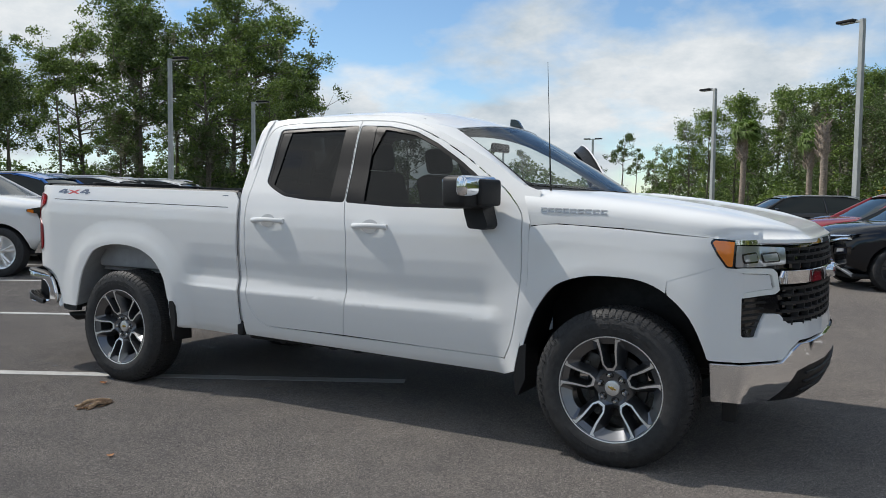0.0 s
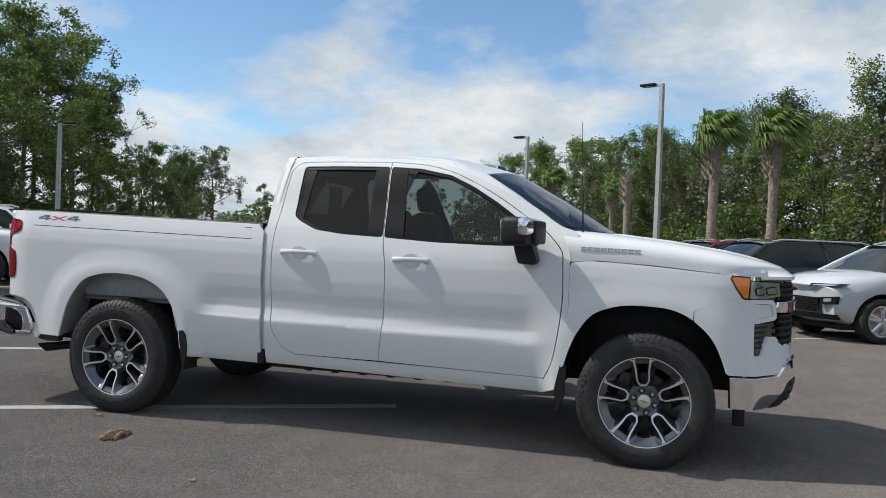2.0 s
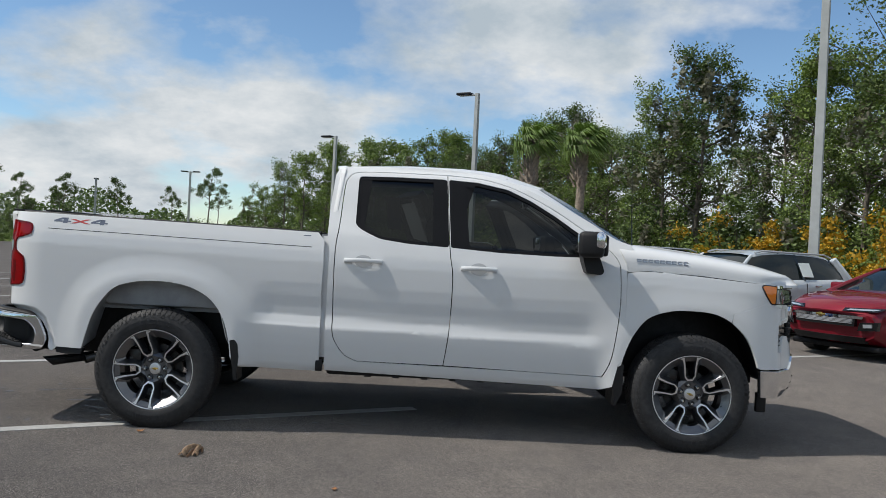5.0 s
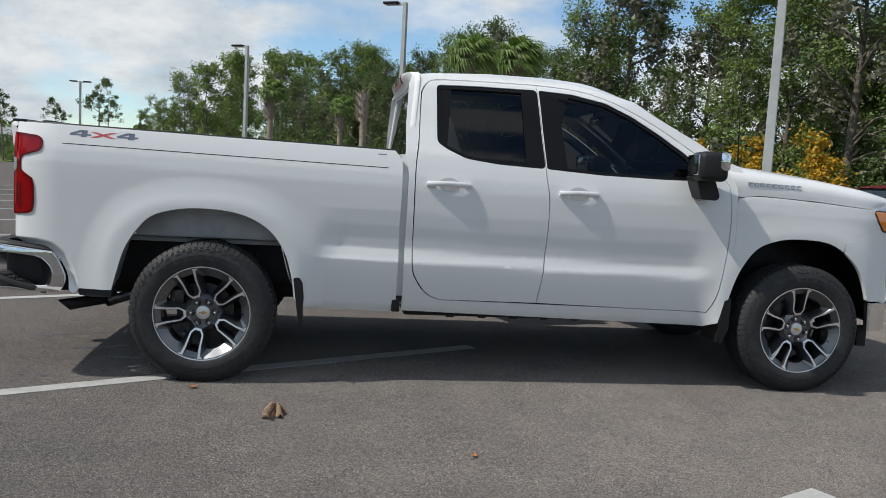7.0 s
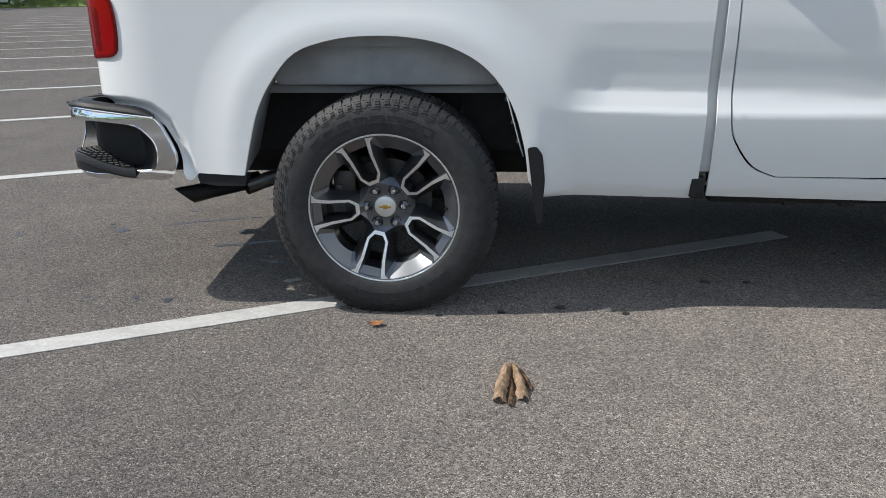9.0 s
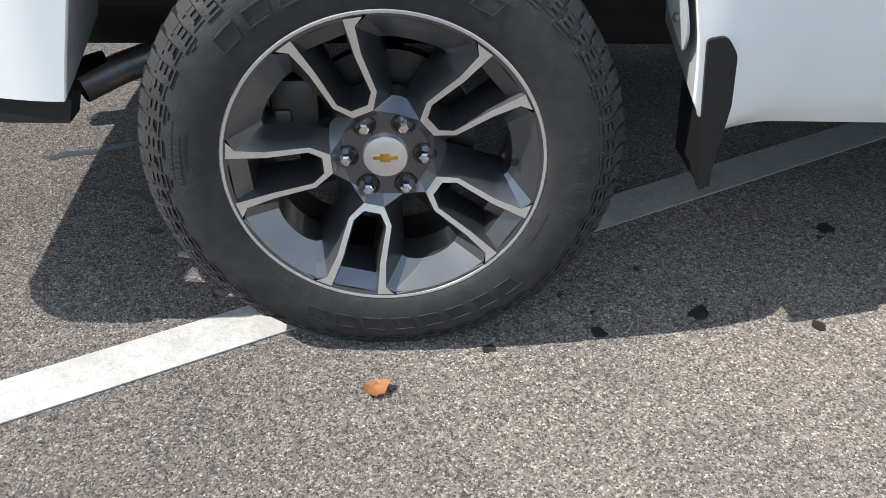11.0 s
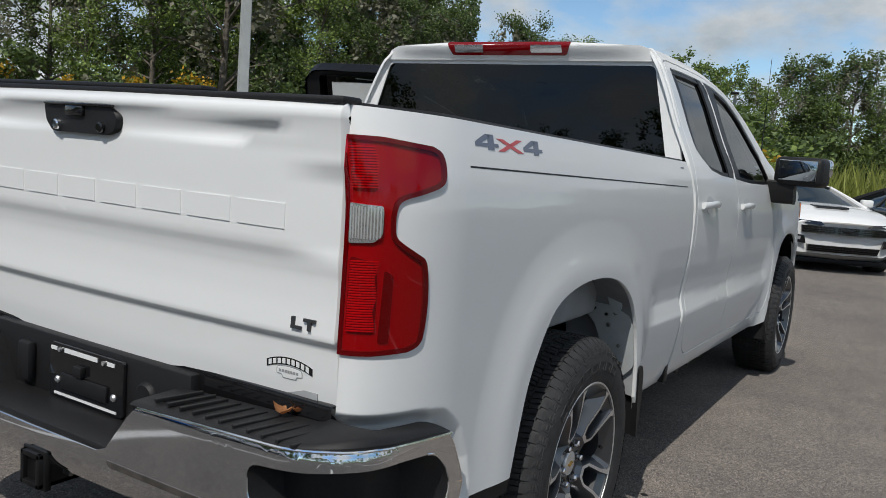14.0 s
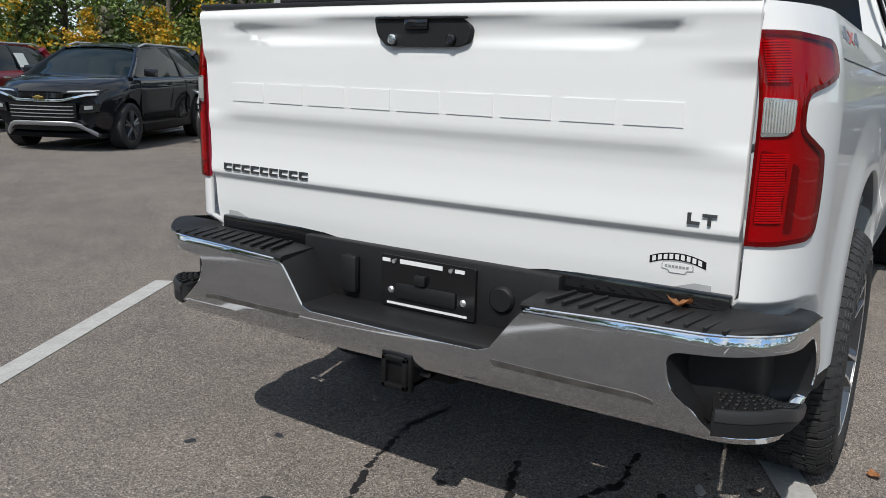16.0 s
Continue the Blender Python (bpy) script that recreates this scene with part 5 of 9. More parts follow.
part("hitch_receiver", bm, DARKMETAL, truck, "black square hitch receiver")
bm = bmesh.new()
tube(bm, [(-1.19, -0.10, 0.495), (-1.19, 0.03, 0.495)], 0.007, 8)
part("hitch_pin", bm, STEEL, truck)
bm = bmesh.new()
tube(bm, [(-0.02, -0.50, 0.50), (-0.30, -0.52, 0.49), (-0.55, -0.60, 0.42), (-0.62, -0.655, 0.40)], 0.032, 14, cap=False)
part("exhaust_pipe", bm, STEEL, truck, "steel exhaust pipe")
bm = bmesh.new()
tip = [(-0.58, -0.60), (-0.65, -0.648), (-0.74, -0.715), (-0.83, -0.785)]
rings = []
for i, (x, y) in enumerate(tip):
    sx, sz = (0.034, 0.032) if i == 0 else (0.042, 0.033)
    zc = (0.425, 0.415, 0.405, 0.396)[i]
    d = Vector((-0.85, -0.52, 0)).normalized()
    nrm = Vector((d.y, -d.x, 0))
    rings.append([bm.verts.new(Vector((x, y, zc)) + nrm * sx * math.cos(a) + Vector((0, 0, sz * math.sin(a))) + d * (0.035 * math.sin(a) if i == 3 else 0)) for a in (2 * math.pi * k / 20 for k in range(20))])
for a, b in zip(rings, rings[1:]):
    for k in range(20):
        bm.faces.new((a[k], a[(k + 1) % 20], b[(k + 1) % 20], b[k]))
bmesh.ops.recalc_face_normals(bm, faces=bm.faces[:])
et = part("exhaust_tip", bm, DARKMETAL, truck, "black oval exhaust tip", 50)
sol = et.modifiers.new("wall", "SOLIDIFY")
sol.thickness = 0.003

# ---- wheel wells, underbody ----
for y in (-0.48, 0.48):
    bm = bmesh.new()
    box(bm, -1.05, 4.35, y - 0.04, y + 0.04, 0.44, 0.58, 0.01)
    part("frame_rail", bm, DARKMETAL, truck)
# floor pan reaches back unseen under the bed to block sun through the cab gap
for nm, q in (("floor_pan", (0.85, 3.2, -0.89, 0.89, 0.50, 0.56, 0.01)), ("engine_block", (3.25, 4.30, -0.62, 0.62, 0.48, 1.10, 0.05)), ("bed_cross_frame", (-0.7, 1.1, -0.50, 0.50, 0.60, 0.78, 0.02))):
    bm = bmesh.new()
    box(bm, *q)
    part(nm, bm, DARKMETAL, truck)
bm = bmesh.new()
tube(bm, [(0.0, -0.78, 0.41), (0.0, 0.78, 0.41)], 0.05, 14)
bmesh.ops.create_uvsphere(bm, u_segments=16, v_segments=10, radius=0.16, matrix=Matrix.Translation((0, 0.0, 0.41)))
part("rear_axle", bm, DARKMETAL, truck, "black axle with round casing")
bm = bmesh.new()
tube(bm, [(3.745, -0.78, 0.41), (3.745, 0.78, 0.41)], 0.04, 12)
part("front_axle", bm, DARKMETAL, truck)
for sg in (-1, 1):
    bm = bmesh.new()
    for y in (0.42, 0.50):
        tube(bm, [(-0.62, sg * y, 0.56), (0.0, sg * y, 0.47), (0.62, sg * y, 0.58)], 0.022, 8)
    tube(bm, [(0.18, sg * 0.60, 0.44), (0.32, sg * 0.56, 0.90)], 0.028, 10)
    part("spring", bm, DARKMETAL, truck)
    # arch lip turned in, dark inner wall, grey bed panel with tabs
    bm = bmesh.new()
    prev = None
    for x, z in arch_r:
        w = bed_side(x, z)[1]
        a = bm.verts.new((x, -sg * (w + 0.012), z))
        b = bm.verts.new((x * 1.05, -sg * (w + 0.30), z + 0.04))
        if prev:
            bm.faces.new((prev[0], a, b, prev[1]))
        prev = (a, b)
    bmesh.ops.recalc_face_normals(bm, faces=bm.faces[:])
    part("arch_liner", bm, LINER, truck, "grey wheel arch liner", 50)
    bm = bmesh.new()
    poly = [(-0.43, 0.857), (0.52, 0.845), (0.50, 1.06), (-0.43, 1.06)]
    prism(bm, poly, lambda a, b, d: (a, sg * (0.775 - d - 0.10 * (b - 0.85)), b), 0.012)
    for tx in (-0.24, -0.04, 0.23):
        prism(bm, [(tx - 0.020, 0.852), (tx - 0.010, 0.832), (tx + 0.010, 0.832), (tx + 0.020, 0.852)], lambda a, b, d: (a, sg * (0.777 - d), b), 0.006)
    part("inner_panel", bm, LINER, truck, "grey inner bed panel with bolt tabs", 30)
    bm = bmesh.new()
    box(bm, -0.62, 0.62, min(sg * 0.60, sg * 0.575), max(sg * 0.60, sg * 0.575), 0.55, 1.06)
    part("well_wall", bm, DARKMETAL, truck)
    bm = bmesh.new()
    lean_x = lambda z: 0.500 - 0.30 * (z - 0.60)
    prism(bm, rounded([(0.770, 0.872), (0.965, 0.868), (0.990, 0.800), (0.992, 0.640), (0.940, 0.585), (0.880, 0.640), (0.862, 0.720), (0.842, 0.790), (0.800, 0.835)], 0.02, 3), lambda a, b, d: (lean_x(b) - 0.012 * math.sin(14 * b) * (a - 0.80) + d, sg * a, b), 0.004)
    house = part("wheelhouse_panel", bm, PRIMER, truck, "pale grey pressed panel inside the wheel arch", 40)
    bm = bmesh.new()
    prism(bm, rounded([(0.880, 0.965), (0.945, 0.960), (0.955, 0.870), (0.938, 0.838), (0.915, 0.850)], 0.012, 3), lambda a, b, d: (lean_x(b) - 0.016 + d, sg * a, b), 0.004)
    part("panel_tongue", bm, PRIMER, house)
    for y, z, r in ((0.800, 0.852, 0.006), (0.845, 0.850, 0.006), (0.890, 0.832, 0.006), (0.925, 0.842, 0.007), (0.898, 0.792, 0.008), (0.935, 0.715, 0.007), (0.940, 0.648, 0.008)):
        bm = bmesh.new()
        lathe(bm, [(0.0, -0.005), (r * 0.6, -0.005), (r, -0.002), (r, 0.002)], 14)
        bm.transform(Matrix.Translation((lean_x(z) - 0.004, sg * y, z)) @ Matrix.Rotation(radians(-90), 4, "Z"))
        part("panel_bolt", bm, GLOSSBLACK if r < 0.007 else STEEL, house)
    bm = bmesh.new()
    prev = None
    for x, z in arch_f:
        w = -fender(x, z)[1]
        a = bm.verts.new((x, sg * (w - 0.012), z))
        b = bm.verts.new((3.745 + (x - 3.745) * 1.05, sg * 0.55, z + 0.03))
        if prev:
            bm.faces.new((prev[0], a, b, prev[1]))
        prev = (a, b)
    bmesh.ops.recalc_face_normals(bm, faces=bm.faces[:])
    part("front_arch_liner", bm, DARKMETAL, truck, "black front wheel liner", 50)
    # mud flaps
    bm = bmesh.new()
    prism(bm, rounded([(0.515, 0.635), (0.548, 0.640), (0.570, 0.61), (0.580, 0.52), (0.570, 0.365), (0.556, 0.355), (0.540, 0.45)], 0.01), lambda a, b, d: (a, sg * (1.008 - d), b), 0.02)
    prism(bm, [(0.535, 0.62), (0.56, 0.62), (0.578, 0.36), (0.560, 0.36)], lambda a, b, d: (a, sg * (1.000 - d), b), 0.15)
    part("mud_flap", bm, BLACK, truck, "black rear mud flap")
    bm = bmesh.new()
    prism(bm, rounded([(3.225, 0.58), (3.265, 0.60), (3.262, 0.40), (3.215, 0.30), (3.195, 0.42)], 0.01), lambda a, b, d: (a, sg * (0.995 - d), b), 0.02)
    prism(bm, [(3.20, 0.52), (3.235, 0.55), (3.225, 0.31), (3.20, 0.31)], lambda a, b, d: (a, sg * (0.985 - d), b), 0.24)
    part("mud_flap", bm, BLACK, truck, "black front mud flap")
    bm = bmesh.new()
    prism(bm, [(-0.700, 0.531), (-0.500, 0.529), (-0.512, 0.488), (-0.62, 0.484), (-0.690, 0.492)], lambda a, b, d: (a, sg * (0.996 - 0.025 * step01(-0.55, -0.70, a) - d), b), 0.05)
    part("lower_valance", bm, BLACK, truck, "black strip under the bed side")
    bm = bmesh.new()
    box(bm, 1.105, 1.155, min(sg * 0.90, sg * 0.942), max(sg * 0.90, sg * 0.942), 0.440, 0.52, 0.008)
    part("bed_corner_clip", bm, BLACK, truck)
    bm = bmesh.new()
    box(bm, 1.125, 1.175, min(sg * 0.80, sg * 0.915), max(sg * 0.80, sg * 0.915), 0.50, 1.37)
    part("bed_gap", bm, GLOSSBLACK, truck, "dark gap between cab and bed")
    for k in range(9):
        bm = bmesh.new()
        x = 1.45 + k * 0.2
        box(bm, x, x + 0.05, min(sg * 0.86, sg * 0.90), max(sg * 0.86, sg * 0.90), 0.408, 0.43 - 0.004 * k + 0.01, 0.004)
        part("sill_clip", bm, BLACK, truck)
bm = bmesh.new()
box(bm, 1.18, 3.22, -0.905, 0.905, 0.415, 0.50, 0.02)
part("sill_box", bm, DARKMETAL, truck, "dark underside of the sills")


# ---- front: surface round the nose; u runs from the middle (0) to the right-hand side ----
NOSE = [(0.0, 4.672, 0.0), (0.30, 4.660, 0.30), (0.55, 4.615, 0.548), (0.72, 4.540, 0.700), (0.84, 4.462, 0.790), (0.94, 4.405, 0.868), (1.03, 4.368, 0.945), (1.09, 4.310, 0.958), (1.70, 3.700, 0.970)]
NX, NY = [(a, b) for a, b, c in NOSE], [(a, c) for a, b, c in NOSE]
NOSE_Z = [(0.36, -0.05), (0.44, 0.0), (0.50, 0.02), (0.60, 0.022), (0.68, 0.014), (0.78, 0.0), (0.95, 0.0), (1.10, 0.0), (1.205, -0.02)]


def nose(u, z):
    a = abs(u)
    x, y = smooth_table(NX, a, 0.05), smooth_table(NY, a, 0.05)
    x += smooth_table(NOSE_Z, z, 0.02) * (1 - step01(0.86, 1.10, a))
    f = step01(1.0, 1.13, a)
    y += (-fender(x, z)[1] - y) * f
    return (x, -y if u > 0 else y, z)


# u grows to -y, so the outline is listed the other way round for an outward face
def front_skin(name, o, mat, label="", parent=None, offset=0.0, edge=0.02, holes=(), us=0.04, vs=0.03):
    return skin(name, [(p[0], p[1]) for p in o], lambda u, z: nose(-u, z), mat, parent or truck, holes=holes, offset=offset, edge=edge, us=us, vs=vs, label=label)


def both(o):
    return [o, [(-p[0], p[1]) for p in o][::-1]]


AMBER = material("amber_lens", (0.75, 0.20, 0.012), rough=0.12, coat=1.0)
LENS = material("headlamp_lens", (0.42, 0.44, 0.46), rough=0.08, metal=0.6, coat=1.0)
DRL = material("white_lamp_strip", (0.78, 0.80, 0.78), rough=0.25, coat=0.6)


def whole(half):
    """An outline symmetric about the middle, listed anticlockwise."""
    o = half + [(-p[0], p[1]) for p in half[::-1] if p[0] > 0]
    return o if sum(o[i - 1][0] * o[i][1] - o[i][0] * o[i - 1][1] for i in range(len(o))) > 0 else o[::-1]


def turned(o):
    return o if sum(o[i - 1][0] * o[i][1] - o[i][0] * o[i - 1][1] for i in range(len(o))) > 0 else o[::-1]


def pair_skin(name, o, mat, label="", parent=None, **kw):
    return [front_skin(name, turned(q), mat, label, parent, **kw) for q in both(o)]


# black carrier behind everything
front_skin("front_carrier", whole([(0.0, 0.46), (0.98, 0.46), (1.04, 0.75), (1.04, 1.06), (0.98, 1.19), (0.0, 1.19)]), GLOSSBLACK, "black backing behind the grille", offset=-0.045)
arch_side = [(5.40 - x, z) for x, z in arch_f if x > 4.02 and z > 0.60]
cover = [(0.0, 0.700), (0.62, 0.690), (0.70, 0.655), (0.765, 0.604), (0.82, 0.600), (1.172, 0.606)] + arch_side[::-1] + [(1.381, 0.916), (1.381, 0.981), (1.24, 1.029), (1.112, 1.0745), (1.02, 1.036), (0.835, 1.026), (0.815, 0.958), (1.012, 0.944), (1.026, 0.912), (1.024, 0.735), (1.012, 0.724), (0.915, 0.720), (0.845, 0.832), (0.765, 0.828), (0.705, 0.778), (0.0, 0.768)]
front_skin("bumper_cover", whole(cover), WHITE, "white front bumper cover", offset=0.001, edge=0.03, us=0.025, vs=0.02)
pair_skin("seam_backing", [(1.385, 0.924), (1.364, 0.924), (1.362, 0.975), (1.23, 1.018), (1.10, 1.062), (1.10, 1.090), (1.25, 1.042), (1.388, 0.992)], WHITE, "", offset=-0.0035, edge=0.004)
chrome_b = [(0.0, 0.565), (0.56, 0.562), (0.665, 0.540), (0.74, 0.460), (0.795, 0.402), (0.85, 0.396), (1.158, 0.410), (1.168, 0.592), (0.82, 0.586), (0.775, 0.588), (0.70, 0.640), (0.63, 0.672), (0.0, 0.686)]
front_skin("front_bumper", whole(chrome_b), CHROME, "chrome front bumper", offset=0.012, edge=0.05, us=0.02, vs=0.015)
front_skin("lower_valance", whole([(0.0, 0.385), (0.66, 0.385), (0.80, 0.392), (0.735, 0.468), (0.66, 0.548), (0.56, 0.572), (0.0, 0.575)]), BLACK, "black lower bumper", offset=0.002, edge=0.05)
for z in (0.43, 0.475, 0.52):
    front_skin("valance_slat", whole([(0.0, z - 0.006), (0.58, z - 0.006), (0.58, z + 0.006), (0.0, z + 0.006)]), BLACK, "", offset=0.016, edge=0.02, us=0.1)
for vent in pair_skin("side_vent", [(0.915, 0.724), (1.012, 0.728), (1.022, 0.740), (1.024, 0.908), (0.76, 0.915), (0.72, 0.79), (0.765, 0.832), (0.845, 0.836)], GLOSSBLACK, "black side air vent", offset=-0.022):
    s = 1 if vent.data.vertices[0].co.y < 0 else -1
    for z in (0.77, 0.80, 0.83, 0.86, 0.89):
        front_skin("vent_slat", turned([(s * (0.90 - (z - 0.77) * 0.5), z - 0.004), (s * 1.016, z - 0.008), (s * 1.016, z), (s * (0.90 - (z - 0.77) * 0.5), z + 0.004)]), BLACK, "", vent, offset=-0.010, edge=0.012, us=0.06)
for o in both([(1.062, 1.196), (1.168, 1.203), (1.186, 1.185), (1.150, 1.120), (1.108, 1.062), (1.072, 1.060)]):
    bezel = front_skin("lamp_bezel", turned(rounded(o, 0.01)), GLOSSBLACK, "black rim of the turn lens", offset=0.004)
    front_skin("amber_marker", turned(inset(turned(rounded(o, 0.012)), 0.009)), AMBER, "amber turn lens", bezel, offset=0.009, us=0.03)
for o in both([(0.735, 1.078), (0.90, 1.066), (1.066, 1.068), (1.060, 1.172), (0.73, 1.160)]):
    hl = front_skin("headlamp", turned(rounded(o, 0.008)), LENS, "clear headlamp", offset=0.002)
    s = 1 if o[0][0] > 0 else -1
    for u0, u1 in ((0.775, 0.895), (0.915, 1.035)):
        ring = rounded([(u0, 1.088), (u1 - 0.012, 1.084), (u1, 1.132), (u0 + 0.010, 1.140)], 0.014)
        front_skin("reflector_rim", turned([(s * u, z) for u, z in ring]), GLOSSBLACK, "", hl, offset=0.006, edge=0.004)
        front_skin("reflector", inset(turned([(s * u, z) for u, z in ring]), 0.008), LENS, "", hl, offset=0.009, edge=0.003)
pair_skin("chrome_brow", [(0.0005, 1.170), (0.60, 1.168), (1.066, 1.176), (1.072, 1.198), (0.60, 1.196), (0.0005, 1.196)], CHROME, "chrome strip over the headlamp", offset=0.014, edge=0.03)
pair_skin("running_light", [(1.098, 1.058), (1.02, 1.038), (0.838, 1.030), (0.822, 1.020), (0.802, 0.965), (0.815, 0.955), (1.018, 0.942), (1.022, 0.918), (0.80, 0.930), (0.772, 0.948), (0.792, 1.036), (0.82, 1.056), (1.02, 1.062)], DRL, "white hooked running light", offset=0.007)
front_skin("grille_bar", whole([(0.0, 0.980), (0.76, 0.980), (0.77, 1.012), (0.755, 1.044), (0.0, 1.044)]), CHROME, "chrome bar across the grille", offset=0.018, edge=0.04)
for z in (0.80, 0.84, 0.88, 0.92, 0.955, 1.085, 1.12, 1.15):
    w = 0.72 if z > 1 else 0.74
    front_skin("grille_slat", whole([(0.0, z - 0.007), (w, z - 0.007), (w, z + 0.007), (0.0, z + 0.007)]), BLACK, "", offset=0.004, edge=0.03, us=0.1)
bm = bmesh.new()
for row, z in enumerate((0.785, 0.82, 0.86, 0.90, 0.938, 1.066, 1.102, 1.135)):
    for k in range(14):
        u = -0.67 + k * 0.103 + (0.05 if row % 2 else 0)
        x, y, _ = nose(-u, z)
        box(bm, x - 0.035, x + 0.003, y - 0.012, y + 0.012, z - 0.017, z + 0.017, 0.004, 1)
part("grille_mesh", bm, BLACK, truck, "black honeycomb grille")["kind"] = "stuff"
bm = bmesh.new()
box(bm, 4.672, 4.706, -0.13, 0.13, 0.992, 1.032, 0.01)
box(bm, 4.672, 4.709, -0.06, 0.06, 0.972, 1.052, 0.01)
part("grille_badge", bm, CHROME, truck, "plain badge shape")
for sg in (-1, 1):
    bm = bmesh.new()
    box(bm, 4.27, 4.34, min(sg * 0.80, sg * 0.84), max(sg * 0.80, sg * 0.84), 0.28, 0.42, 0.006)
    part("air_dam_corner", bm, BLACK, truck)

# ---- mirrors, aerial, badges ----
for sg in (-1, 1):
    m = part("mirror", (lambda b: (box(b, 2.89, 3.06, min(sg * 0.985, sg * 1.275), max(sg * 0.985, sg * 1.275), 1.332, 1.508, 0.035, 3), b)[1])(bmesh.new()), BLACK, truck, "black door mirror with chrome cap", 40)
    bm = bmesh.new()
    box(bm, 3.000, 3.072, min(sg * 0.99, sg * 1.284), max(sg * 0.99, sg * 1.279), 1.392, 1.506, 0.030, 3)
    part("mirror_cap", bm, CHROME, m, "chrome mirror cap", 40)
    bm = bmesh.new()
    box(bm, 2.99, 3.084, min(sg * 0.98, sg * 1.165), max(sg * 0.98, sg * 1.165), 1.345, 1.490, 0.018, 3)
    part("mirror_front_panel", bm, BLACK, m, "black plastic front panel", 40)
    bm = bmesh.new()
    box(bm, 2.875, 2.892, min(sg * 1.025, sg * 1.25), max(sg * 1.025, sg * 1.25), 1.365, 1.488, 0.006, 2)
    mid = Matrix.Translation((2.883, sg * 1.137, 1.426))
    bm.transform(mid @ Matrix.Rotation(radians(-4 * sg), 4, "Z") @ Matrix.Rotation(radians(-1.5), 4, "Y") @ mid.inverted())
    part("mirror_glass", bm, material("mirror_glass", (0.45, 0.48, 0.5), rough=0.02, metal=1.0), m, "mirror glass", 40)
    bm = bmesh.new()
    prism(bm, rounded([(2.92, 1.36), (3.03, 1.36), (3.075, 1.24), (3.055, 1.215), (2.955, 1.222), (2.93, 1.30)], 0.015), lambda a, b, d: (a, sg * (1.10 - d), b), 0.16)
    part("mirror_stalk", bm, BLACK, m, "", 40)
    turn = Matrix.Translation((2.975, sg * 1.13, 0)) @ Matrix.Rotation(radians(13 * sg), 4, "Z") @ Matrix.Translation((-2.975, -sg * 1.13, 0))
    for ob in [m] + [c for c in m.children if not c.name.startswith("mirror_stalk")]:
        ob.data.transform(turn)
bm = bmesh.new()
tube(bm, [(3.32, -0.815, 1.38), (3.32, -0.815, 1.45), (3.305, -0.815, 1.80), (3.29, -0.815, 2.14)], [0.012, 0.006, 0.0022, 0.0014], 8)
part("aerial", bm, GLOSSBLACK, truck, "thin black radio aerial")
bm = bmesh.new()
prism(bm, [(1.785, 1.90), (1.905, 1.90), (1.85, 1.983), (1.828, 1.996), (1.79, 1.998)], lambda a, b, d: (a + 0.70, 0.44 + d, b - 0.030), 0.03)
part("shark_fin", bm, GLOSSBLACK, truck, "black shark fin aerial")


def side_word(x0, z0, k_n, step, h, drop, mat):
    for k in range(k_n):
        x = x0 + step * k
        z = z0 + drop * k
        for za, zb, xa, xb in ((0, h * 0.26, 0, step * 0.8), (h * 0.74, h, 0, step * 0.8), (h * 0.2, h * 0.8, 0, step * 0.22)):
            o = [(x + xa, z + za), (x + xb, z + za), (x + xb, z + zb), (x + xa, z + zb)]
            for flip in (False, True):
                skin("badge_bar", o, hood_side, mat, truck, us=0.05, vs=0.02, offset=0.004, edge=0.006, mirror=flip)


def hood_side(x, z):
    # nearest point of the hood's flank at this x and z
    lo, hi = 0.5, 1.0
    s = (x - 3.27) / 1.005
    for _ in range(24):
        mid = (lo + hi) / 2
        if hood_place(s, -mid)[2] > z:
            lo = mid
        else:
            hi = mid
    p = hood_place(s, -hi)
    return (x, p[1], z)


BADGE_PALE = material("badge_silver", (0.42, 0.43, 0.44), rough=0.3, metal=0.8)
side_word(3.326, 1.318, 9, 0.0415, 0.022, -0.0010, BADGE_PALE)

# "4X4" on both bed sides
DECAL_GREY = material("decal_grey", (0.13, 0.155, 0.21), rough=0.35)
DECAL_RED = material("decal_red", (0.55, 0.08, 0.08), rough=0.35)
ZD = 1.360


def decal(o, mat):
    for flip in (False, True):
        o = [(p[0], 1.428 - (1.428 - p[1]) * 0.66) for p in o] if not flip else o
        q = o
        if flip:
            cx = -0.57
            q = [(2 * cx - p[0], p[1]) for p in o][::-1]
        if sum(q[i - 1][0] * q[i][1] - q[i][0] * q[i - 1][1] for i in range(len(q))) < 0:
            q = q[::-1]
        skin("decal", q, bed_side, mat, truck, us=0.05, vs=0.03, offset=0.0012, edge=0.0006, mirror=flip)


for x0 in (-0.755, -0.500):
    z0 = ZD + 0.014 - 0.022 * (x0 + 0.75)
    decal([(x0, z0 + 0.009), (x0 + 0.116, z0 + 0.009), (x0 + 0.116, z0 + 0.022), (x0 + 0.030, z0 + 0.022), (x0 + 0.076, z0 + 0.042), (x0 + 0.076, z0 + 0.054), (x0 + 0.054, z0 + 0.054), (x0, z0 + 0.024)], DECAL_GREY)
    decal([(x0 + 0.060, z0 - 0.002), (x0 + 0.092, z0 - 0.002), (x0 + 0.097, z0 + 0.054), (x0 + 0.066, z0 + 0.054)], DECAL_GREY)
xm, zm = -0.572, ZD + 0.034
decal([(xm - 0.072, zm - 0.024), (xm - 0.038, zm - 0.024), (xm + 0.072, zm + 0.024), (xm + 0.038, zm + 0.024)], DECAL_RED)
decal([(xm + 0.072, zm - 0.026), (xm + 0.038, zm - 0.026), (xm - 0.072, zm + 0.022), (xm - 0.038, zm + 0.022)], DECAL_RED)
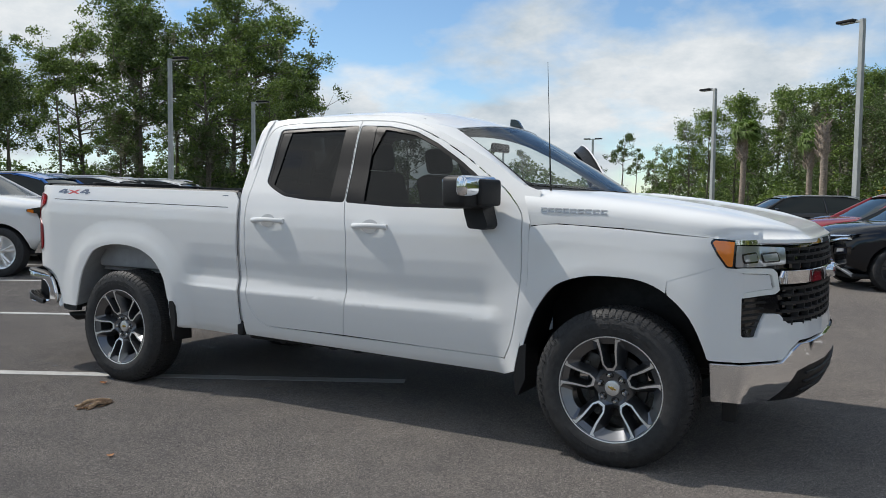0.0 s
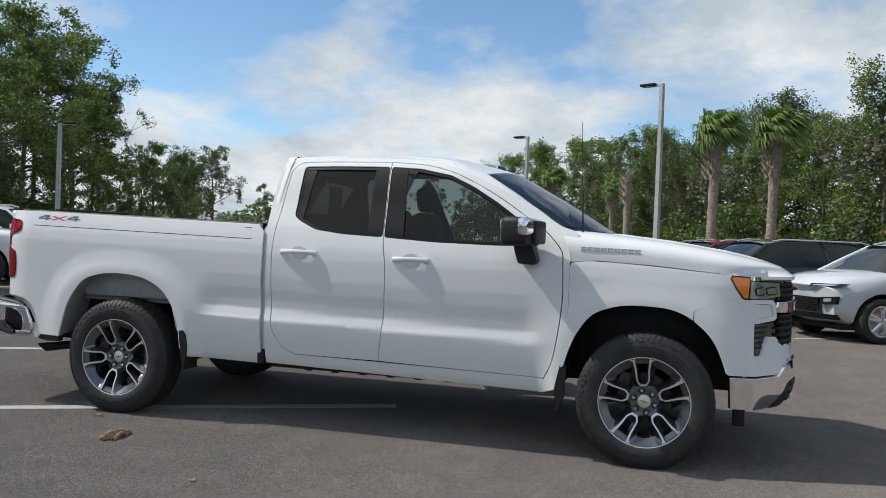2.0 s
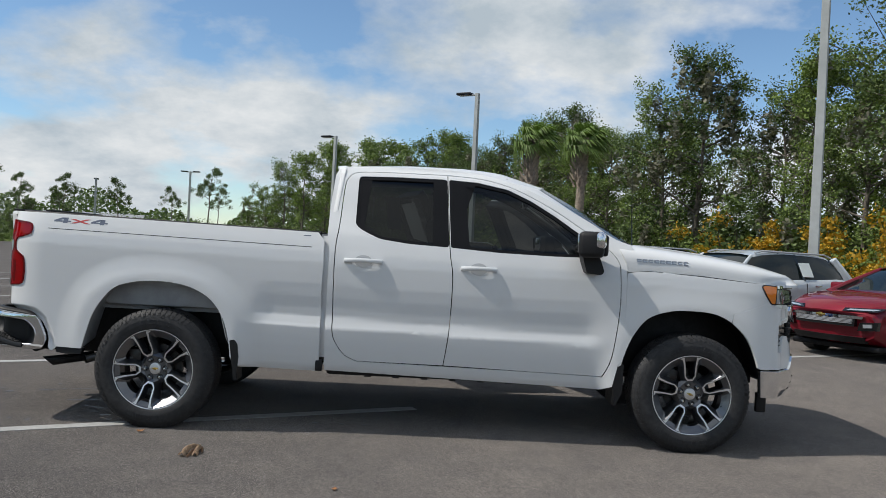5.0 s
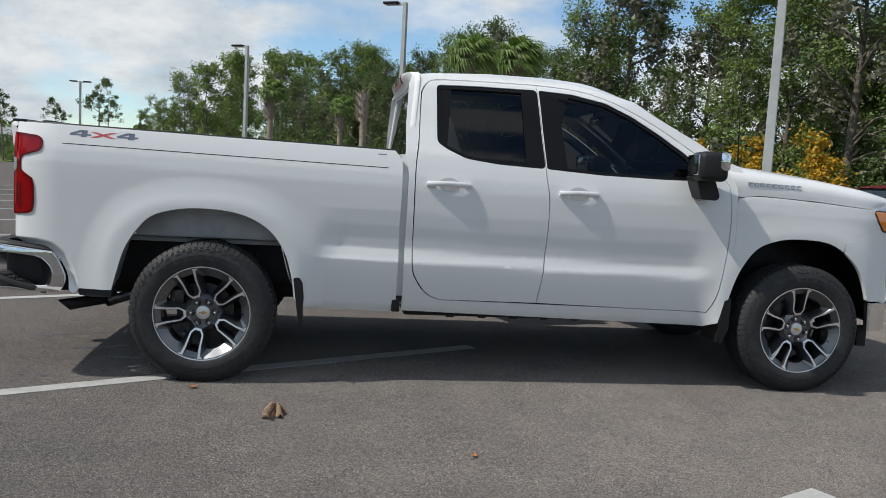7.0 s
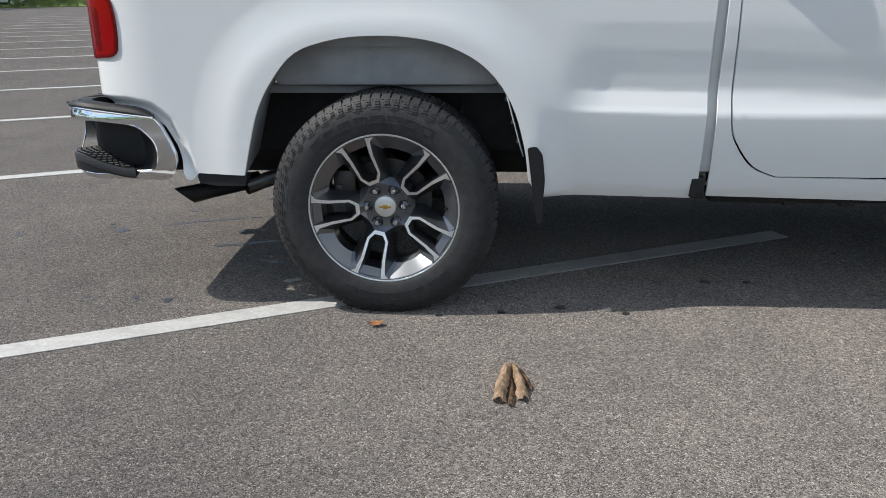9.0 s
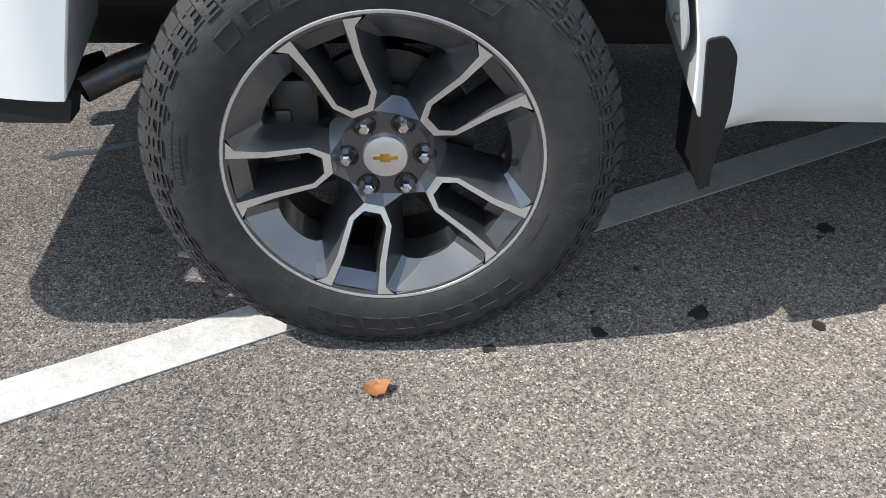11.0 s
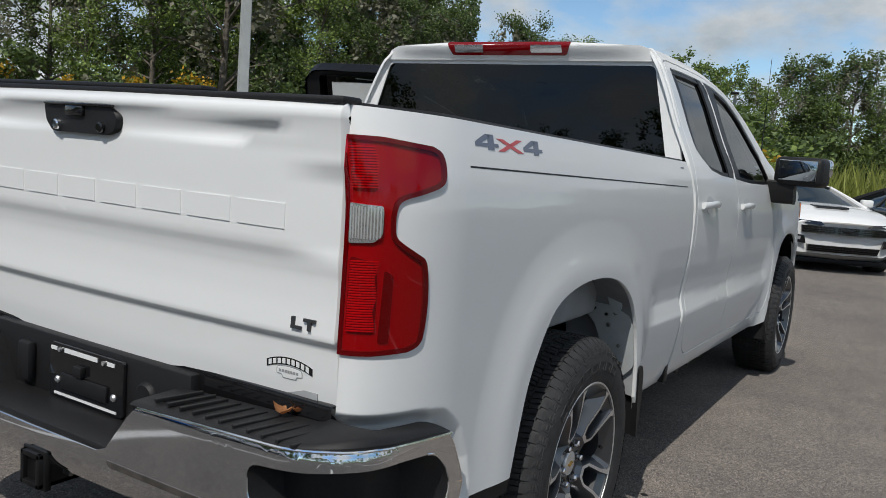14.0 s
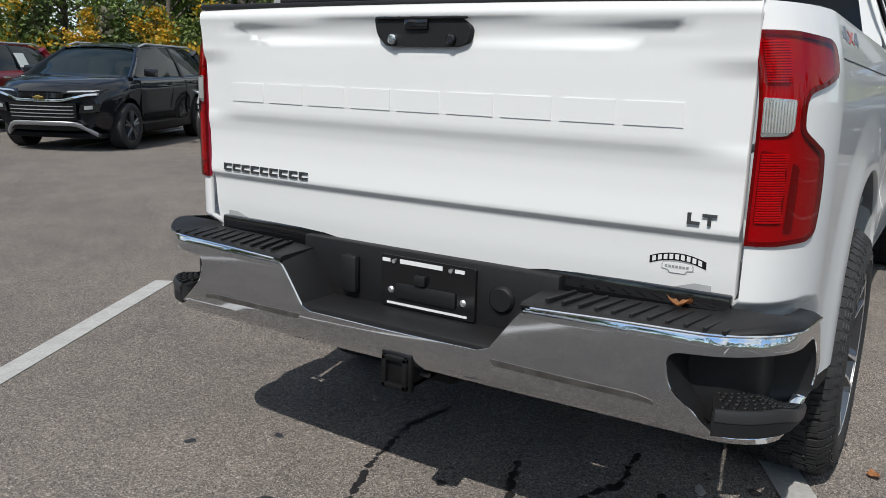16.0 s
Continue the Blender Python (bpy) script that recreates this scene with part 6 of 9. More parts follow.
for x0, x1, z0 in ((0.985, 1.035, 1.362),):
    decal([(x0, z0), (x1, z0), (x1, z0 + 0.008), (x0, z0 + 0.008)], DECAL_GREY)

# ---- cab interior ----
SEATMAT = material("seat_cloth", (0.030, 0.030, 0.032), rough=0.85, grain=(40, 0.7, 1.3))
for y in (-0.42, 0.42):
    bm = bmesh.new()
    box(bm, 2.05, 2.60, y - 0.26, y + 0.26, 0.78, 0.98, 0.06, 3)
    part("seat_cushion", bm, SEATMAT, truck, "dark cloth front seat")
    bm = bmesh.new()
    box(bm, -0.09, 0.07, -0.25, 0.25, 0.0, 0.66, 0.06, 3)
    bm.transform(pose(2.06, y, 0.92, 0, -14, 0))
    part("seat_back", bm, SEATMAT, truck)
    bm = bmesh.new()
    box(bm, -0.05, 0.06, -0.14, 0.14, 0.0, 0.19, 0.04, 3)
    bm.transform(pose(1.91, y, 1.57, 0, -8, 0))
    part("headrest", bm, SEATMAT, truck)
bm = bmesh.new()
box(bm, 1.28, 1.72, -0.75, 0.75, 0.78, 0.95, 0.06, 3)
box(bm, 1.24, 1.36, -0.72, 0.72, 0.90, 1.50, 0.05, 3)
part("rear_bench", bm, SEATMAT, truck, "dark cloth rear bench")
bm = bmesh.new()
box(bm, 2.88, 3.25, -0.82, 0.82, 0.95, 1.33, 0.08, 3)
part("dashboard", bm, BLACK, truck, "dark dashboard")
bm = bmesh.new()
lathe(bm, [(0.17, -0.012), (0.185, 0.0), (0.17, 0.012), (0.158, 0.0)], 32, closed=True)
bm.transform(pose(2.78, 0.42, 1.16, 0, 0, 90) @ pose(0, 0, 0, 25, 0, 0))
part("steering_wheel", bm, BLACK, truck)
bm = bmesh.new()
box(bm, 1.19, 3.2, -0.87, 0.87, 0.56, 0.60)
part("cab_floor", bm, DARKMETAL, truck, "dark cab floor")
bm = bmesh.new()
box(bm, 1.30, 2.42, -0.66, 0.66, 1.868, 1.880, 0.004)
part("headliner", bm, LINER, truck, "grey headliner")
bm = bmesh.new()
box(bm, 2.60, 2.64, -0.12, 0.12, 1.70, 1.76, 0.015)
part("rear_view_mirror", bm, GLOSSBLACK, truck)
# paper price sheet inside a rear side window
bm = bmesh.new()
prism(bm, [(1.565, 1.47), (1.665, 1.46), (1.635, 1.69), (1.535, 1.70)], lambda a, b, d: (a, -half_width(a, b) + 0.045 + d, b), 0.001)
part("window_sheet", bm, DRL, truck, "white paper sheet inside the window")
skin("window_sheet", [(1.42, 1.46), (1.80, 1.42), (1.80, 1.80), (1.42, 1.79)], side, DRL, rd, us=0.1, vs=0.1, offset=-0.086, edge=0.001, mirror=True, move=SWING_REAR, label="white paper sheet in the open door's window")
# inner trim of the two open doors
for door, sw, outl, dl in ((fd2, SWING, front_door_outline, DLO_FRONT), (doors[2][0], SWING_REAR, rear_door_outline, DLO_REAR)):
    skin("door_trim", inset(outl, 0.012), side, BLACK, door, holes=[inset(dl, 0.004)], offset=-0.075, edge=0.004, mirror=True, move=sw, label="black inner door trim")
bm = bmesh.new()
prism(bm, [(1.50, 1.41), (1.80, 1.40), (1.79, 1.72), (1.49, 1.72)], lambda a, b, d: (a, -half_width(a, b) + 0.035 + d, b), 0.001)
bm.transform(SWING_REAR)
bm.transform(Matrix.Diagonal((1, -1, 1, 1)))
bmesh.ops.reverse_faces(bm, faces=bm.faces[:])
part("price_sheet", bm, DRL, doors[2][0], "white price sheet inside the open door's window")


# ---- wheels: built once facing -y, centre at the origin, rim edge at y = -0.132 ----
TYRE = [(0.262, -0.100), (0.270, -0.124), (0.279, -0.133), (0.292, -0.138), (0.318, -0.143), (0.345, -0.1425), (0.368, -0.137), (0.388, -0.127), (0.402, -0.113), (0.408, -0.098), (0.410, -0.05), (0.411, 0.0), (0.410, 0.05), (0.408, 0.098), (0.402, 0.113), (0.388, 0.127), (0.345, 0.1425), (0.292, 0.138), (0.262, 0.100)]


def wall_y(r):
    """How far out the tyre's side stands at a radius."""
    return lerp_table(TYRE[:10], r)


def build_wheel():
    w = thing("wheel", "", "")
    bm = bmesh.new()
    lathe(bm, TYRE, 96)
    part("tyre", bm, RUBBER, w, "black all-terrain tyre with deep tread", 40)
    # tread: five staggered rows of interlocking blocks, each cut by a sipe
    rng = random.Random(5)
    verts, faces = [], []

    def block(a0, a1, y0, y1, r0, r1, skew=0.0, taper=0.94):
        base = len(verts)
        am, ym = (a0 + a1) / 2, (y0 + y1) / 2
        for r, k in ((r0, 1.0), (r1, taper)):
            for a, y in ((a0, y0), (a1, y0), (a1, y1), (a0, y1)):
                aa = am + (a - am) * k + skew * (y - ym)
                yy = ym + (y - ym) * k
                verts.append((r * math.cos(aa), yy, r * math.sin(aa)))
        faces.extend([[base + i for i in f] for f in ((4, 5, 6, 7), (0, 1, 5, 4), (1, 2, 6, 5), (2, 3, 7, 6), (3, 0, 4, 7))])

    pitch = 72
    st = 2 * math.pi / pitch
    for i in range(pitch):
        a = st * i
        for y0, y1, skew, shift in ((-0.100, -0.066, 0.3, 0.0), (-0.061, -0.022, -0.5, 0.5), (-0.018, 0.020, 0.6, 0.15), (0.024, 0.062, -0.4, 0.6), (0.067, 0.100, 0.3, 0.3)):
            c = a + (shift + rng.uniform(-0.16, 0.16)) * st
            long = st * rng.uniform(0.74, 0.88)
            cut = long * rng.uniform(0.42, 0.56)
            dy = rng.uniform(-0.003, 0.003)
            block(c, c + cut - 0.004, y0 + dy, y1 + dy, 0.404, 0.4165, skew)
            block(c + cut + 0.003, c + long, y0 - dy, y1 - dy, 0.404, 0.4165, skew)
        # shoulder lugs rolling over on to the side
        for s in (-1, 1):
            base = len(verts)
            c = a + 0.1 * st
            for q, (r, y) in enumerate(((0.4150, 0.099), (0.4065, 0.1115), (0.3975, 0.1205))):
                for aa in (c, c + st * 0.78):
                    verts.append((r * math.cos(aa), s * y, r * math.sin(aa)))
            for r, y in ((0.404, 0.095), (0.398, 0.108), (0.390, 0.116)):
                for aa in (c, c + st * 0.78):
                    verts.append((r * math.cos(aa), s * y, r * math.sin(aa)))
            q = [(0, 1, 3, 2), (2, 3, 5, 4), (0, 2, 8, 6), (2, 4, 10, 8), (1, 7, 9, 3), (3, 9, 11, 5), (0, 6, 7, 1), (4, 5, 11, 10)]
            faces.extend([[base + k for k in f] for f in q])
    me = bpy.data.meshes.new("tread")
    me.from_pydata(verts, [], faces)
    bt = bmesh.new()
    bt.from_mesh(me)
    bmesh.ops.recalc_face_normals(bt, faces=bt.faces[:])
    bt.to_mesh(me)
    bt.free()
    me.materials.append(RUBBER)
    tread = new("tread", me)
    tread.parent = w
    # raised marks on the side: combed shoulder blocks, a stepped line inside them, outlined blank letters
    bm = bmesh.new()

    def raised(pts, h):
        """A low pad on the tyre's side over (angle, radius) corners."""
        up = [bm.verts.new((r * math.cos(a), wall_y(r) - h, r * math.sin(a))) for a, r in pts]
        dn = [bm.verts.new((r * math.cos(a), wall_y(r) + 0.004, r * math.sin(a))) for a, r in pts]
        bm.faces.new(up)
        k = len(pts)
        for i in range(k):
            bm.faces.new((up[i], dn[i], dn[(i + 1) % k], up[(i + 1) % k]))

    def bar(a0, a1, r0, r1, h=0.0016):
        n = max(1, int((a1 - a0) / 0.06))
        for i in range(n):
            b0, b1 = a0 + (a1 - a0) * i / n, a0 + (a1 - a0) * (i + 1) / n
            raised([(b0, r0), (b1, r0), (b1, r1), (b0, r1)], h)

    n_lug = 36
    sl = 2 * math.pi / n_lug
    for k in range(n_lug):
        a = sl * k
        # two combs of short bars side by side, one longer
        for a0, wide, rlow in ((a + 0.008, 0.056, 0.374), (a + 0.094, 0.050, 0.380)):
            bar(a0 + wide - 0.014, a0 + wide, rlow, 0.399, 0.0042)
            r = 0.3965
            while r > rlow:
                bar(a0, a0 + wide - 0.014, r - 0.0052, r, 0.0042)
                r -= 0.0085
        # stepped line
        bar(a + 0.004, a + 0.084, 0.3672, 0.3700, 0.0022)
        bar(a + 0.090, a + 0.166, 0.3735, 0.3760, 0.0022)
        bar(a + 0.081, a + 0.092, 0.3672, 0.3755, 0.0022)
        if k % 2 == 0:
            bar(a + 0.030, a + 0.066, 0.3605, 0.3630, 0.0016)

    def blank_letter(a0, wide, r0, r1, lean):
        """The outline of a letter-sized block."""
        e = 0.0085
        t = 0.0028
        raised([(a0, r0), (a0 + e, r0), (a0 + e + lean, r1), (a0 + lean, r1)], 0.0022)
        raised([(a0 + wide - e, r0), (a0 + wide, r0), (a0 + wide + lean, r1), (a0 + wide - e + lean, r1)], 0.0022)
        raised([(a0, r0), (a0 + wide, r0), (a0 + wide, r0 + t), (a0, r0 + t)], 0.0022)
        raised([(a0 + lean, r1 - t), (a0 + wide + lean, r1 - t), (a0 + wide + lean, r1), (a0 + lean, r1)], 0.0022)

    for mid, span, count in ((radians(100), radians(84), 8), (radians(-80), radians(76), 8)):
        for k in range(count):
            blank_letter(mid - span / 2 + span * k / count, span / count * 0.72, 0.318, 0.348, -0.022 if mid > 0 else 0.022)
    for r0, h, start, count, step in ((0.3385, 0.010, 168, 9, 0.030), (0.3520, 0.006, 164, 12, 0.026), (0.330, 0.005, 166, 8, 0.026), (0.330, 0.014, -22, 11, 0.048), (0.296, 0.004, 225, 10, 0.020), (0.296, 0.004, 330, 12, 0.020)):
        for k in range(count):
            bar(radians(start) + k * step, radians(start) + k * step + step * 0.62, r0, r0 + h, 0.0010)
    bmesh.ops.recalc_face_normals(bm, faces=bm.faces[:])
    part("sidewall_relief", bm, RUBBER, w, "raised combs, blank letters and marks on the sidewall", None)["kind"] = "stuff"

    # rim: bright ring, barrel, five paired spokes with bright edges and dished grey webs
    FACE = -0.132
    bm = bmesh.new()
    lathe(bm, [(0.280, FACE + 0.008), (0.2785, FACE + 0.001), (0.276, FACE - 0.001), (0.2715, FACE), (0.2708, FACE + 0.003)], 90)
    part("rim_lip", bm, MACHINED, w, "bright machined rim edge", 30)
    bm = bmesh.new()
    lathe(bm, [(0.2712, FACE + 0.001), (0.2645, FACE + 0.003), (0.2640, FACE + 0.012)], 90)
    part("rim_flange", bm, GREYALLOY, w, "", 30)
    bm = bmesh.new()
    lathe(bm, [(0.2655, FACE + 0.010), (0.257, -0.094), (0.248, -0.060), (0.240, 0.02), (0.244, 0.10), (0.262, 0.11)], 72)
    part("barrel", bm, DARKMETAL, w, "dark wheel barrel", 40)
    bm_m, bm_g = bmesh.new(), bmesh.new()

    def polar(fi, r, t, y):
        c, s = math.cos(fi), math.sin(fi)
        return (r * c - t * s, y, r * s + t * c)

    def dish(r):
        return FACE + 0.036 * max(0.0, (0.262 - r) / 0.17) ** 1.25

    inner = [(0.108, 0.0), (0.108, 0.015), (0.129, 0.0305), (0.200, 0.0345), (0.2640, 0.0440)]
    outer = [(0.094, 0.0), (0.094, 0.0185), (0.126, 0.0395), (0.200, 0.0455), (0.2465, 0.0560)]
    first = math.pi / 2 + radians(22.4)
    fifth = 2 * math.pi / 5
    for k in range(5):
        fi = first + fifth * k
        for sg in (1, -1):
            A = [bm_m.verts.new(polar(fi, r, t * sg, dish(r))) for r, t in inner]
            B = [bm_m.verts.new(polar(fi, r, t * sg, dish(r))) for r, t in outer]
            for i in range(4):
                bm_m.faces.new((A[i], A[i + 1], B[i + 1], B[i]))
            # the foot spreads along the bright ring
            C = bm_m.verts.new(polar(fi, 0.2585, 0.0760 * sg, dish(0.26) - 0.0005))
            bm_m.faces.new((A[4], bm_m.verts.new(polar(fi, 0.2560, 0.0790 * sg, dish(0.262))), C, B[4]))
            # walls of the slot inside the pair
            a2 = [bm_g.verts.new(polar(fi, r, t * sg, dish(r) + 0.0005)) for r, t in inner]
            a3 = [bm_g.verts.new(polar(fi, r + (0.006 if i < 2 else 0.0), t * sg * 0.86, dish(r) + 0.016)) for i, (r, t) in enumerate(inner)]
            a4 = [bm_g.verts.new(polar(fi, r + (0.012 if i < 2 else 0.0), t * sg * 0.66, -0.030)) for i, (r, t) in enumerate(inner)]
            for i in range(4):
                bm_g.faces.new((a2[i], a2[i + 1], a3[i + 1], a3[i]))
                bm_g.faces.new((a3[i], a3[i + 1], a4[i + 1], a4[i]))
        # step at the slot's outer end
        o = [bm_g.verts.new(polar(fi, r, t, y)) for r, y in ((0.262, FACE + 0.006), (0.240, FACE + 0.022), (0.234, FACE + 0.026), (0.232, -0.03)) for t in (-0.040, 0.040)]
        for i in range(3):
            bm_g.faces.new((o[2 * i], o[2 * i + 1], o[2 * i + 3], o[2 * i + 2]))
        # dished web to the next pair, with a window in its middle
        g = fi + fifth / 2
        left = [polar(fi, r, t, dish(r) + 0.0005) for r, t in outer[1:]] + [polar(fi, 0.2585, 0.0760, dish(0.26) + 0.0005)]
        right = [polar(fi + fifth, r, -t, dish(r) + 0.0005) for r, t in outer[1:]] + [polar(fi + fifth, 0.2585, -0.0760, dish(0.26) + 0.0005)]
        rim = [polar(g + radians(q), 0.2655, 0, FACE + 0.002) for q in (-13, -6, 0, 6, 13)]
        hub = [polar(g, 0.083, 0, -0.080)]
        ring = left + rim + right[::-1] + hub
        win = [(0.106, -0.013, -0.062), (0.138, -0.027, -0.062), (0.180, -0.046, -0.068), (0.208, -0.056, -0.080), (0.214, -0.048, -0.086), (0.219, -0.032, -0.092), (0.221, -0.016, -0.095), (0.222, 0.0, -0.096)]
        win = win + [(r, -t, y) for r, t, y in win[-2::-1]] + [(0.110, 0.0, -0.066)]
        ra = [bm_g.verts.new(p) for p in ring]
        rb = [bm_g.verts.new(polar(g, r, t, y)) for r, t, y in win]
        rc = [bm_g.verts.new(polar(g, r * 1.01, t * 0.9, -0.02)) for r, t, y in win]
        n = len(ring)
        for i in range(n):
            j = (i + 1) % n
            bm_g.faces.new((ra[i], ra[j], rb[j], rb[i]))
            bm_g.faces.new((rb[i], rb[j], rc[j], rc[i]))
        # slope from the pair's foot to the hub
        f = [bm_g.verts.new(p) for p in (polar(fi, 0.094, 0.0185, dish(0.094) + 0.0005), polar(fi, 0.094, -0.0185, dish(0.094) + 0.0005), polar(fi - 0.16, 0.078, 0, -0.079), polar(fi + 0.16, 0.078, 0, -0.079))]
        bm_g.faces.new(f)
        for sg in (1, -1):
            f = [bm_g.verts.new(p) for p in (polar(fi, 0.094, 0.0185 * sg, dish(0.094) + 0.0005), polar(fi + 0.16 * sg, 0.078, 0, -0.079), polar(fi + sg * fifth / 2, 0.083, 0, -0.080))]
            bm_g.faces.new(f)
    bmesh.ops.recalc_face_normals(bm_m, faces=bm_m.faces[:])
    for fc in bm_m.faces:
        if fc.normal.y > 0:
            fc.normal_flip()
    bmesh.ops.recalc_face_normals(bm_g, faces=bm_g.faces[:])
    part("spoke_face", bm_m, MACHINED, w, "bright machined spoke edges", 30)
    part("spoke_body", bm_g, GREYALLOY, w, "dark grey painted spokes", 22)
    bm = bmesh.new()
    lathe(bm, [(0.0, -0.076), (0.045, -0.076), (0.060, -0.0765), (0.082, -0.0795), (0.090, -0.066), (0.092, 0.03)], 60)
    part("hub", bm, GREYALLOY, w, "", 40)
    for k in range(6):
        a = radians(2) + 2 * math.pi * k / 6
        at = Matrix.Translation((0.0685 * math.cos(a), 0, 0.0685 * math.sin(a)))
        bm = bmesh.new()
        lathe(bm, [(0.0215, -0.0790), (0.0200, -0.0812), (0.0165, -0.0800), (0.0150, -0.0775), (0.0, -0.0770)], 24)
        bm.transform(at)
        part("lug_pocket", bm, GLOSSBLACK, w)
        bm = bmesh.new()
        lathe(bm, [(0.0, -0.100), (0.0075, -0.099), (0.0105, -0.0955), (0.0112, -0.077)], 6)
        bm.transform(at)
        part("lug_nut", bm, CHROME, w, "", 25)
    bm = bmesh.new()
    lathe(bm, [(0.0, -0.0880), (0.030, -0.0875), (0.0385, -0.0855), (0.0405, -0.082), (0.0410, -0.075)], 48)
    part("centre_cap", bm, MACHINED, w, "silver centre cap", 40)
    bm = bmesh.new()
    box(bm, -0.022, 0.022, -0.0890, -0.0865, -0.0042, 0.0042, 0.001)
    box(bm, -0.009, 0.009, -0.0892, -0.0865, -0.0085, 0.0085, 0.001)
    part("badge", bm, GOLD, w, "small gold badge shape")
    bm = bmesh.new()
    lathe(bm, [(0.0, 0.0), (0.165, 0.0), (0.165, 0.028), (0.0, 0.028)], 48)
    part("brake_disc", bm, DISC, w, "steel brake disc", 40)
    bm = bmesh.new()
    box(bm, -0.20, -0.11, -0.05, 0.07, 0.03, 0.13, 0.02)
    box(bm, -0.19, -0.16, -0.056, -0.045, 0.045, 0.075, 0.006)
    part("brake_caliper", bm, DISC, w, "grey brake caliper")
    bm = bmesh.new()
    tube(bm, [(0.234, -0.088, -0.002), (0.224, -0.108, -0.002)], 0.006, 10)
    part("valve", bm, GLOSSBLACK, w)
    return w


GOLD = material("gold_badge", (0.75, 0.52, 0.16), rough=0.25, metal=1.0)
DISC = material("brake_steel", (0.075, 0.073, 0.07), rough=0.45, metal=0.8, grain=(8, 0.6, 1.2))
wheel_a = build_wheel()
wheel_a.parent = truck
wheel_a["label"] = "grey and silver alloy wheel on an all-terrain tyre"
WHEEL_Y = 0.885
wheel_a.matrix_local = pose(0, -WHEEL_Y, 0.408)
for x, y, turn, spin in ((3.745, -WHEEL_Y, 0, 18), (0, WHEEL_Y, 180, 12), (3.745, WHEEL_Y, 180, 50)):
    copy_thing(wheel_a, pose(x, y, 0.408) @ pose(0, 0, 0, 0, 0, turn) @ pose(0, 0, 0, 0, spin, 0))


# ---- trees and shrubs ----
def leaves_mesh(name, centres, sizes, mats, index, seed, narrow=0.5, droop=0.0):
    """One small four-cornered leaf spray at every centre, turned at random."""
    rg = np.random.default_rng(seed)
    n = len(centres)
    a = rg.normal(size=(n, 3))
    a[:, 2] = a[:, 2] * 0.7 - droop
    a /= np.linalg.norm(a, axis=1)[:, None]
    b = np.cross(a, rg.normal(size=(n, 3)))
    b /= np.linalg.norm(b, axis=1)[:, None]
    s = sizes[:, None]
    c = np.asarray(centres)
    co = np.stack([c + a * s, c + b * s * narrow + a * s * 0.15, c - a * s * 0.8, c - b * s * narrow + a * s * 0.15], axis=1).reshape(-1, 3)
    me = bpy.data.meshes.new(name)
    me.vertices.add(4 * n)
    me.vertices.foreach_set("co", co.ravel())
    me.loops.add(4 * n)
    me.loops.foreach_set("vertex_index", np.arange(4 * n, dtype=np.int32))
    me.polygons.add(n)
    me.polygons.foreach_set("loop_start", np.arange(0, 4 * n, 4, dtype=np.int32))
    me.polygons.foreach_set("material_index", np.asarray(index, dtype=np.int32))
    me.update(calc_edges=True)
    for m in mats:
        me.materials.append(m)
    return me


def wood_mesh(name, limbs, mat):
    bm = bmesh.new()
    for pts, radii in limbs:
        tube(bm, pts, radii, 7 if radii[0] > 0.1 else 5, cap=False)
    me = bpy.data.meshes.new(name)
    bm.normal_update()
    bm.to_mesh(me)
    bm.free()
    me.materials.append(mat)
    me.shade_smooth()
    return me


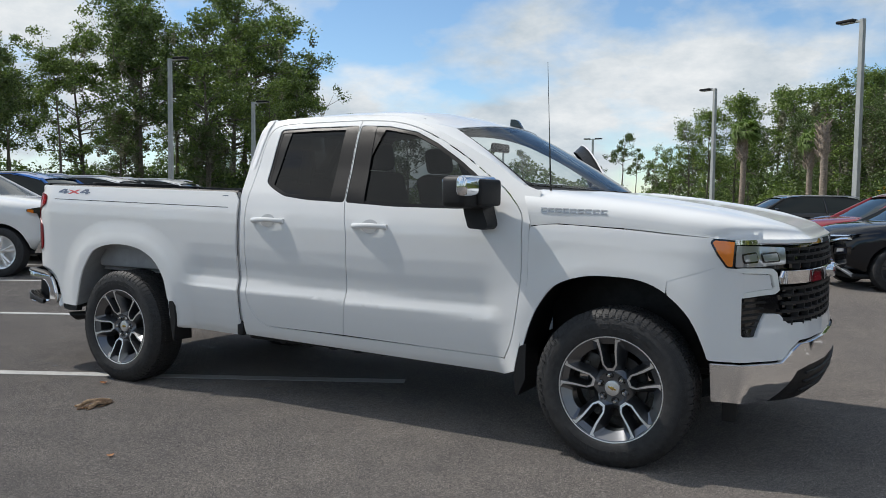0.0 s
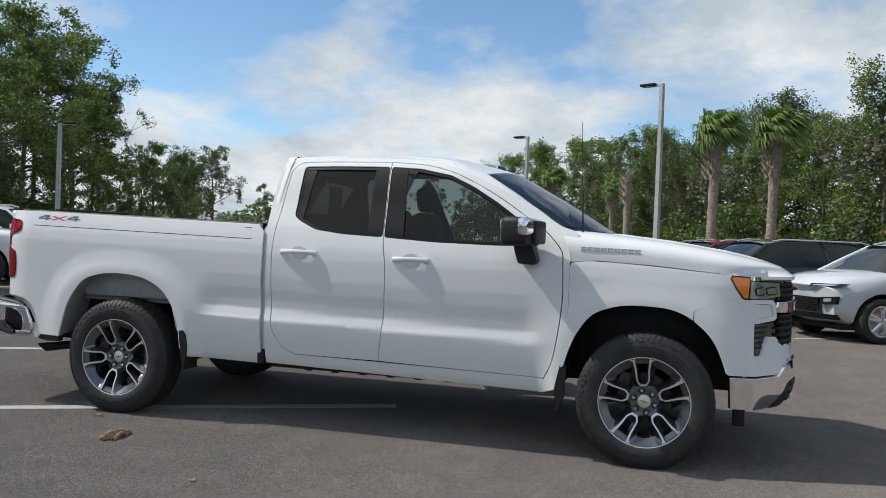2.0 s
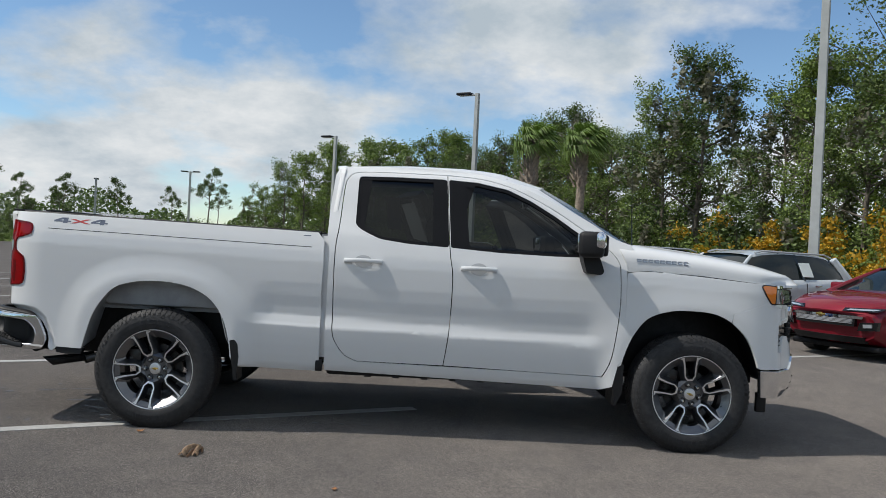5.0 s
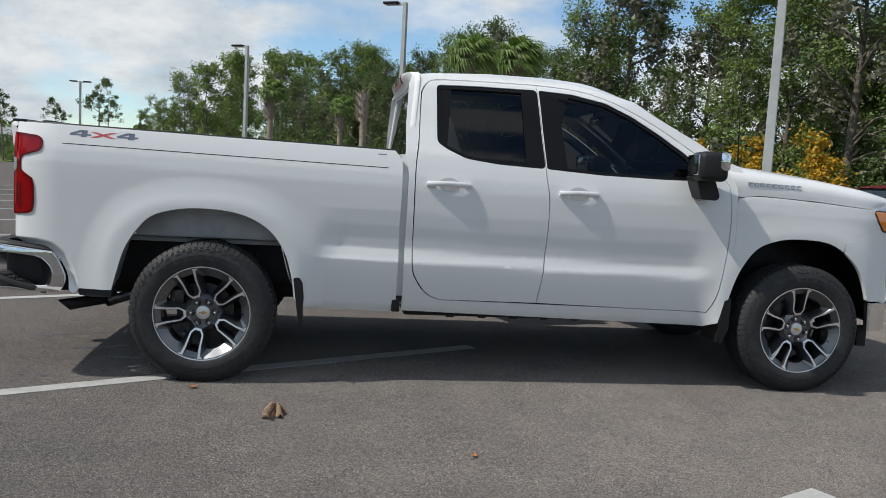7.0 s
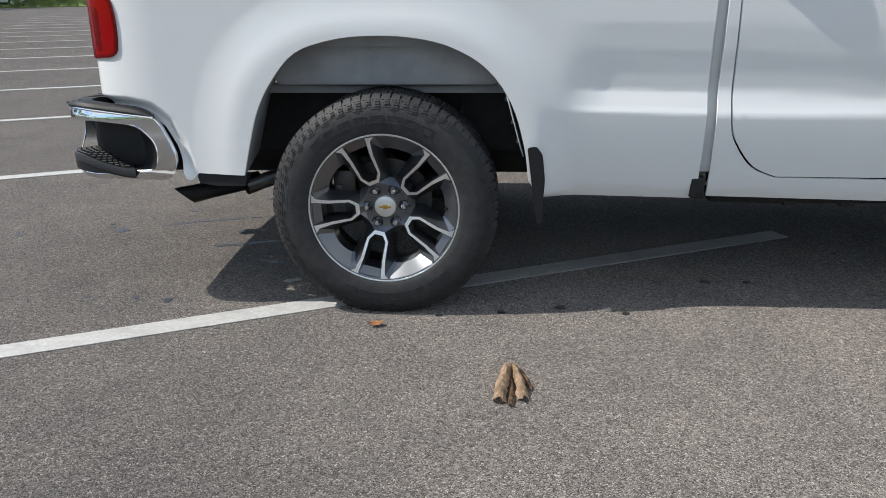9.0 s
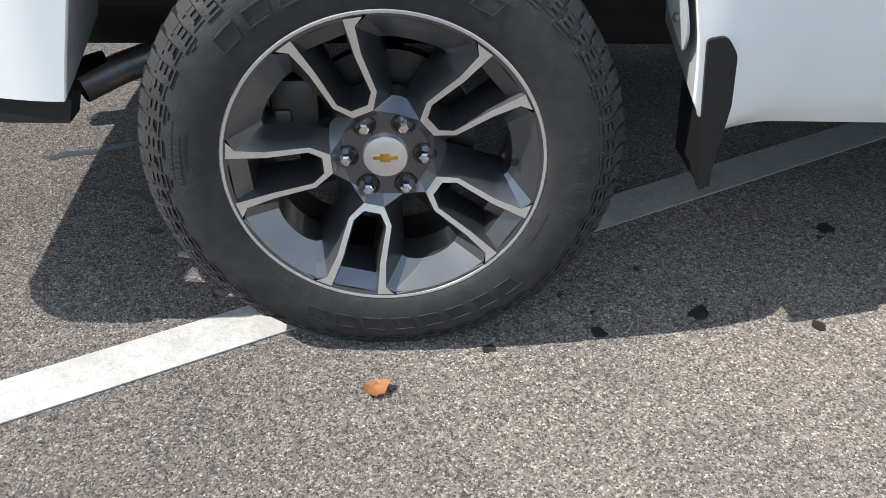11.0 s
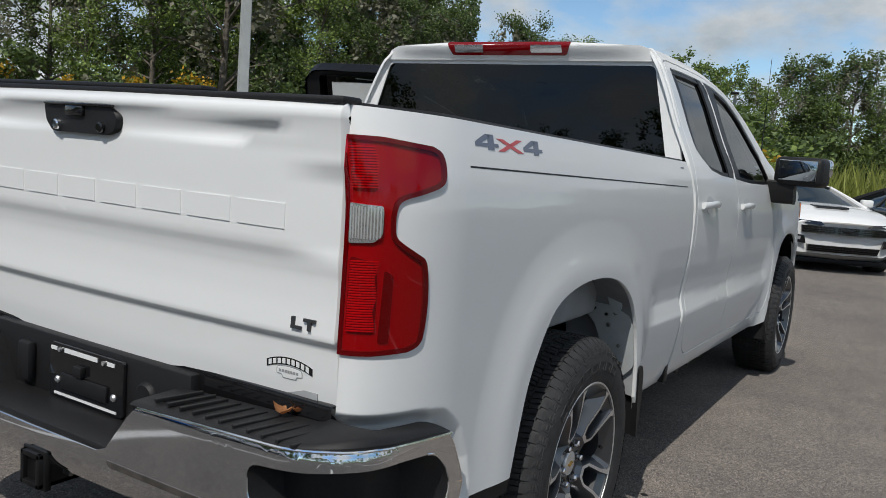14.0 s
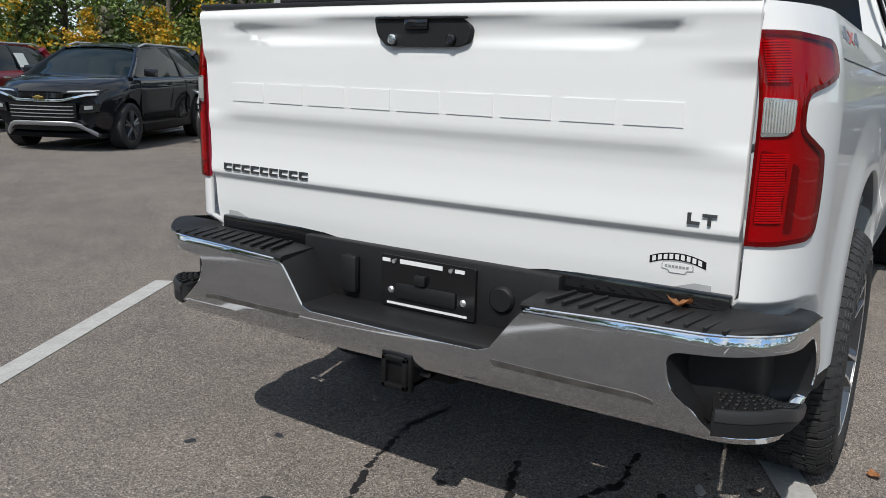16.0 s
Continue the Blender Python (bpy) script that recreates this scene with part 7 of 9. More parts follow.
def broadleaf(seed, height, spread, first, clusters, per, leaf, mats, share, moss=0, trunk_r=0.20, cloud=0.75):
    """Trunk, limbs and leaf clumps; first: where the crown starts, as a share of the height."""
    rg = random.Random(seed)
    lean = Vector((rg.uniform(-0.06, 0.06), rg.uniform(-0.06, 0.06), 0))
    trunk = [Vector((0, 0, -0.2)) + lean * height * t * t + Vector((rg.uniform(-0.12, 0.12), rg.uniform(-0.12, 0.12), 0)) * t * 2 + Vector((0, 0, height * 0.92 * t)) for t in (0, 0.15, 0.32, 0.5, 0.68, 0.85, 1.0)]
    limbs = [(trunk, [trunk_r, trunk_r * 0.85, trunk_r * 0.72, trunk_r * 0.55, trunk_r * 0.38, trunk_r * 0.22, trunk_r * 0.08])]
    tips = []
    k = 0
    while len(tips) < clusters:
        t = first + (1 - first) * rg.random() ** 0.8
        f = t * 6
        i = min(5, int(f))
        base = trunk[i].lerp(trunk[i + 1], f - i)
        ang = k * 2.4 + rg.uniform(-0.5, 0.5)
        k += 1
        reach = spread * (0.45 + 0.75 * rg.random()) * (1.0 - 0.55 * max(0, (t - 0.55) / 0.45)) * (0.7 + 0.5 * math.sin(k * 1.7) ** 2)
        rise = rg.uniform(0.05, 0.7) * reach
        tip = base + Vector((math.cos(ang) * reach, math.sin(ang) * reach, rise))
        mid = base.lerp(tip, 0.5) + Vector((rg.uniform(-0.3, 0.3), rg.uniform(-0.3, 0.3), rg.uniform(-0.1, 0.4)))
        r = trunk_r * 0.42 * (1.05 - t * 0.6)
        limbs.append(([base, mid, tip], [r, r * 0.6, r * 0.2]))
        tips.append((tip, 1.0))
        for _ in range(rg.choice((1, 2, 3))):
            d = Vector((rg.uniform(-1, 1), rg.uniform(-1, 1), rg.uniform(-0.3, 0.9))) * reach * 0.42
            e = mid.lerp(tip, rg.random()) + d
            limbs.append(([mid.lerp(tip, 0.3), e], [r * 0.45, r * 0.12]))
            tips.append((e, 0.8))
    cs, ss, ix = [], [], []
    ng = np.random.default_rng(seed)
    for tip, w in tips[:clusters + 6]:
        m = int(per * w * rg.uniform(0.5, 1.4))
        rad = cloud * rg.uniform(0.6, 1.35)
        p = ng.normal(size=(m, 3))
        p /= np.linalg.norm(p, axis=1)[:, None]
        p *= (ng.random(m) ** 0.62)[:, None] * rad * np.array((1.0, 1.0, rg.uniform(0.6, 1.25)))
        p += ng.normal(0, 0.10, (m, 3))
        cs.append(p + np.array(tip))
        ss.append(leaf * ng.uniform(0.6, 1.35, m))
        ix.append((ng.random(m) > share).astype(int))
    if moss:
        for tip, w in rg.sample(tips, min(len(tips), moss)):
            m = 70
            p = np.zeros((m, 3))
            p[:, 0], p[:, 1] = ng.normal(0, 0.16, m), ng.normal(0, 0.16, m)
            p[:, 2] = -ng.random(m) ** 0.7 * rg.uniform(0.8, 2.0)
            cs.append(p + np.array(tip) - np.array((0, 0, 0.3)))
            ss.append(0.16 * ng.uniform(0.6, 1.3, m))
            ix.append(np.full(m, 2))
    cs, ss, ix = np.concatenate(cs), np.concatenate(ss), np.concatenate(ix)
    return wood_mesh("trunk", limbs, BARK), leaves_mesh("crown", cs, ss, mats, ix, seed + 7, 0.52, 0.15)


def palm_meshes(seed, height, fronds=34, blades=22, boots=True):
    rg = random.Random(seed)
    limbs = []
    n = 14
    pts = [Vector((0.10 * math.sin(2.2 * i / n), 0.06 * math.sin(3 * i / n), -0.2 + (height + 0.2) * i / n)) for i in range(n + 1)]
    limbs.append((pts, [0.24 if i < 2 else 0.165 + 0.012 * (i % 2) + (0.07 if boots and i > n * 0.72 else 0) for i in range(n + 1)]))
    top = pts[-1]
    if boots:
        for i in range(46):
            t = 0.70 + 0.30 * i / 46
            z = height * t
            a = i * 2.4
            p = Vector((0.17 * math.cos(a), 0.17 * math.sin(a), z))
            limbs.append(([p, p + Vector((math.cos(a) * 0.20, math.sin(a) * 0.20, 0.28))], [0.05, 0.025]))
    verts, faces = [], []
    for f in range(fronds):
        a = f * 2.399 + rg.uniform(-0.2, 0.2)
        up = 1.15 - 1.75 * (f / fronds)
        d = Vector((math.cos(a) * math.cos(up), math.sin(a) * math.cos(up), math.sin(up)))
        ln = rg.uniform(0.32, 0.52)
        hub = top + d * ln + Vector((0.10, 0.02, 0.10))
        limbs.append(([top + Vector((0, 0, 0.05)), top + d * ln * 0.5 + Vector((0, 0, 0.06)), hub], [0.022, 0.016, 0.010]))
        sidev = d.cross(Vector((0, 0, 1)))
        sidev = sidev.normalized() if sidev.length > 0.01 else Vector((1, 0, 0))
        nrm = sidev.cross(d).normalized()
        for b in range(blades):
            q = (b / (blades - 1) - 0.5) * radians(190)
            w = (d * math.cos(q) + sidev * math.sin(q)).normalized()
            bl = rg.uniform(0.62, 0.86) * (1 - 0.2 * abs(q))
            mid = hub + w * bl * 0.6 + nrm * 0.03
            end = hub + w * bl + Vector((0.22, 0.03, -0.20 - 0.20 * rg.random()))
            s = w.cross(nrm).normalized() * 0.030
            k = len(verts)
            verts += [hub - s * 0.4, hub + s * 0.4, mid + s, end, mid - s]
            faces += [(k, k + 1, k + 2, k + 4), (k + 4, k + 2, k + 3)]
    me = bpy.data.meshes.new("fronds")
    me.from_pydata([tuple(v) for v in verts], [], faces)
    me.materials.append(LEAF_PALM)
    return wood_mesh("palm_trunk", limbs, PALMBARK), me


def shrub_mesh(seed, height, radius, count, leaf, mats, share, spiky=False):
    ng = np.random.default_rng(seed)
    blobs = ng.normal(size=(26, 3)) * np.array((radius * 0.55, radius * 0.55, 0)) + np.array((0, 0, 0.35))
    blobs[:, 2] = 0.25 + ng.random(26) ** 0.8 * height * np.clip(1.15 - np.hypot(blobs[:, 0], blobs[:, 1]) / radius * 0.75, 0.25, 1)
    pick = ng.integers(0, 26, count)
    p = ng.normal(size=(count, 3)) * np.array((0.34, 0.34, 0.26)) * radius * 0.55 + blobs[pick]
    p[:, 2] = np.abs(p[:, 2])
    limbs = [([(0, 0, -0.1), tuple(b * np.array((0.5, 0.5, 0.5))), tuple(b)], [0.035, 0.022, 0.008]) for b in blobs[:14]]
    return wood_mesh("stems", limbs, BARK), leaves_mesh("foliage", p, leaf * ng.uniform(0.6, 1.3, count), mats, (ng.random(count) > share).astype(int), seed + 3, 0.22 if spiky else 0.5)


def plant(name, meshes, parts, label, category, group, x, y, turn, size, z=-0.02):
    th = thing(name, label, category, Matrix.Translation((x, y, z)) @ Matrix.Rotation(turn, 4, "Z") @ Matrix.Scale(size, 4), group)
    for me, pn in zip(meshes, parts):
        ob = new(pn, me)
        ob.parent = th
    return th


MIX_OAK = [LEAF_OAK, LEAF_BRIGHT, LEAF_MOSS]
MIX_DARK = [LEAF_DARK, LEAF_OAK, LEAF_MOSS]
oaks = [broadleaf(11, 12, 2.9, 0.26, 120, 72, 0.115, MIX_OAK, 0.55, 8, 0.17, 0.62),
        broadleaf(12, 12, 3.4, 0.24, 126, 66, 0.115, MIX_DARK, 0.45, 34, 0.20, 0.66),
        broadleaf(13, 12, 2.3, 0.20, 116, 72, 0.110, MIX_OAK, 0.65, 12, 0.15, 0.58),
        broadleaf(14, 12, 3.1, 0.40, 96, 70, 0.115, MIX_DARK, 0.5, 26, 0.19, 0.62),
        broadleaf(15, 12, 2.1, 0.16, 120, 72, 0.105, MIX_OAK, 0.35, 0, 0.14, 0.55)]
fine_oaks = [broadleaf(11, 12, 2.9, 0.24, 120, 132, 0.080, MIX_OAK, 0.55, 12, 0.17, 0.60),
        broadleaf(12, 12, 3.4, 0.22, 126, 122, 0.080, MIX_DARK, 0.45, 40, 0.20, 0.64),
        broadleaf(13, 12, 2.3, 0.18, 116, 132, 0.076, MIX_OAK, 0.65, 16, 0.15, 0.56),
        broadleaf(14, 12, 3.1, 0.34, 100, 130, 0.080, MIX_DARK, 0.5, 36, 0.19, 0.60),
        broadleaf(15, 12, 2.1, 0.16, 120, 132, 0.074, MIX_OAK, 0.35, 0, 0.14, 0.53)]
coarse_oaks = [broadleaf(11, 12, 2.9, 0.24, 96, 38, 0.16, MIX_OAK, 0.55, 6, 0.17, 0.66), broadleaf(12, 12, 3.4, 0.22, 96, 38, 0.16, MIX_DARK, 0.45, 16, 0.20, 0.70)]
mid_oaks = [broadleaf(11, 12, 2.9, 0.24, 110, 46, 0.145, MIX_OAK, 0.55, 8, 0.17, 0.64), broadleaf(12, 12, 3.4, 0.22, 112, 44, 0.145, MIX_DARK, 0.45, 24, 0.20, 0.68), broadleaf(13, 12, 2.3, 0.20, 106, 46, 0.14, MIX_OAK, 0.65, 10, 0.15, 0.58)]
talls = [broadleaf(21, 20, 4.6, 0.42, 110, 120, 0.155, MIX_DARK, 0.5, 10, 0.25, 0.85),
         broadleaf(22, 20, 5.0, 0.28, 130, 125, 0.155, MIX_OAK, 0.65, 10, 0.27, 0.9),
         broadleaf(23, 20, 3.2, 0.60, 60, 130, 0.15, MIX_OAK, 0.6, 0, 0.21, 0.8)]
pines = [broadleaf(31, 14, 2.6, 0.58, 46, 90, 0.13, MIX_DARK, 0.6, 0, 0.18, 0.55)]
palms = [palm_meshes(41, 5.3), palm_meshes(42, 5.6)]
shrubs = [shrub_mesh(51, 2.6, 1.4, 3400, 0.10, [LEAF_BRIGHT, LEAF_OAK], 0.6), shrub_mesh(52, 2.8, 1.5, 3400, 0.10, [LEAF_OAK, LEAF_DARK], 0.6)]
small_shrub = shrub_mesh(57, 2.6, 1.4, 700, 0.20, [LEAF_BRIGHT, LEAF_OAK], 0.6)
yellows = [shrub_mesh(53, 2.6, 1.0, 3000, 0.085, [LEAF_YELLOW, LEAF_BRIGHT], 0.55), shrub_mesh(54, 2.9, 0.95, 3000, 0.085, [LEAF_YELLOW, LEAF_BRIGHT], 0.25), shrub_mesh(55, 3.3, 0.72, 5200, 0.075, [LEAF_YELLOW, LEAF_BRIGHT], 0.88), shrub_mesh(56, 3.1, 0.80, 5200, 0.075, [LEAF_YELLOW, LEAF_BRIGHT], 0.78)]
dead_stub = palm_meshes(43, 4.9, fronds=3, blades=3)

TREE = ("trunk", "crown")
rg = random.Random(77)


def oak_at(s, n, height, pool=oaks, unit=12.0):
    p = lot(s, n)
    k = rg.randrange(len(pool))
    plant("tree", pool[k], TREE, ("tall leafy oak with hanging moss at the lot's edge" if k in (1, 3) else "tall slender green tree at the lot's edge") if pool is not coarse_oaks else "tall dark tree with a bare lower trunk", "tree", "trees round the lot", p.x, p.y, rg.uniform(0, 6.28), height / unit)


# wood along the far side of the lot, lower towards its near end
def low_end(n):
    return 0.52 + 0.48 * step01(-3.0, 6.0, n)


for i in range(25):
    n = -6 + i * 2.75 + rg.uniform(-0.7, 0.7)
    h = 9.2 + 1.4 * math.sin(i * 1.3) + rg.uniform(-0.9, 0.9)
    if 8 < n < 23:
        h += 1.6
    elif 23 <= n < 29:
        h -= 1.4
    oak_at(27.5 + rg.uniform(-1.2, 1.5), n, h * low_end(n), fine_oaks)
for i in range(15):
    n = -8 + i * 4.7 + rg.uniform(-1.2, 1.2)
    oak_at(32.5 + rg.uniform(-1.5, 2.0), n, (9.0 + rg.uniform(-1.2, 1.5)) * low_end(n))
for i in range(16):
    oak_at(39 + rg.uniform(-3, 4), 64 + i * 4.5 + rg.uniform(-1.5, 1.5), 9.5 + rg.uniform(-1.5, 1.5), mid_oaks)
for i in range(8):
    oak_at(35.5 + rg.uniform(-1.0, 1.5), 3.5 + i * 1.9 + rg.uniform(-0.5, 0.5), 9.6 + rg.uniform(-0.6, 1.2))
# further off to the right of the lot
for i in range(25):
    oak_at(57 + rg.uniform(-4, 7), -70 + i * 2.7 + rg.uniform(-1, 1), 8.6 + rg.uniform(-1.2, 1.4), mid_oaks)
for i in range(22):
    oak_at(63 + rg.uniform(-2, 6), -62 + i * 2.9 + rg.uniform(-1, 1), 10.2 + rg.uniform(-1.2, 1.6), mid_oaks)
# the tall stand beyond the left-hand rows
for x, y, h, k in ((-46, 45, 17, 1), (-52, 43, 19, 0), (-50, 52, 21, 1), (-56, 60, 22, 0), (-58, 68, 23, 1), (-50, 62, 17, 0), (-46, 56, 13, 1), (-60, 50, 20, 1), (-64, 58, 20, 0), (-58, 72, 17, 2), (-62, 45, 17, 1), (-66, 40, 14, 0), (-43, 50, 12, 1), (-70, 66, 18, 1), (-54, 82, 12, 0), (-57, 47, 21, 2), (-50, 71, 11, 1)):
    plant("tree", talls[k], TREE, "tall dark tree with a long bare trunk" if k != 1 else "broad dark oak in the tall stand", "tree", "tall stand of trees", x, y, rg.uniform(0, 6.28), h / 20)
for i in range(18):
    x, y = -44 - rg.uniform(0, 22), 42 + i * 2.4
    plant("tree", oaks[rg.choice((1, 2, 4))], TREE, "young green tree under the tall stand", "tree", "understorey", x, y, rg.uniform(0, 6.28), rg.uniform(0.45, 0.8))
for i in range(5):
    x, y = -58 + i * 3.1 + rg.uniform(-1, 1), 92 + i * 2.0 + rg.uniform(-3, 3)
    plant("tree", oaks[rg.randrange(5)], TREE, "green tree in the distance behind the lot", "tree", "distant trees", x, y, rg.uniform(0, 6.28), rg.uniform(0.75, 1.0) * (1.1 if i < 2 else 0.42))
# behind the camera: seen in the glass and the paint
for i in range(26):
    x = -44 + i * 3.8 + rg.uniform(-1, 1)
    plant("tree", coarse_oaks[rg.randrange(2)], TREE, "dark tree on the near side of the lot", "tree", "near side trees", x, -42 - rg.uniform(0, 8), rg.uniform(0, 6.28), rg.uniform(0.7, 1.0) * (0.72 if i % 2 else 0.62))
for i in range(12):
    plant("tree", coarse_oaks[rg.randrange(2)], TREE, "dark tree on the near side of the lot", "tree", "near side trees", -62 - rg.uniform(0, 10), -42 + i * 7 + rg.uniform(-2, 2), rg.uniform(0, 6.28), rg.uniform(0.9, 1.2))
for i in range(12):
    plant("tree", talls[rg.randrange(3)], TREE, "tall dark tree behind the rows", "tree", "trees behind the rows", -44 - rg.uniform(0, 8), -40 + i * 4.6 + rg.uniform(-1, 1), rg.uniform(0, 6.28), rg.uniform(0.55, 0.85))
for i in range(9):
    plant("tree", talls[rg.randrange(3)], TREE, "tall dark tree behind the rows", "tree", "trees behind the rows", -45 - rg.uniform(0, 8), 13 + i * 2.4 + rg.uniform(-1, 1), rg.uniform(0, 6.28), rg.uniform(0.55, 0.75))
for x, y in ((-30, -12), (-31, -20), (-26, -28), (-12, -34), (6, -33)):
    plant("palm", palms[0], ("trunk", "fronds"), "cabbage palm beside the lot", "palm", "cabbage palms", x, y, rg.uniform(0, 6.28), 1.25)
# leafy trees behind the palms
for x, y, h in ((-14.5, 82.0, 9.8), (-12.3, 80.0, 11.2), (-10.4, 84.0, 12.2), (-8.4, 81.0, 12.8), (-6.2, 84.0, 13.8), (-4.2, 80.0, 12.8), (-2.2, 85.0, 13.8), (1.2, 57.5, 10.6), (3.8, 58.0, 10.2), (-17.0, 84.0, 7.4), (-19.5, 86.0, 6.4)):
    plant("tree", oaks[rg.choice((0, 2, 4))], TREE, "green tree behind the palms", "tree", "trees behind the palms", x, y, rg.uniform(0, 6.28), h / 12)
# pines far off
for x, y, h in ((-26.4, 66.5, 6.4), (-33.5, 120, 12.5), (-47, 100, 9.0), (-62, 118, 10.0), (-40, 150, 11), (-55, 170, 12), (-75, 160, 11), (-90, 190, 12)):
    plant("pine", pines[0], TREE, "slender pine with a sparse high crown", "pine tree", "pines", x, y, rg.uniform(0, 6.28), h / 14)
# palms
for x, y, k, sz in ((5.3, 23.3, 0, 1.0), (7.4, 24.9, 1, 1.0), (-3.2, 44.8, 0, 1.0), (1.0, 38.0, 0, 0.8)):
    plant("palm", palms[k], ("trunk", "fronds"), "cabbage palm with a brown booted trunk", "palm", "cabbage palms", x, y, rg.uniform(-0.3, 0.3), sz)
for x, y, sz in ((2.0, 33.0, 0.95),):
    plant("dead_palm", dead_stub, ("trunk", "fronds"), "dead palm trunk with ragged boots and no crown", "palm", "dead palms", x, y, rg.uniform(0, 6.28), sz)
# shrubs along the wood's foot
for i in range(46):
    n = -8 + i * 1.55 + rg.uniform(-0.5, 0.5)
    p = lot(24.6 + rg.uniform(-0.4, 1.2), n)
    y_ = rg.random() < (0.16 if n < 22 else 0.06)
    plant("shrub", yellows[rg.randrange(2)] if y_ else shrubs[rg.randrange(2)], ("stems", "foliage"), "golden yellow shrub at the wood's foot" if y_ else "green shrub at the wood's foot", "shrub", "shrubs along the wood", p.x, p.y, rg.uniform(0, 6.28), rg.uniform(0.75, 1.25))
for n, size in ((6.4, 0.85), (10.1, 1.0), (12.6, 1.12), (15.2, 0.95), (17.3, 1.2), (19.6, 1.0)):
    p = lot(23.9, n)
    plant("shrub", yellows[rg.randrange(2, 4) if n < 17 else 0], ("stems", "foliage"), "upright golden shrub in autumn leaf at the wood's foot", "shrub", "golden shrubs", p.x, p.y, rg.uniform(0, 6.28), size)
for i in range(20):
    x, y = -48 + i * 1.9, 66 + i * 0.55 + rg.uniform(-0.3, 0.3)
    plant("shrub", shrubs[rg.randrange(2)], ("stems", "foliage"), "clipped green hedge shrub beyond the lot", "shrub", "hedge shrubs", x, y, rg.uniform(0, 6.28), rg.uniform(0.35, 0.8))


def thicket(name, s0, s1, n0, n1, high, count, seed, label, leaf=0.17):
    ng = np.random.default_rng(seed)
    s, n = ng.uniform(s0, s1, count), ng.uniform(n0, n1, count)
    top = high * (0.65 + 0.35 * np.sin(n * 0.9) * np.sin(n * 0.37 + 1))
    z = ng.random(count) ** 0.9 * top
    c = np.stack([D.x * s + N.x * n, D.y * s + N.y * n, z], axis=1)
    me = leaves_mesh(name, c, leaf * ng.uniform(0.6, 1.4, count), [LEAF_DARK, LEAF_OAK, LEAF_BRIGHT], ng.choice(3, count, p=(0.5, 0.38, 0.12)), seed)
    return tagged(new(name, me), label, "undergrowth", kind="stuff")


thicket("undergrowth", 27.5, 33.0, -12, 66, 4.2, 60000, 5, "dense dark green undergrowth in the wood")
thicket("undergrowth", 34, 38, 2, 19, 9.0, 60000, 25, "dense dark leaves deep in the wood", 0.13)
thicket("undergrowth", 38, 44, 62, 130, 4.4, 40000, 15, "dense dark green undergrowth in the far wood", 0.18)
thicket("undergrowth", -46, -16, 62, 70, 5.0, 45000, 6, "dense dark undergrowth below the tall stand")
thicket("undergrowth", 60, 68, -75, 4, 8.0, 190000, 8, "distant dark undergrowth", 0.125)
thicket("undergrowth", -20, 24, 118, 126, 4.0, 16000, 9, "distant green scrub")

# far woods along the horizon
ng = np.random.default_rng(3)
FAR = 120000
a = ng.uniform(0, 2 * math.pi, FAR)
r = ng.uniform(230, 290, FAR)
top = 8.5 + 3.5 * np.sin(a * 23) * np.sin(a * 7 + 1) + 2.0 * np.sin(a * 71)
c = np.stack([r * np.cos(a), r * np.sin(a), ng.random(FAR) ** 0.8 * top], axis=1)
tagged(new("far_wood", leaves_mesh("far_wood", c, 0.72 * ng.uniform(0.6, 1.4, FAR), [LEAF_DARK, LEAF_OAK], (ng.random(FAR) > 0.6).astype(int), 4)), "dark green wood on the horizon", "woods", kind="stuff")

# tall grass clump and low grass strip
ng = np.random.default_rng(9)


def grass(name, cx, cy, rx, ry, height, count, seed, label):
    g = np.random.default_rng(seed)
    base = np.stack([cx + g.normal(0, rx, count), cy + g.normal(0, ry, count), np.zeros(count)], axis=1)
    tilt = g.normal(0, 0.28, (count, 2))
    h = height * g.uniform(0.5, 1.2, count)
    tipp = base + np.stack([tilt[:, 0] * h, tilt[:, 1] * h, h], axis=1)
    mid = base * 0.45 + tipp * 0.55 + np.array((0, 0, 0.05))
    sx = np.stack([g.normal(size=count), g.normal(size=count), np.zeros(count)], axis=1)
    sx = sx / np.linalg.norm(sx, axis=1)[:, None] * 0.012 * (0.6 + height)
    co = np.stack([base - sx, base + sx, mid + sx * 0.8, tipp, mid - sx * 0.8], axis=1).reshape(-1, 3)
    me = bpy.data.meshes.new(name)
    idx = np.arange(count)[:, None] * 5
    faces = (np.array([[0, 1, 2, 4]]) + idx).tolist() + (np.array([[4, 2, 3]]) + idx).tolist()
    me.from_pydata(co.tolist(), [], faces)
    me.materials.append(LEAF_GRASS)
    return tagged(new(name, me), label, "grass", kind="stuff")


grass("tall_grass", 21.5, -0.3, 1.5, 2.0, 1.7, 2600, 1, "tall yellow-green ornamental grass on an island")


# ---- low buildings beyond the hedge ----
SIDING = material("pale_siding", (0.62, 0.62, 0.60), rough=0.7, grain=(1.5, 0.9, 1.06))
ROOFING = material("grey_roofing", (0.30, 0.31, 0.32), rough=0.8, grain=(2, 0.8, 1.15))
TURF = material("bright_turf", (0.16, 0.21, 0.04), rough=0.95, grain=(4, 0.75, 1.25))


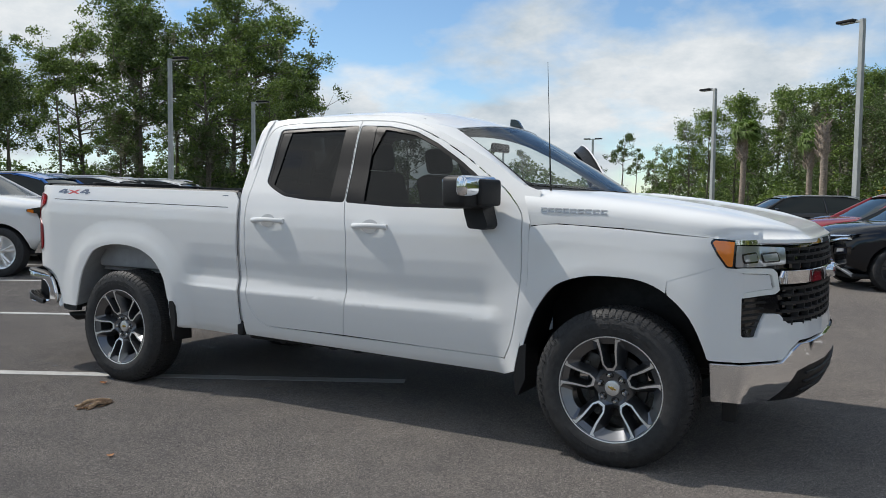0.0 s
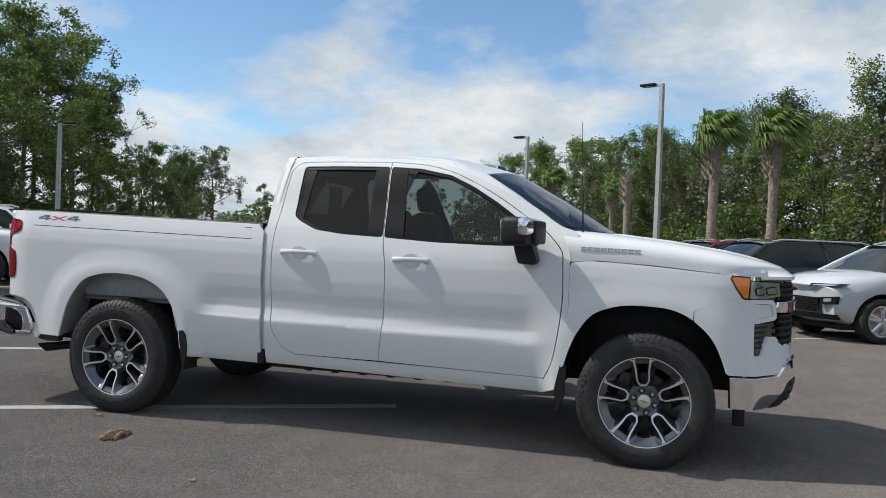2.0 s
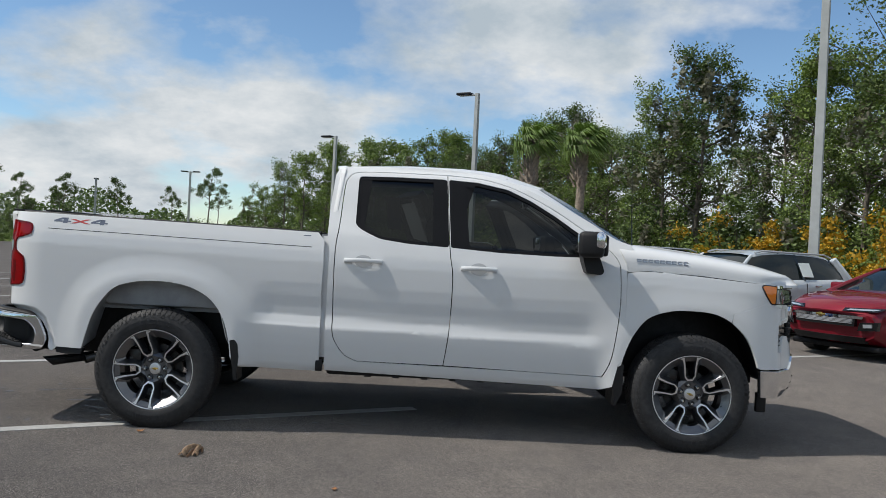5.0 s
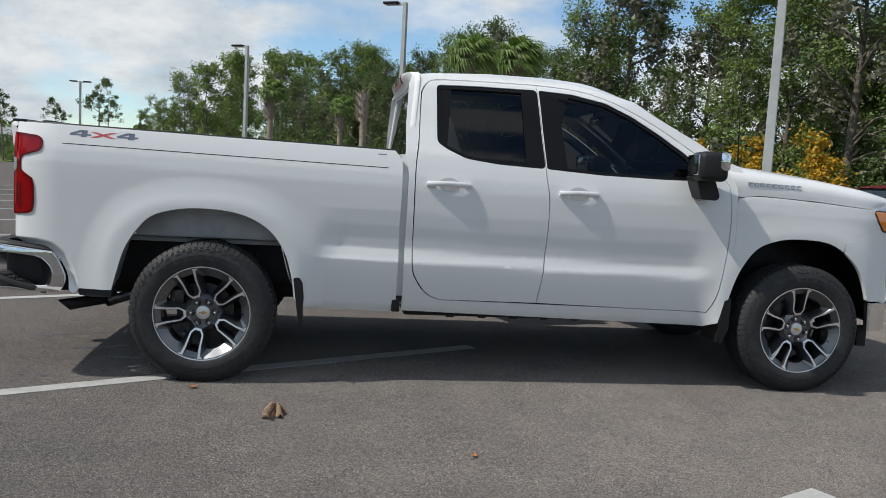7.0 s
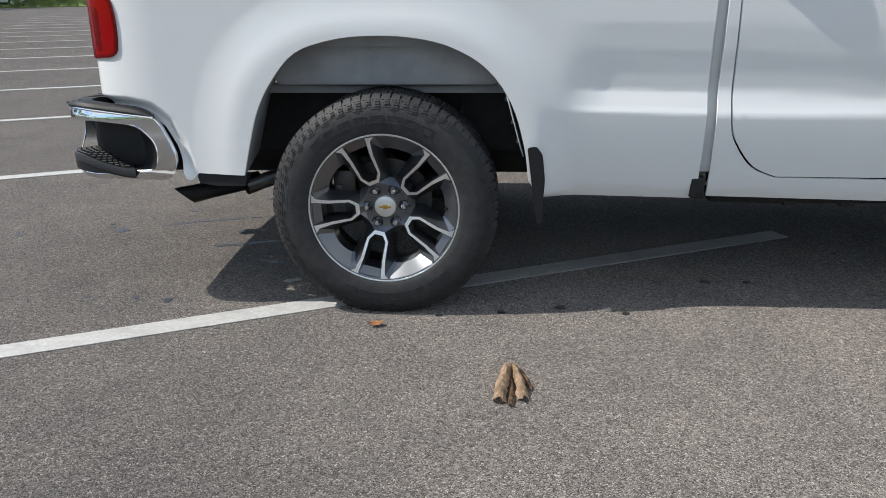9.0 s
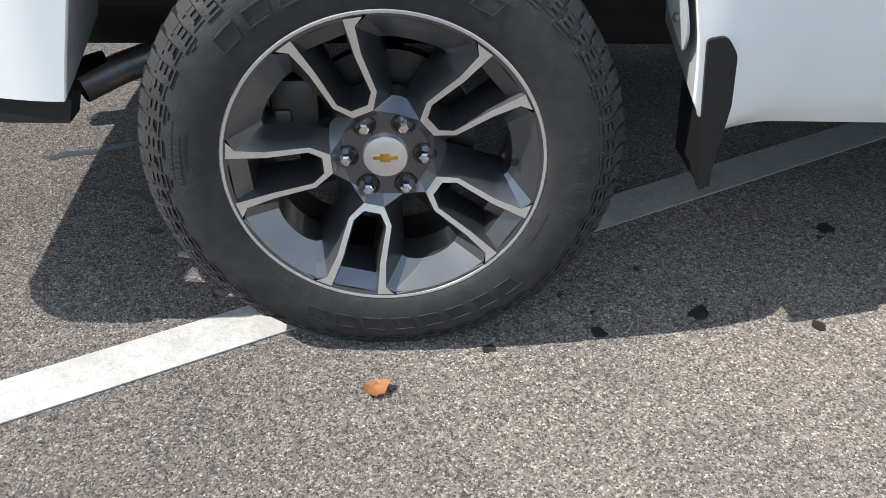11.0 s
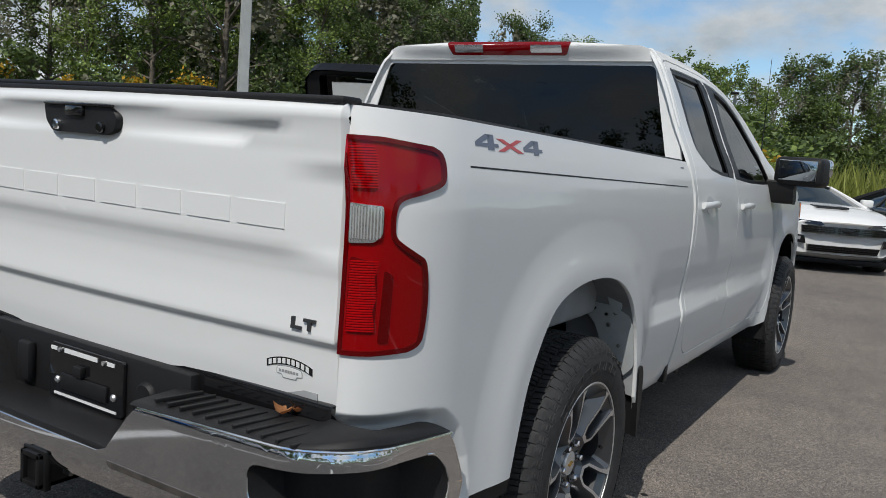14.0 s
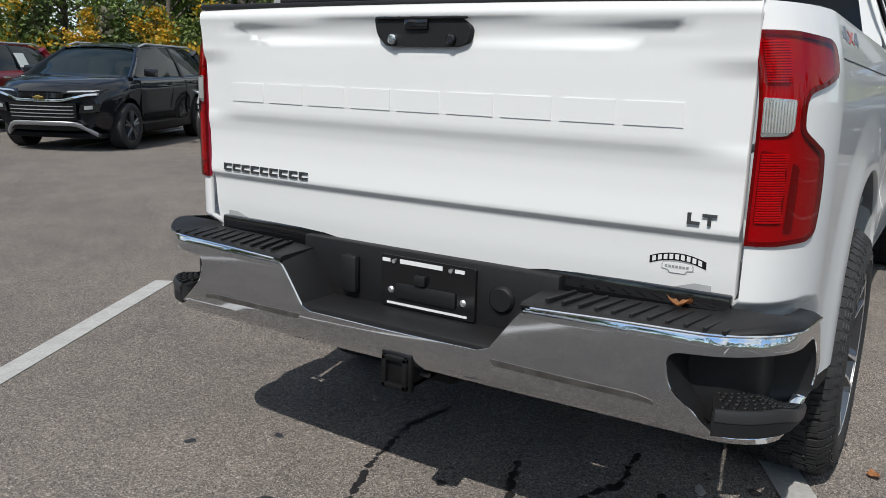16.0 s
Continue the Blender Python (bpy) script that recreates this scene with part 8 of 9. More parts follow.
def low_building(x, y, turn, wide, deep, high):
    th = thing("low_building", "long low white building with a grey roof beyond the hedge", "building", pose(x, y, 0, 0, 0, turn), "far buildings")
    bm = bmesh.new()
    box(bm, -wide / 2, wide / 2, -deep / 2, deep / 2, -0.1, high, 0.02)
    part("wall", bm, SIDING, th)
    bm = bmesh.new()
    prism(bm, [(-deep / 2 - 0.5, high - 0.05), (deep / 2 + 0.5, high - 0.05), (0.0, high + deep * 0.17)], lambda a, b, d: (-wide / 2 - 0.5 + d, a, b), wide + 1.0)
    part("roof", bm, ROOFING, th)
    for k in range(int(wide / 4.5)):
        bm = bmesh.new()
        x0 = -wide / 2 + 1.6 + 4.5 * k
        box(bm, x0, x0 + 1.5, -deep / 2 - 0.03, -deep / 2 + 0.05, 1.0, 2.2, 0.02)
        part("window", bm, CARGLASS, th, "dark window")


CARGLASS = material("car_glass", (0.010, 0.016, 0.017), rough=0.03, spec=0.32)
low_building(-52, 130, 12, 9, 7, 2.9)
low_building(-59.5, 128, 12, 5, 7, 2.9)
low_building(-75, 120, 20, 6, 8, 3.2)
pts = [tuple(lot(s, n).xy) for s, n in ((-34, 70.0), (16, 70.0), (16, 77), (-34, 77))]
flat_patch("grass_strip", pts, 0.03, TURF, "bright mown grass strip behind the hedge", "grass", 0.05)
for i in range(30):
    p = lot(-26 + i * 1.35 + rg.uniform(-0.2, 0.2), 69.0)
    plant("shrub", small_shrub, ("stems", "foliage"), "small round clipped shrub along the kerb", "shrub", "kerb shrubs", p.x, p.y, rg.uniform(0, 6.28), rg.uniform(0.26, 0.36))


# ---- parked cars: nose at x = 0, tail towards -x ----
def paint(name, colour, metal=0.3):
    return material(name, colour, rough=0.45, metal=metal, coat=1.0, spec=0.08, grain=(400, 0.92, 1.08))


PAINT = {"black": paint("black_car_paint", (0.007, 0.008, 0.011), 0.0), "silver": paint("silver_car_paint", (0.58, 0.61, 0.62), 0.15), "maroon": paint("maroon_car_paint", (0.20, 0.008, 0.018), 0.2), "white": paint("white_car_paint", (0.78, 0.78, 0.77), 0.0), "blue": paint("blue_car_paint", (0.02, 0.12, 0.40), 0.4), "grey": paint("dark_grey_car_paint", (0.06, 0.063, 0.07), 0.4)}
SOFTTOP = material("soft_top", (0.012, 0.012, 0.013), rough=0.9, grain=(60, 0.7, 1.3))
CARLAMP = material("car_lamp", (0.55, 0.57, 0.60), rough=0.1, metal=0.5, coat=1.0)
SKID = material("silver_plastic", (0.50, 0.51, 0.52), rough=0.35, metal=0.3)
PAPER = material("paper", (0.72, 0.76, 0.72), rough=0.8)

SHAPES = {
    # x back from the nose: top of the lower body, half width; roof line; wheels; sizes
    "suv": dict(length=4.45, half=0.90, top=[(0.0, 0.80), (0.05, 0.90), (0.25, 0.985), (0.7, 1.04), (1.15, 1.075), (1.6, 1.06), (3.2, 1.09), (4.1, 1.12), (4.38, 1.05), (4.45, 0.85)], low=0.25, glass=[(1.02, 1.05, 0.80), (1.78, 1.505, 0.575), (2.5, 1.570, 0.585), (3.4, 1.550, 0.575), (4.0, 1.49, 0.56), (4.32, 1.10, 0.74)], wheels=(0.88, 3.50), tyre=0.345),
    "sedan": dict(length=4.90, half=0.91, top=[(0.0, 0.66), (0.06, 0.80), (0.3, 0.885), (0.8, 0.945), (1.3, 0.985), (1.9, 0.955), (3.4, 0.985), (4.2, 1.03), (4.8, 1.02), (4.90, 0.85)], low=0.21, glass=[(1.22, 0.95, 0.80), (2.15, 1.375, 0.56), (2.7, 1.435, 0.57), (3.3, 1.41, 0.56), (4.35, 1.03, 0.70)], wheels=(0.98, 3.80), tyre=0.335),
    "coupe": dict(length=4.78, half=0.94, top=[(0.0, 0.735), (0.06, 0.80), (0.3, 0.875), (0.9, 0.945), (1.6, 0.985), (2.2, 0.97), (3.4, 0.99), (4.2, 1.04), (4.68, 1.02), (4.78, 0.80)], low=0.19, glass=[(1.55, 0.97, 0.82), (2.45, 1.285, 0.56), (2.9, 1.335, 0.56), (3.3, 1.30, 0.55), (4.15, 1.04, 0.70)], wheels=(0.95, 3.76), tyre=0.355),
    "large_suv": dict(length=5.2, half=0.99, top=[(0.0, 0.92), (0.05, 1.04), (0.22, 1.12), (0.8, 1.18), (1.3, 1.22), (1.8, 1.20), (3.6, 1.22), (4.8, 1.25), (5.12, 1.15), (5.2, 0.9)], low=0.32, glass=[(1.22, 1.18, 0.88), (1.95, 1.73, 0.68), (2.6, 1.83, 0.70), (3.8, 1.82, 0.69), (4.6, 1.77, 0.67), (5.05, 1.25, 0.82)], wheels=(0.98, 3.95), tyre=0.40),
    "pickup": dict(length=5.85, half=1.0, top=[(0.0, 0.95), (0.05, 1.10), (0.2, 1.20), (0.8, 1.28), (1.4, 1.34), (1.9, 1.30), (3.3, 1.32), (3.45, 1.38), (5.75, 1.40), (5.85, 1.2)], low=0.42, glass=[(1.32, 1.32, 0.88), (2.15, 1.82, 0.66), (2.7, 1.90, 0.67), (3.2, 1.88, 0.66), (3.45, 1.36, 0.84)], wheels=(0.97, 4.7), tyre=0.41),
}


def build_car(kind, colour, label, at, details=()):
    S = SHAPES[kind]
    car = thing("parked_" + ("car" if kind != "pickup" else "pickup"), label, "car" if kind != "pickup" else "pickup truck", at, "parked cars")
    body_mat = PAINT[colour]
    L, hw, low = S["length"], S["half"], S["low"]

    def halfw(x):
        f = 1 - 0.24 * (1 - step01(-0.25, 0.55, x)) ** 1.0 - 0.12 * step01(L - 0.5, L + 0.05, x)
        return hw * f

    z_mid = low + 0.36

    def nose_in(y, z):
        return 0.30 * (abs(y) / hw) ** 2.4 + (0.10 * ((z_mid - z) / 0.30) ** 2 if z < z_mid else 0.07 * ((z - z_mid) / 0.45) ** 2)

    xs = [0.0, 0.04, 0.10, 0.2, 0.35, 0.55, 0.8, 1.1, 1.4, 1.8, 2.3, 2.8, 3.3, 3.8, L - 0.55, L - 0.3, L - 0.12, L - 0.03, L]
    xs = sorted(set(round(x, 3) for x in xs if x <= L))
    bm = bmesh.new()
    rings = []
    for x in xs:
        zt = smooth_table(S["top"], x, 0.04)
        w = halfw(x)
        zl = low + 0.10 * (1 - step01(0, 0.25, x)) + 0.12 * step01(L - 0.3, L, x)
        sec = [(0.0, zl), (0.80 * w, zl), (0.95 * w, zl + 0.06), (0.985 * w, zl + 0.20), (0.97 * w, zl + 0.34), (w, zt - 0.22), (0.985 * w, zt - 0.10), (0.93 * w, zt - 0.025), (0.80 * w, zt + 0.008), (0.4 * w, zt + 0.03), (0.0, zt + 0.035)]
        ring = []
        for sg in (1, -1):
            for y, z in (sec if sg > 0 else sec[-2:0:-1]):
                ring.append(bm.verts.new((-(x + nose_in(y, z) * (1 - step01(0, 1.2, x)) - 0.12 * step01(L - 1.0, L, x) * (abs(y) / hw) ** 3), sg * y, z)))
        rings.append(ring)
    k = len(rings[0])
    for a, b in zip(rings, rings[1:]):
        for i in range(k):
            bm.faces.new((a[i], a[(i + 1) % k], b[(i + 1) % k], b[i]))
    bm.faces.new(rings[0]), bm.faces.new(rings[-1][::-1])
    bmesh.ops.recalc_face_normals(bm, faces=bm.faces[:])
    body = part("body", bm, body_mat, car, "", 42)
    # wheel openings cut through the sides
    bm = bmesh.new()
    tr = S["tyre"]
    for xw in S["wheels"]:
        for sg in (1, -1):
            tube(bm, [(-xw, sg * (hw - 0.26), tr + 0.015), (-xw, sg * (hw + 0.2), tr + 0.015)], tr + 0.055, 36)
    bmesh.ops.recalc_face_normals(bm, faces=bm.faces[:])
    cutter = mesh_object("cutter", bm, BLACK)
    body.data.materials.append(BLACK)
    cut = body.modifiers.new("arches", "BOOLEAN")
    cut.operation, cut.solver, cut.object, cut.material_mode = "DIFFERENCE", "EXACT", cutter, "TRANSFER"
    cutter.matrix_world = body.matrix_world = car.matrix_world
    bpy.context.view_layer.update()
    shaped = bpy.data.meshes.new_from_object(body.evaluated_get(bpy.context.evaluated_depsgraph_get()))
    body.modifiers.clear()
    body.data = shaped
    body.matrix_local = Matrix.Identity(4)
    bpy.data.objects.remove(cutter)
    # glasshouse and roof
    gs = S["glass"]
    bm = bmesh.new()
    x0, x1 = gs[0][0], gs[-1][0]
    gr = []
    m = 16
    for i in range(m + 1):
        x = x0 + (x1 - x0) * i / m
        z = lerp_table([(g[0], g[1]) for g in gs], x)
        z = (z + smooth_table([(g[0], g[1]) for g in gs], x, 0.10)) / 2
        w = lerp_table([(g[0], g[2]) for g in gs], x)
        zb = smooth_table(S["top"], x, 0.04) - 0.06
        wb = 0.92 * halfw(x) * (1 - 0.10 * step01(x1 - 0.5, x1, x))
        gr.append([bm.verts.new((-x, y, zz)) for y, zz in ((wb, zb), ((wb + w) / 2 + 0.02, (zb + z) / 2), (w, z - 0.02), (w * 0.6, z + 0.012), (0, z + 0.02), (-w * 0.6, z + 0.012), (-w, z - 0.02), (-(wb + w) / 2 - 0.02, (zb + z) / 2), (-wb, zb))])
    for a, b in zip(gr, gr[1:]):
        for i in range(8):
            bm.faces.new((a[i], a[i + 1], b[i + 1], b[i]))
    bm.faces.new(gr[0]), bm.faces.new(gr[-1])
    bmesh.ops.recalc_face_normals(bm, faces=bm.faces[:])
    part("glass", bm, CARGLASS, car, "dark car windows", 40)
    peak = max(g[1] for g in gs)
    ra, rb = gs[1][0] - 0.05, gs[-2][0] + 0.10
    top_mat = SOFTTOP if "soft_top" in details else body_mat
    bm = bmesh.new()
    rows = []
    for i in range(9):
        x = ra + (rb - ra) * i / 8
        z = (lerp_table([(g[0], g[1]) for g in gs], x) + smooth_table([(g[0], g[1]) for g in gs], x, 0.10)) / 2 + 0.012
        w = lerp_table([(g[0], g[2]) for g in gs], x) + 0.018
        rows.append([bm.verts.new((-x, y, zz)) for y, zz in ((w, z - 0.05), (w * 0.95, z - 0.012), (w * 0.6, z + 0.014), (0, z + 0.024), (-w * 0.6, z + 0.014), (-w * 0.95, z - 0.012), (-w, z - 0.05))])
    for a, b in zip(rows, rows[1:]):
        for i in range(6):
            bm.faces.new((a[i], a[i + 1], b[i + 1], b[i]))
    bmesh.ops.recalc_face_normals(bm, faces=bm.faces[:])
    roof = part("roof", bm, top_mat, car, "black fabric roof" if "soft_top" in details else "", 40)
    for sg in (1, -1):
        # pillars
        for xa, xb, wide, mt in ((gs[0][0], gs[1][0], 0.045, top_mat if "soft_top" not in details else GLOSSBLACK), (gs[-1][0], gs[-2][0], 0.10 if kind != "suv" else 0.14, top_mat), ((gs[1][0] + gs[-2][0]) / 2 + 0.05, (gs[1][0] + gs[-2][0]) / 2, 0.03, GLOSSBLACK)):
            za, zb = smooth_table(S["top"], xa, 0.04) - 0.04, lerp_table([(g[0], g[1]) for g in gs], xb) - 0.03
            wa, wb = 0.925 * halfw(xa) * (1 - 0.10 * step01(x1 - 0.5, x1, xa)), lerp_table([(g[0], g[2]) for g in gs], xb) + 0.008
            bm = bmesh.new()
            pts = []
            for t in (0, 0.5, 1):
                pts.append((-(xa + (xb - xa) * t), sg * (wa + (wb - wa) * t + 0.02 * math.sin(math.pi * t)), za + (zb - za) * t))
            tube(bm, pts, [wide, wide * 0.8, wide * 0.7], 8)
            part("pillar", bm, mt, car)
        # mirror
        bm = bmesh.new()
        xm = gs[0][0] + 0.42
        zm = smooth_table(S["top"], xm, 0.04) + 0.06
        box(bm, -xm - 0.07, -xm + 0.07, min(sg * (hw - 0.02), sg * (hw + 0.17)), max(sg * (hw - 0.02), sg * (hw + 0.17)), zm - 0.06, zm + 0.07, 0.03)
        part("mirror", bm, GLOSSBLACK if colour in ("silver", "black") else body_mat, car)
        # lamps
        w0 = halfw(0.05)
        bm = bmesh.new()
        zl = lerp_table(S["top"], 0.1) - 0.06
        prism(bm, [(0.42 * w0, zl - 0.03), (0.99 * w0, zl - 0.02), (1.12 * w0, zl + 0.035), (0.48 * w0, zl + 0.02)] if kind != "pickup" else [(0.62 * w0, zl - 0.16), (1.05 * w0, zl - 0.16), (1.10 * w0, zl), (0.62 * w0, zl)], lambda a, b, d: (-(nose_in(a, b) + 0.02) + 0.035 - d, sg * a, b), 0.10)
        lamp = part("headlamp", bm, GLOSSBLACK, car, "dark headlamp")
        if kind != "coupe":
            bm = bmesh.new()
            prism(bm, [(0.50 * w0, zl - 0.014), (0.94 * w0, zl - 0.004), (1.05 * w0, zl + 0.022), (0.56 * w0, zl + 0.008)] if kind != "pickup" else [(0.66 * w0, zl - 0.13), (1.0 * w0, zl - 0.13), (1.05 * w0, zl - 0.03), (0.66 * w0, zl - 0.03)], lambda a, b, d: (-(nose_in(a, b) + 0.02) + 0.040 - d, sg * a, b), 0.05)
            part("lens", bm, CARLAMP, lamp, "bright lamp strip")
        if kind == "pickup":
            ws_ = halfw(0.28)
            for nm, xa, xb, mt in (("side_lamp", 0.26, 0.52, GLOSSBLACK), ("side_marker", 0.40, 0.50, AMBER)):
                bm = bmesh.new()
                prism(bm, [(-xa, zl - 0.02 if nm == "side_lamp" else zl - 0.005), (-xb, zl + 0.02), (-xb, zl + 0.055), (-xa, zl + 0.10 if nm == "side_lamp" else zl + 0.05)], lambda a, b, d: (a, sg * (ws_ + (0.012 if nm == "side_lamp" else 0.018) - d), b), 0.12)
                part(nm, bm, mt, car, "dark wrapped headlamp with amber marker" if nm == "side_lamp" else "amber side marker")
        bm = bmesh.new()
        z0 = low + (0.24 if kind != "suv" else 0.31)
        prism(bm, [(0.70 * w0, z0), (1.0 * w0, z0 + 0.02), (1.02 * w0, z0 + 0.14), (0.74 * w0, z0 + 0.12)], lambda a, b, d: (-(nose_in(a, b)) + 0.02 - d, sg * a, b), 0.06)
        part("lower_lamp_housing", bm, GLOSSBLACK, car)
        bm = bmesh.new()
        prism(bm, [(0.80 * w0, z0 + 0.05), (0.93 * w0, z0 + 0.06), (0.93 * w0, z0 + 0.11), (0.80 * w0, z0 + 0.10)], lambda a, b, d: (-(nose_in(a, b)) + 0.028 - d, sg * a, b), 0.05)
        part("fog_lamp", bm, CARLAMP, car)
        # tail lamp
        bm = bmesh.new()
        zt = lerp_table(S["top"], L - 0.15) - 0.12
        box(bm, -L + 0.02, -L + 0.20, min(sg * 0.60 * hw, sg * 0.86 * hw), max(sg * 0.60 * hw, sg * 0.86 * hw), zt - 0.09, zt + 0.05, 0.02)
        part("tail_lamp", bm, REDDARK, car)
        # door handles and shut lines
        for xd in (gs[1][0] + 0.55, gs[1][0] + 1.45):
            if xd > L - 1.2:
                continue
            bm = bmesh.new()
            zh = smooth_table(S["top"], xd, 0.04) - 0.13
            box(bm, -xd - 0.09, -xd + 0.09, min(sg * (hw - 0.02), sg * (hw + 0.022)), max(sg * (hw - 0.02), sg * (hw + 0.022)), zh - 0.015, zh + 0.015, 0.008)
            part("door_handle", bm, CHROME if colour in ("silver", "maroon") else body_mat, car)
        for xd in (gs[0][0] + 0.22, (gs[1][0] + gs[-2][0]) / 2 + 0.05, gs[-2][0] + 0.15):
            bm = bmesh.new()
            zt = smooth_table(S["top"], xd, 0.04) - 0.08
            box(bm, -xd - 0.003, -xd + 0.003, min(sg * (hw * 0.955), sg * (hw * 1.0015)), max(sg * (hw * 0.955), sg * (hw * 1.0015)), low + 0.20, zt, 0)
            part("door_gap", bm, GLOSSBLACK, car)
        bm = bmesh.new()
        box(bm, -S["wheels"][1] + 0.42, -S["wheels"][0] - 0.42, min(sg * hw * 0.90, sg * hw * 0.992), max(sg * hw * 0.90, sg * hw * 0.992), low - 0.01, low + 0.11, 0.02)
        part("sill", bm, BLACK if "suv" in kind else body_mat, car)
        if "suv" in kind:
            bm = bmesh.new()
            wr = gs[2][2] - 0.005
            tube(bm, [(-ra - 0.15, sg * wr, peak - 0.045), (-ra - 0.35, sg * wr, peak - 0.002), (-rb + 0.35, sg * wr, peak - 0.010), (-rb + 0.15, sg * (wr - 0.01), peak - 0.06)], 0.016, 8)
            part("roof_rail", bm, SKID, car, "silver roof rail")
    # front: grilles, bright bar, badge shape, lower lip
    def face(name, z0, z1, y0, mat, out, label=""):
        bm = bmesh.new()
        n = 10
        ya = [-y0 + 2 * y0 * i / n for i in range(n + 1)]
        f0 = [bm.verts.new((-nose_in(y, z0) + out, y, z0)) for y in ya]
        f1 = [bm.verts.new((-nose_in(y, z1) + out, y * 1.03, z1)) for y in ya]
        b0 = [bm.verts.new((-nose_in(y, z0) - 0.08, y, z0)) for y in ya]
        b1 = [bm.verts.new((-nose_in(y, z1) - 0.08, y * 1.03, z1)) for y in ya]
        for i in range(n):
            bm.faces.new((f0[i], f0[i + 1], f1[i + 1], f1[i]))
            bm.faces.new((b0[i], f0[i], f0[i + 1], b0[i + 1]))
            bm.faces.new((f1[i], b1[i], b1[i + 1], f1[i + 1]))
        bm.faces.new((f0[0], f1[0], b1[0], b0[0])), bm.faces.new((f1[n], f0[n], b0[n], b1[n]))
        bmesh.ops.recalc_face_normals(bm, faces=bm.faces[:])
        return part(name, bm, mat, car, label, 40)

    def strip(name, path, high, mat, out, label=""):
        """A bent bar across the front; path: (share of the half width, height), from the side to the middle."""
        bm = bmesh.new()
        line = path + [(-y, z) for y, z in path[-2::-1]]
        rows = []
        for y, z in line:
            y *= w0
            rows.append([bm.verts.new((-nose_in(y, z + h) + d, y, z + h)) for h, d in ((-high / 2, -0.05), (-high / 2, out - 0.006), (-high / 2 + 0.006, out), (high / 2 - 0.006, out), (high / 2, out - 0.006), (high / 2, -0.05))])
        for p, q in zip(rows, rows[1:]):
            for k in range(5):
                bm.faces.new((p[k], p[k + 1], q[k + 1], q[k]))
        bm.faces.new(rows[0]), bm.faces.new(rows[-1][::-1])
        bmesh.ops.recalc_face_normals(bm, faces=bm.faces[:])
        return part(name, bm, mat, car, label, 40)

    zt = lerp_table(S["top"], 0.05)
    w0 = halfw(0.0)
    if kind == "suv" and colour == "silver":
        face("grille", low + 0.20, zt - 0.23, w0 * 0.66, GLOSSBLACK, 0.012, "black mesh grille")
        for i in range(5):
            face("grille_bar", low + 0.225 + i * 0.042, low + 0.231 + i * 0.042, w0 * 0.62, BLACK, 0.020)
        face("lower_lip", low + 0.09, low + 0.17, w0 * 0.95, BLACK, 0.015)
    elif kind == "coupe":
        face("grille", 0.60, 0.705, w0 * 0.80, GLOSSBLACK, 0.012, "slim black grille")
        for z in (0.625, 0.652, 0.68):
            face("grille_bar", z, z + 0.008, w0 * 0.76, BLACK, 0.020)
        bm = bmesh.new()
        box(bm, -1.02, -0.66, -0.24, 0.24, 0.955, 0.992, 0.012)
        part("hood_scoop", bm, GLOSSBLACK, car, "black hood scoop")
        face("lower_grille", 0.325, 0.425, w0 * 0.66, GLOSSBLACK, 0.014, "black lower grille")
        for z in (0.35, 0.38):
            face("grille_bar", z, z + 0.008, w0 * 0.62, BLACK, 0.022)
    else:
        tall = kind == "suv"
        face("grille", low + (0.21 if tall else 0.30), zt - (0.20 if tall else 0.11), w0 * 0.66, GLOSSBLACK, 0.008, "black grille")
        for i in range(4):
            z = low + 0.245 + i * 0.05 if tall else low + 0.34 + i * (zt - 0.17 - low - 0.34) / 3.2
            face("grille_bar", z, z + 0.012, w0 * 0.62, CARLAMP if colour == "maroon" or tall else BLACK, 0.018)
        if tall:
            face("upper_grille", zt - 0.135, zt - 0.065, w0 * 0.46, GLOSSBLACK, 0.010, "slim black upper grille")
            strip("bright_bar", [(1.02, zt - 0.075), (0.86, zt - 0.085), (0.60, zt - 0.135), (0.45, zt - 0.165), (0.0, zt - 0.172)], 0.034, CHROME, 0.024, "chrome wing bar under the lamps")
            strip("skid_plate", [(0.92, low - 0.01), (0.86, low + 0.03), (0.72, low + 0.115), (0.62, low + 0.150), (0.50, low + 0.158), (0.0, low + 0.160)], 0.062, SKID, 0.024, "silver arched skid plate")
        elif kind in ("large_suv", "sedan"):
            face("bright_bar", zt - 0.155, zt - 0.115, w0 * 0.80, CHROME, 0.022, "chrome bar over the grille")
        face("lower_grille", low + 0.06, low + 0.15, w0 * 0.78, BLACK, 0.010)
        if kind == "pickup":
            face("front_bumper", low - 0.02, low + 0.22, w0 * 1.05, CHROME, 0.06, "chrome bumper")
    bm = bmesh.new()
    box(bm, -0.01, 0.03, -0.075, 0.075, zt - 0.145, zt - 0.115, 0.006)
    box(bm, -0.01, 0.032, -0.03, 0.03, zt - 0.16, zt - 0.10, 0.006)
    part("badge", bm, GOLD if colour in ("black", "maroon") and kind != "coupe" else GLOSSBLACK, car, "plain badge shape")
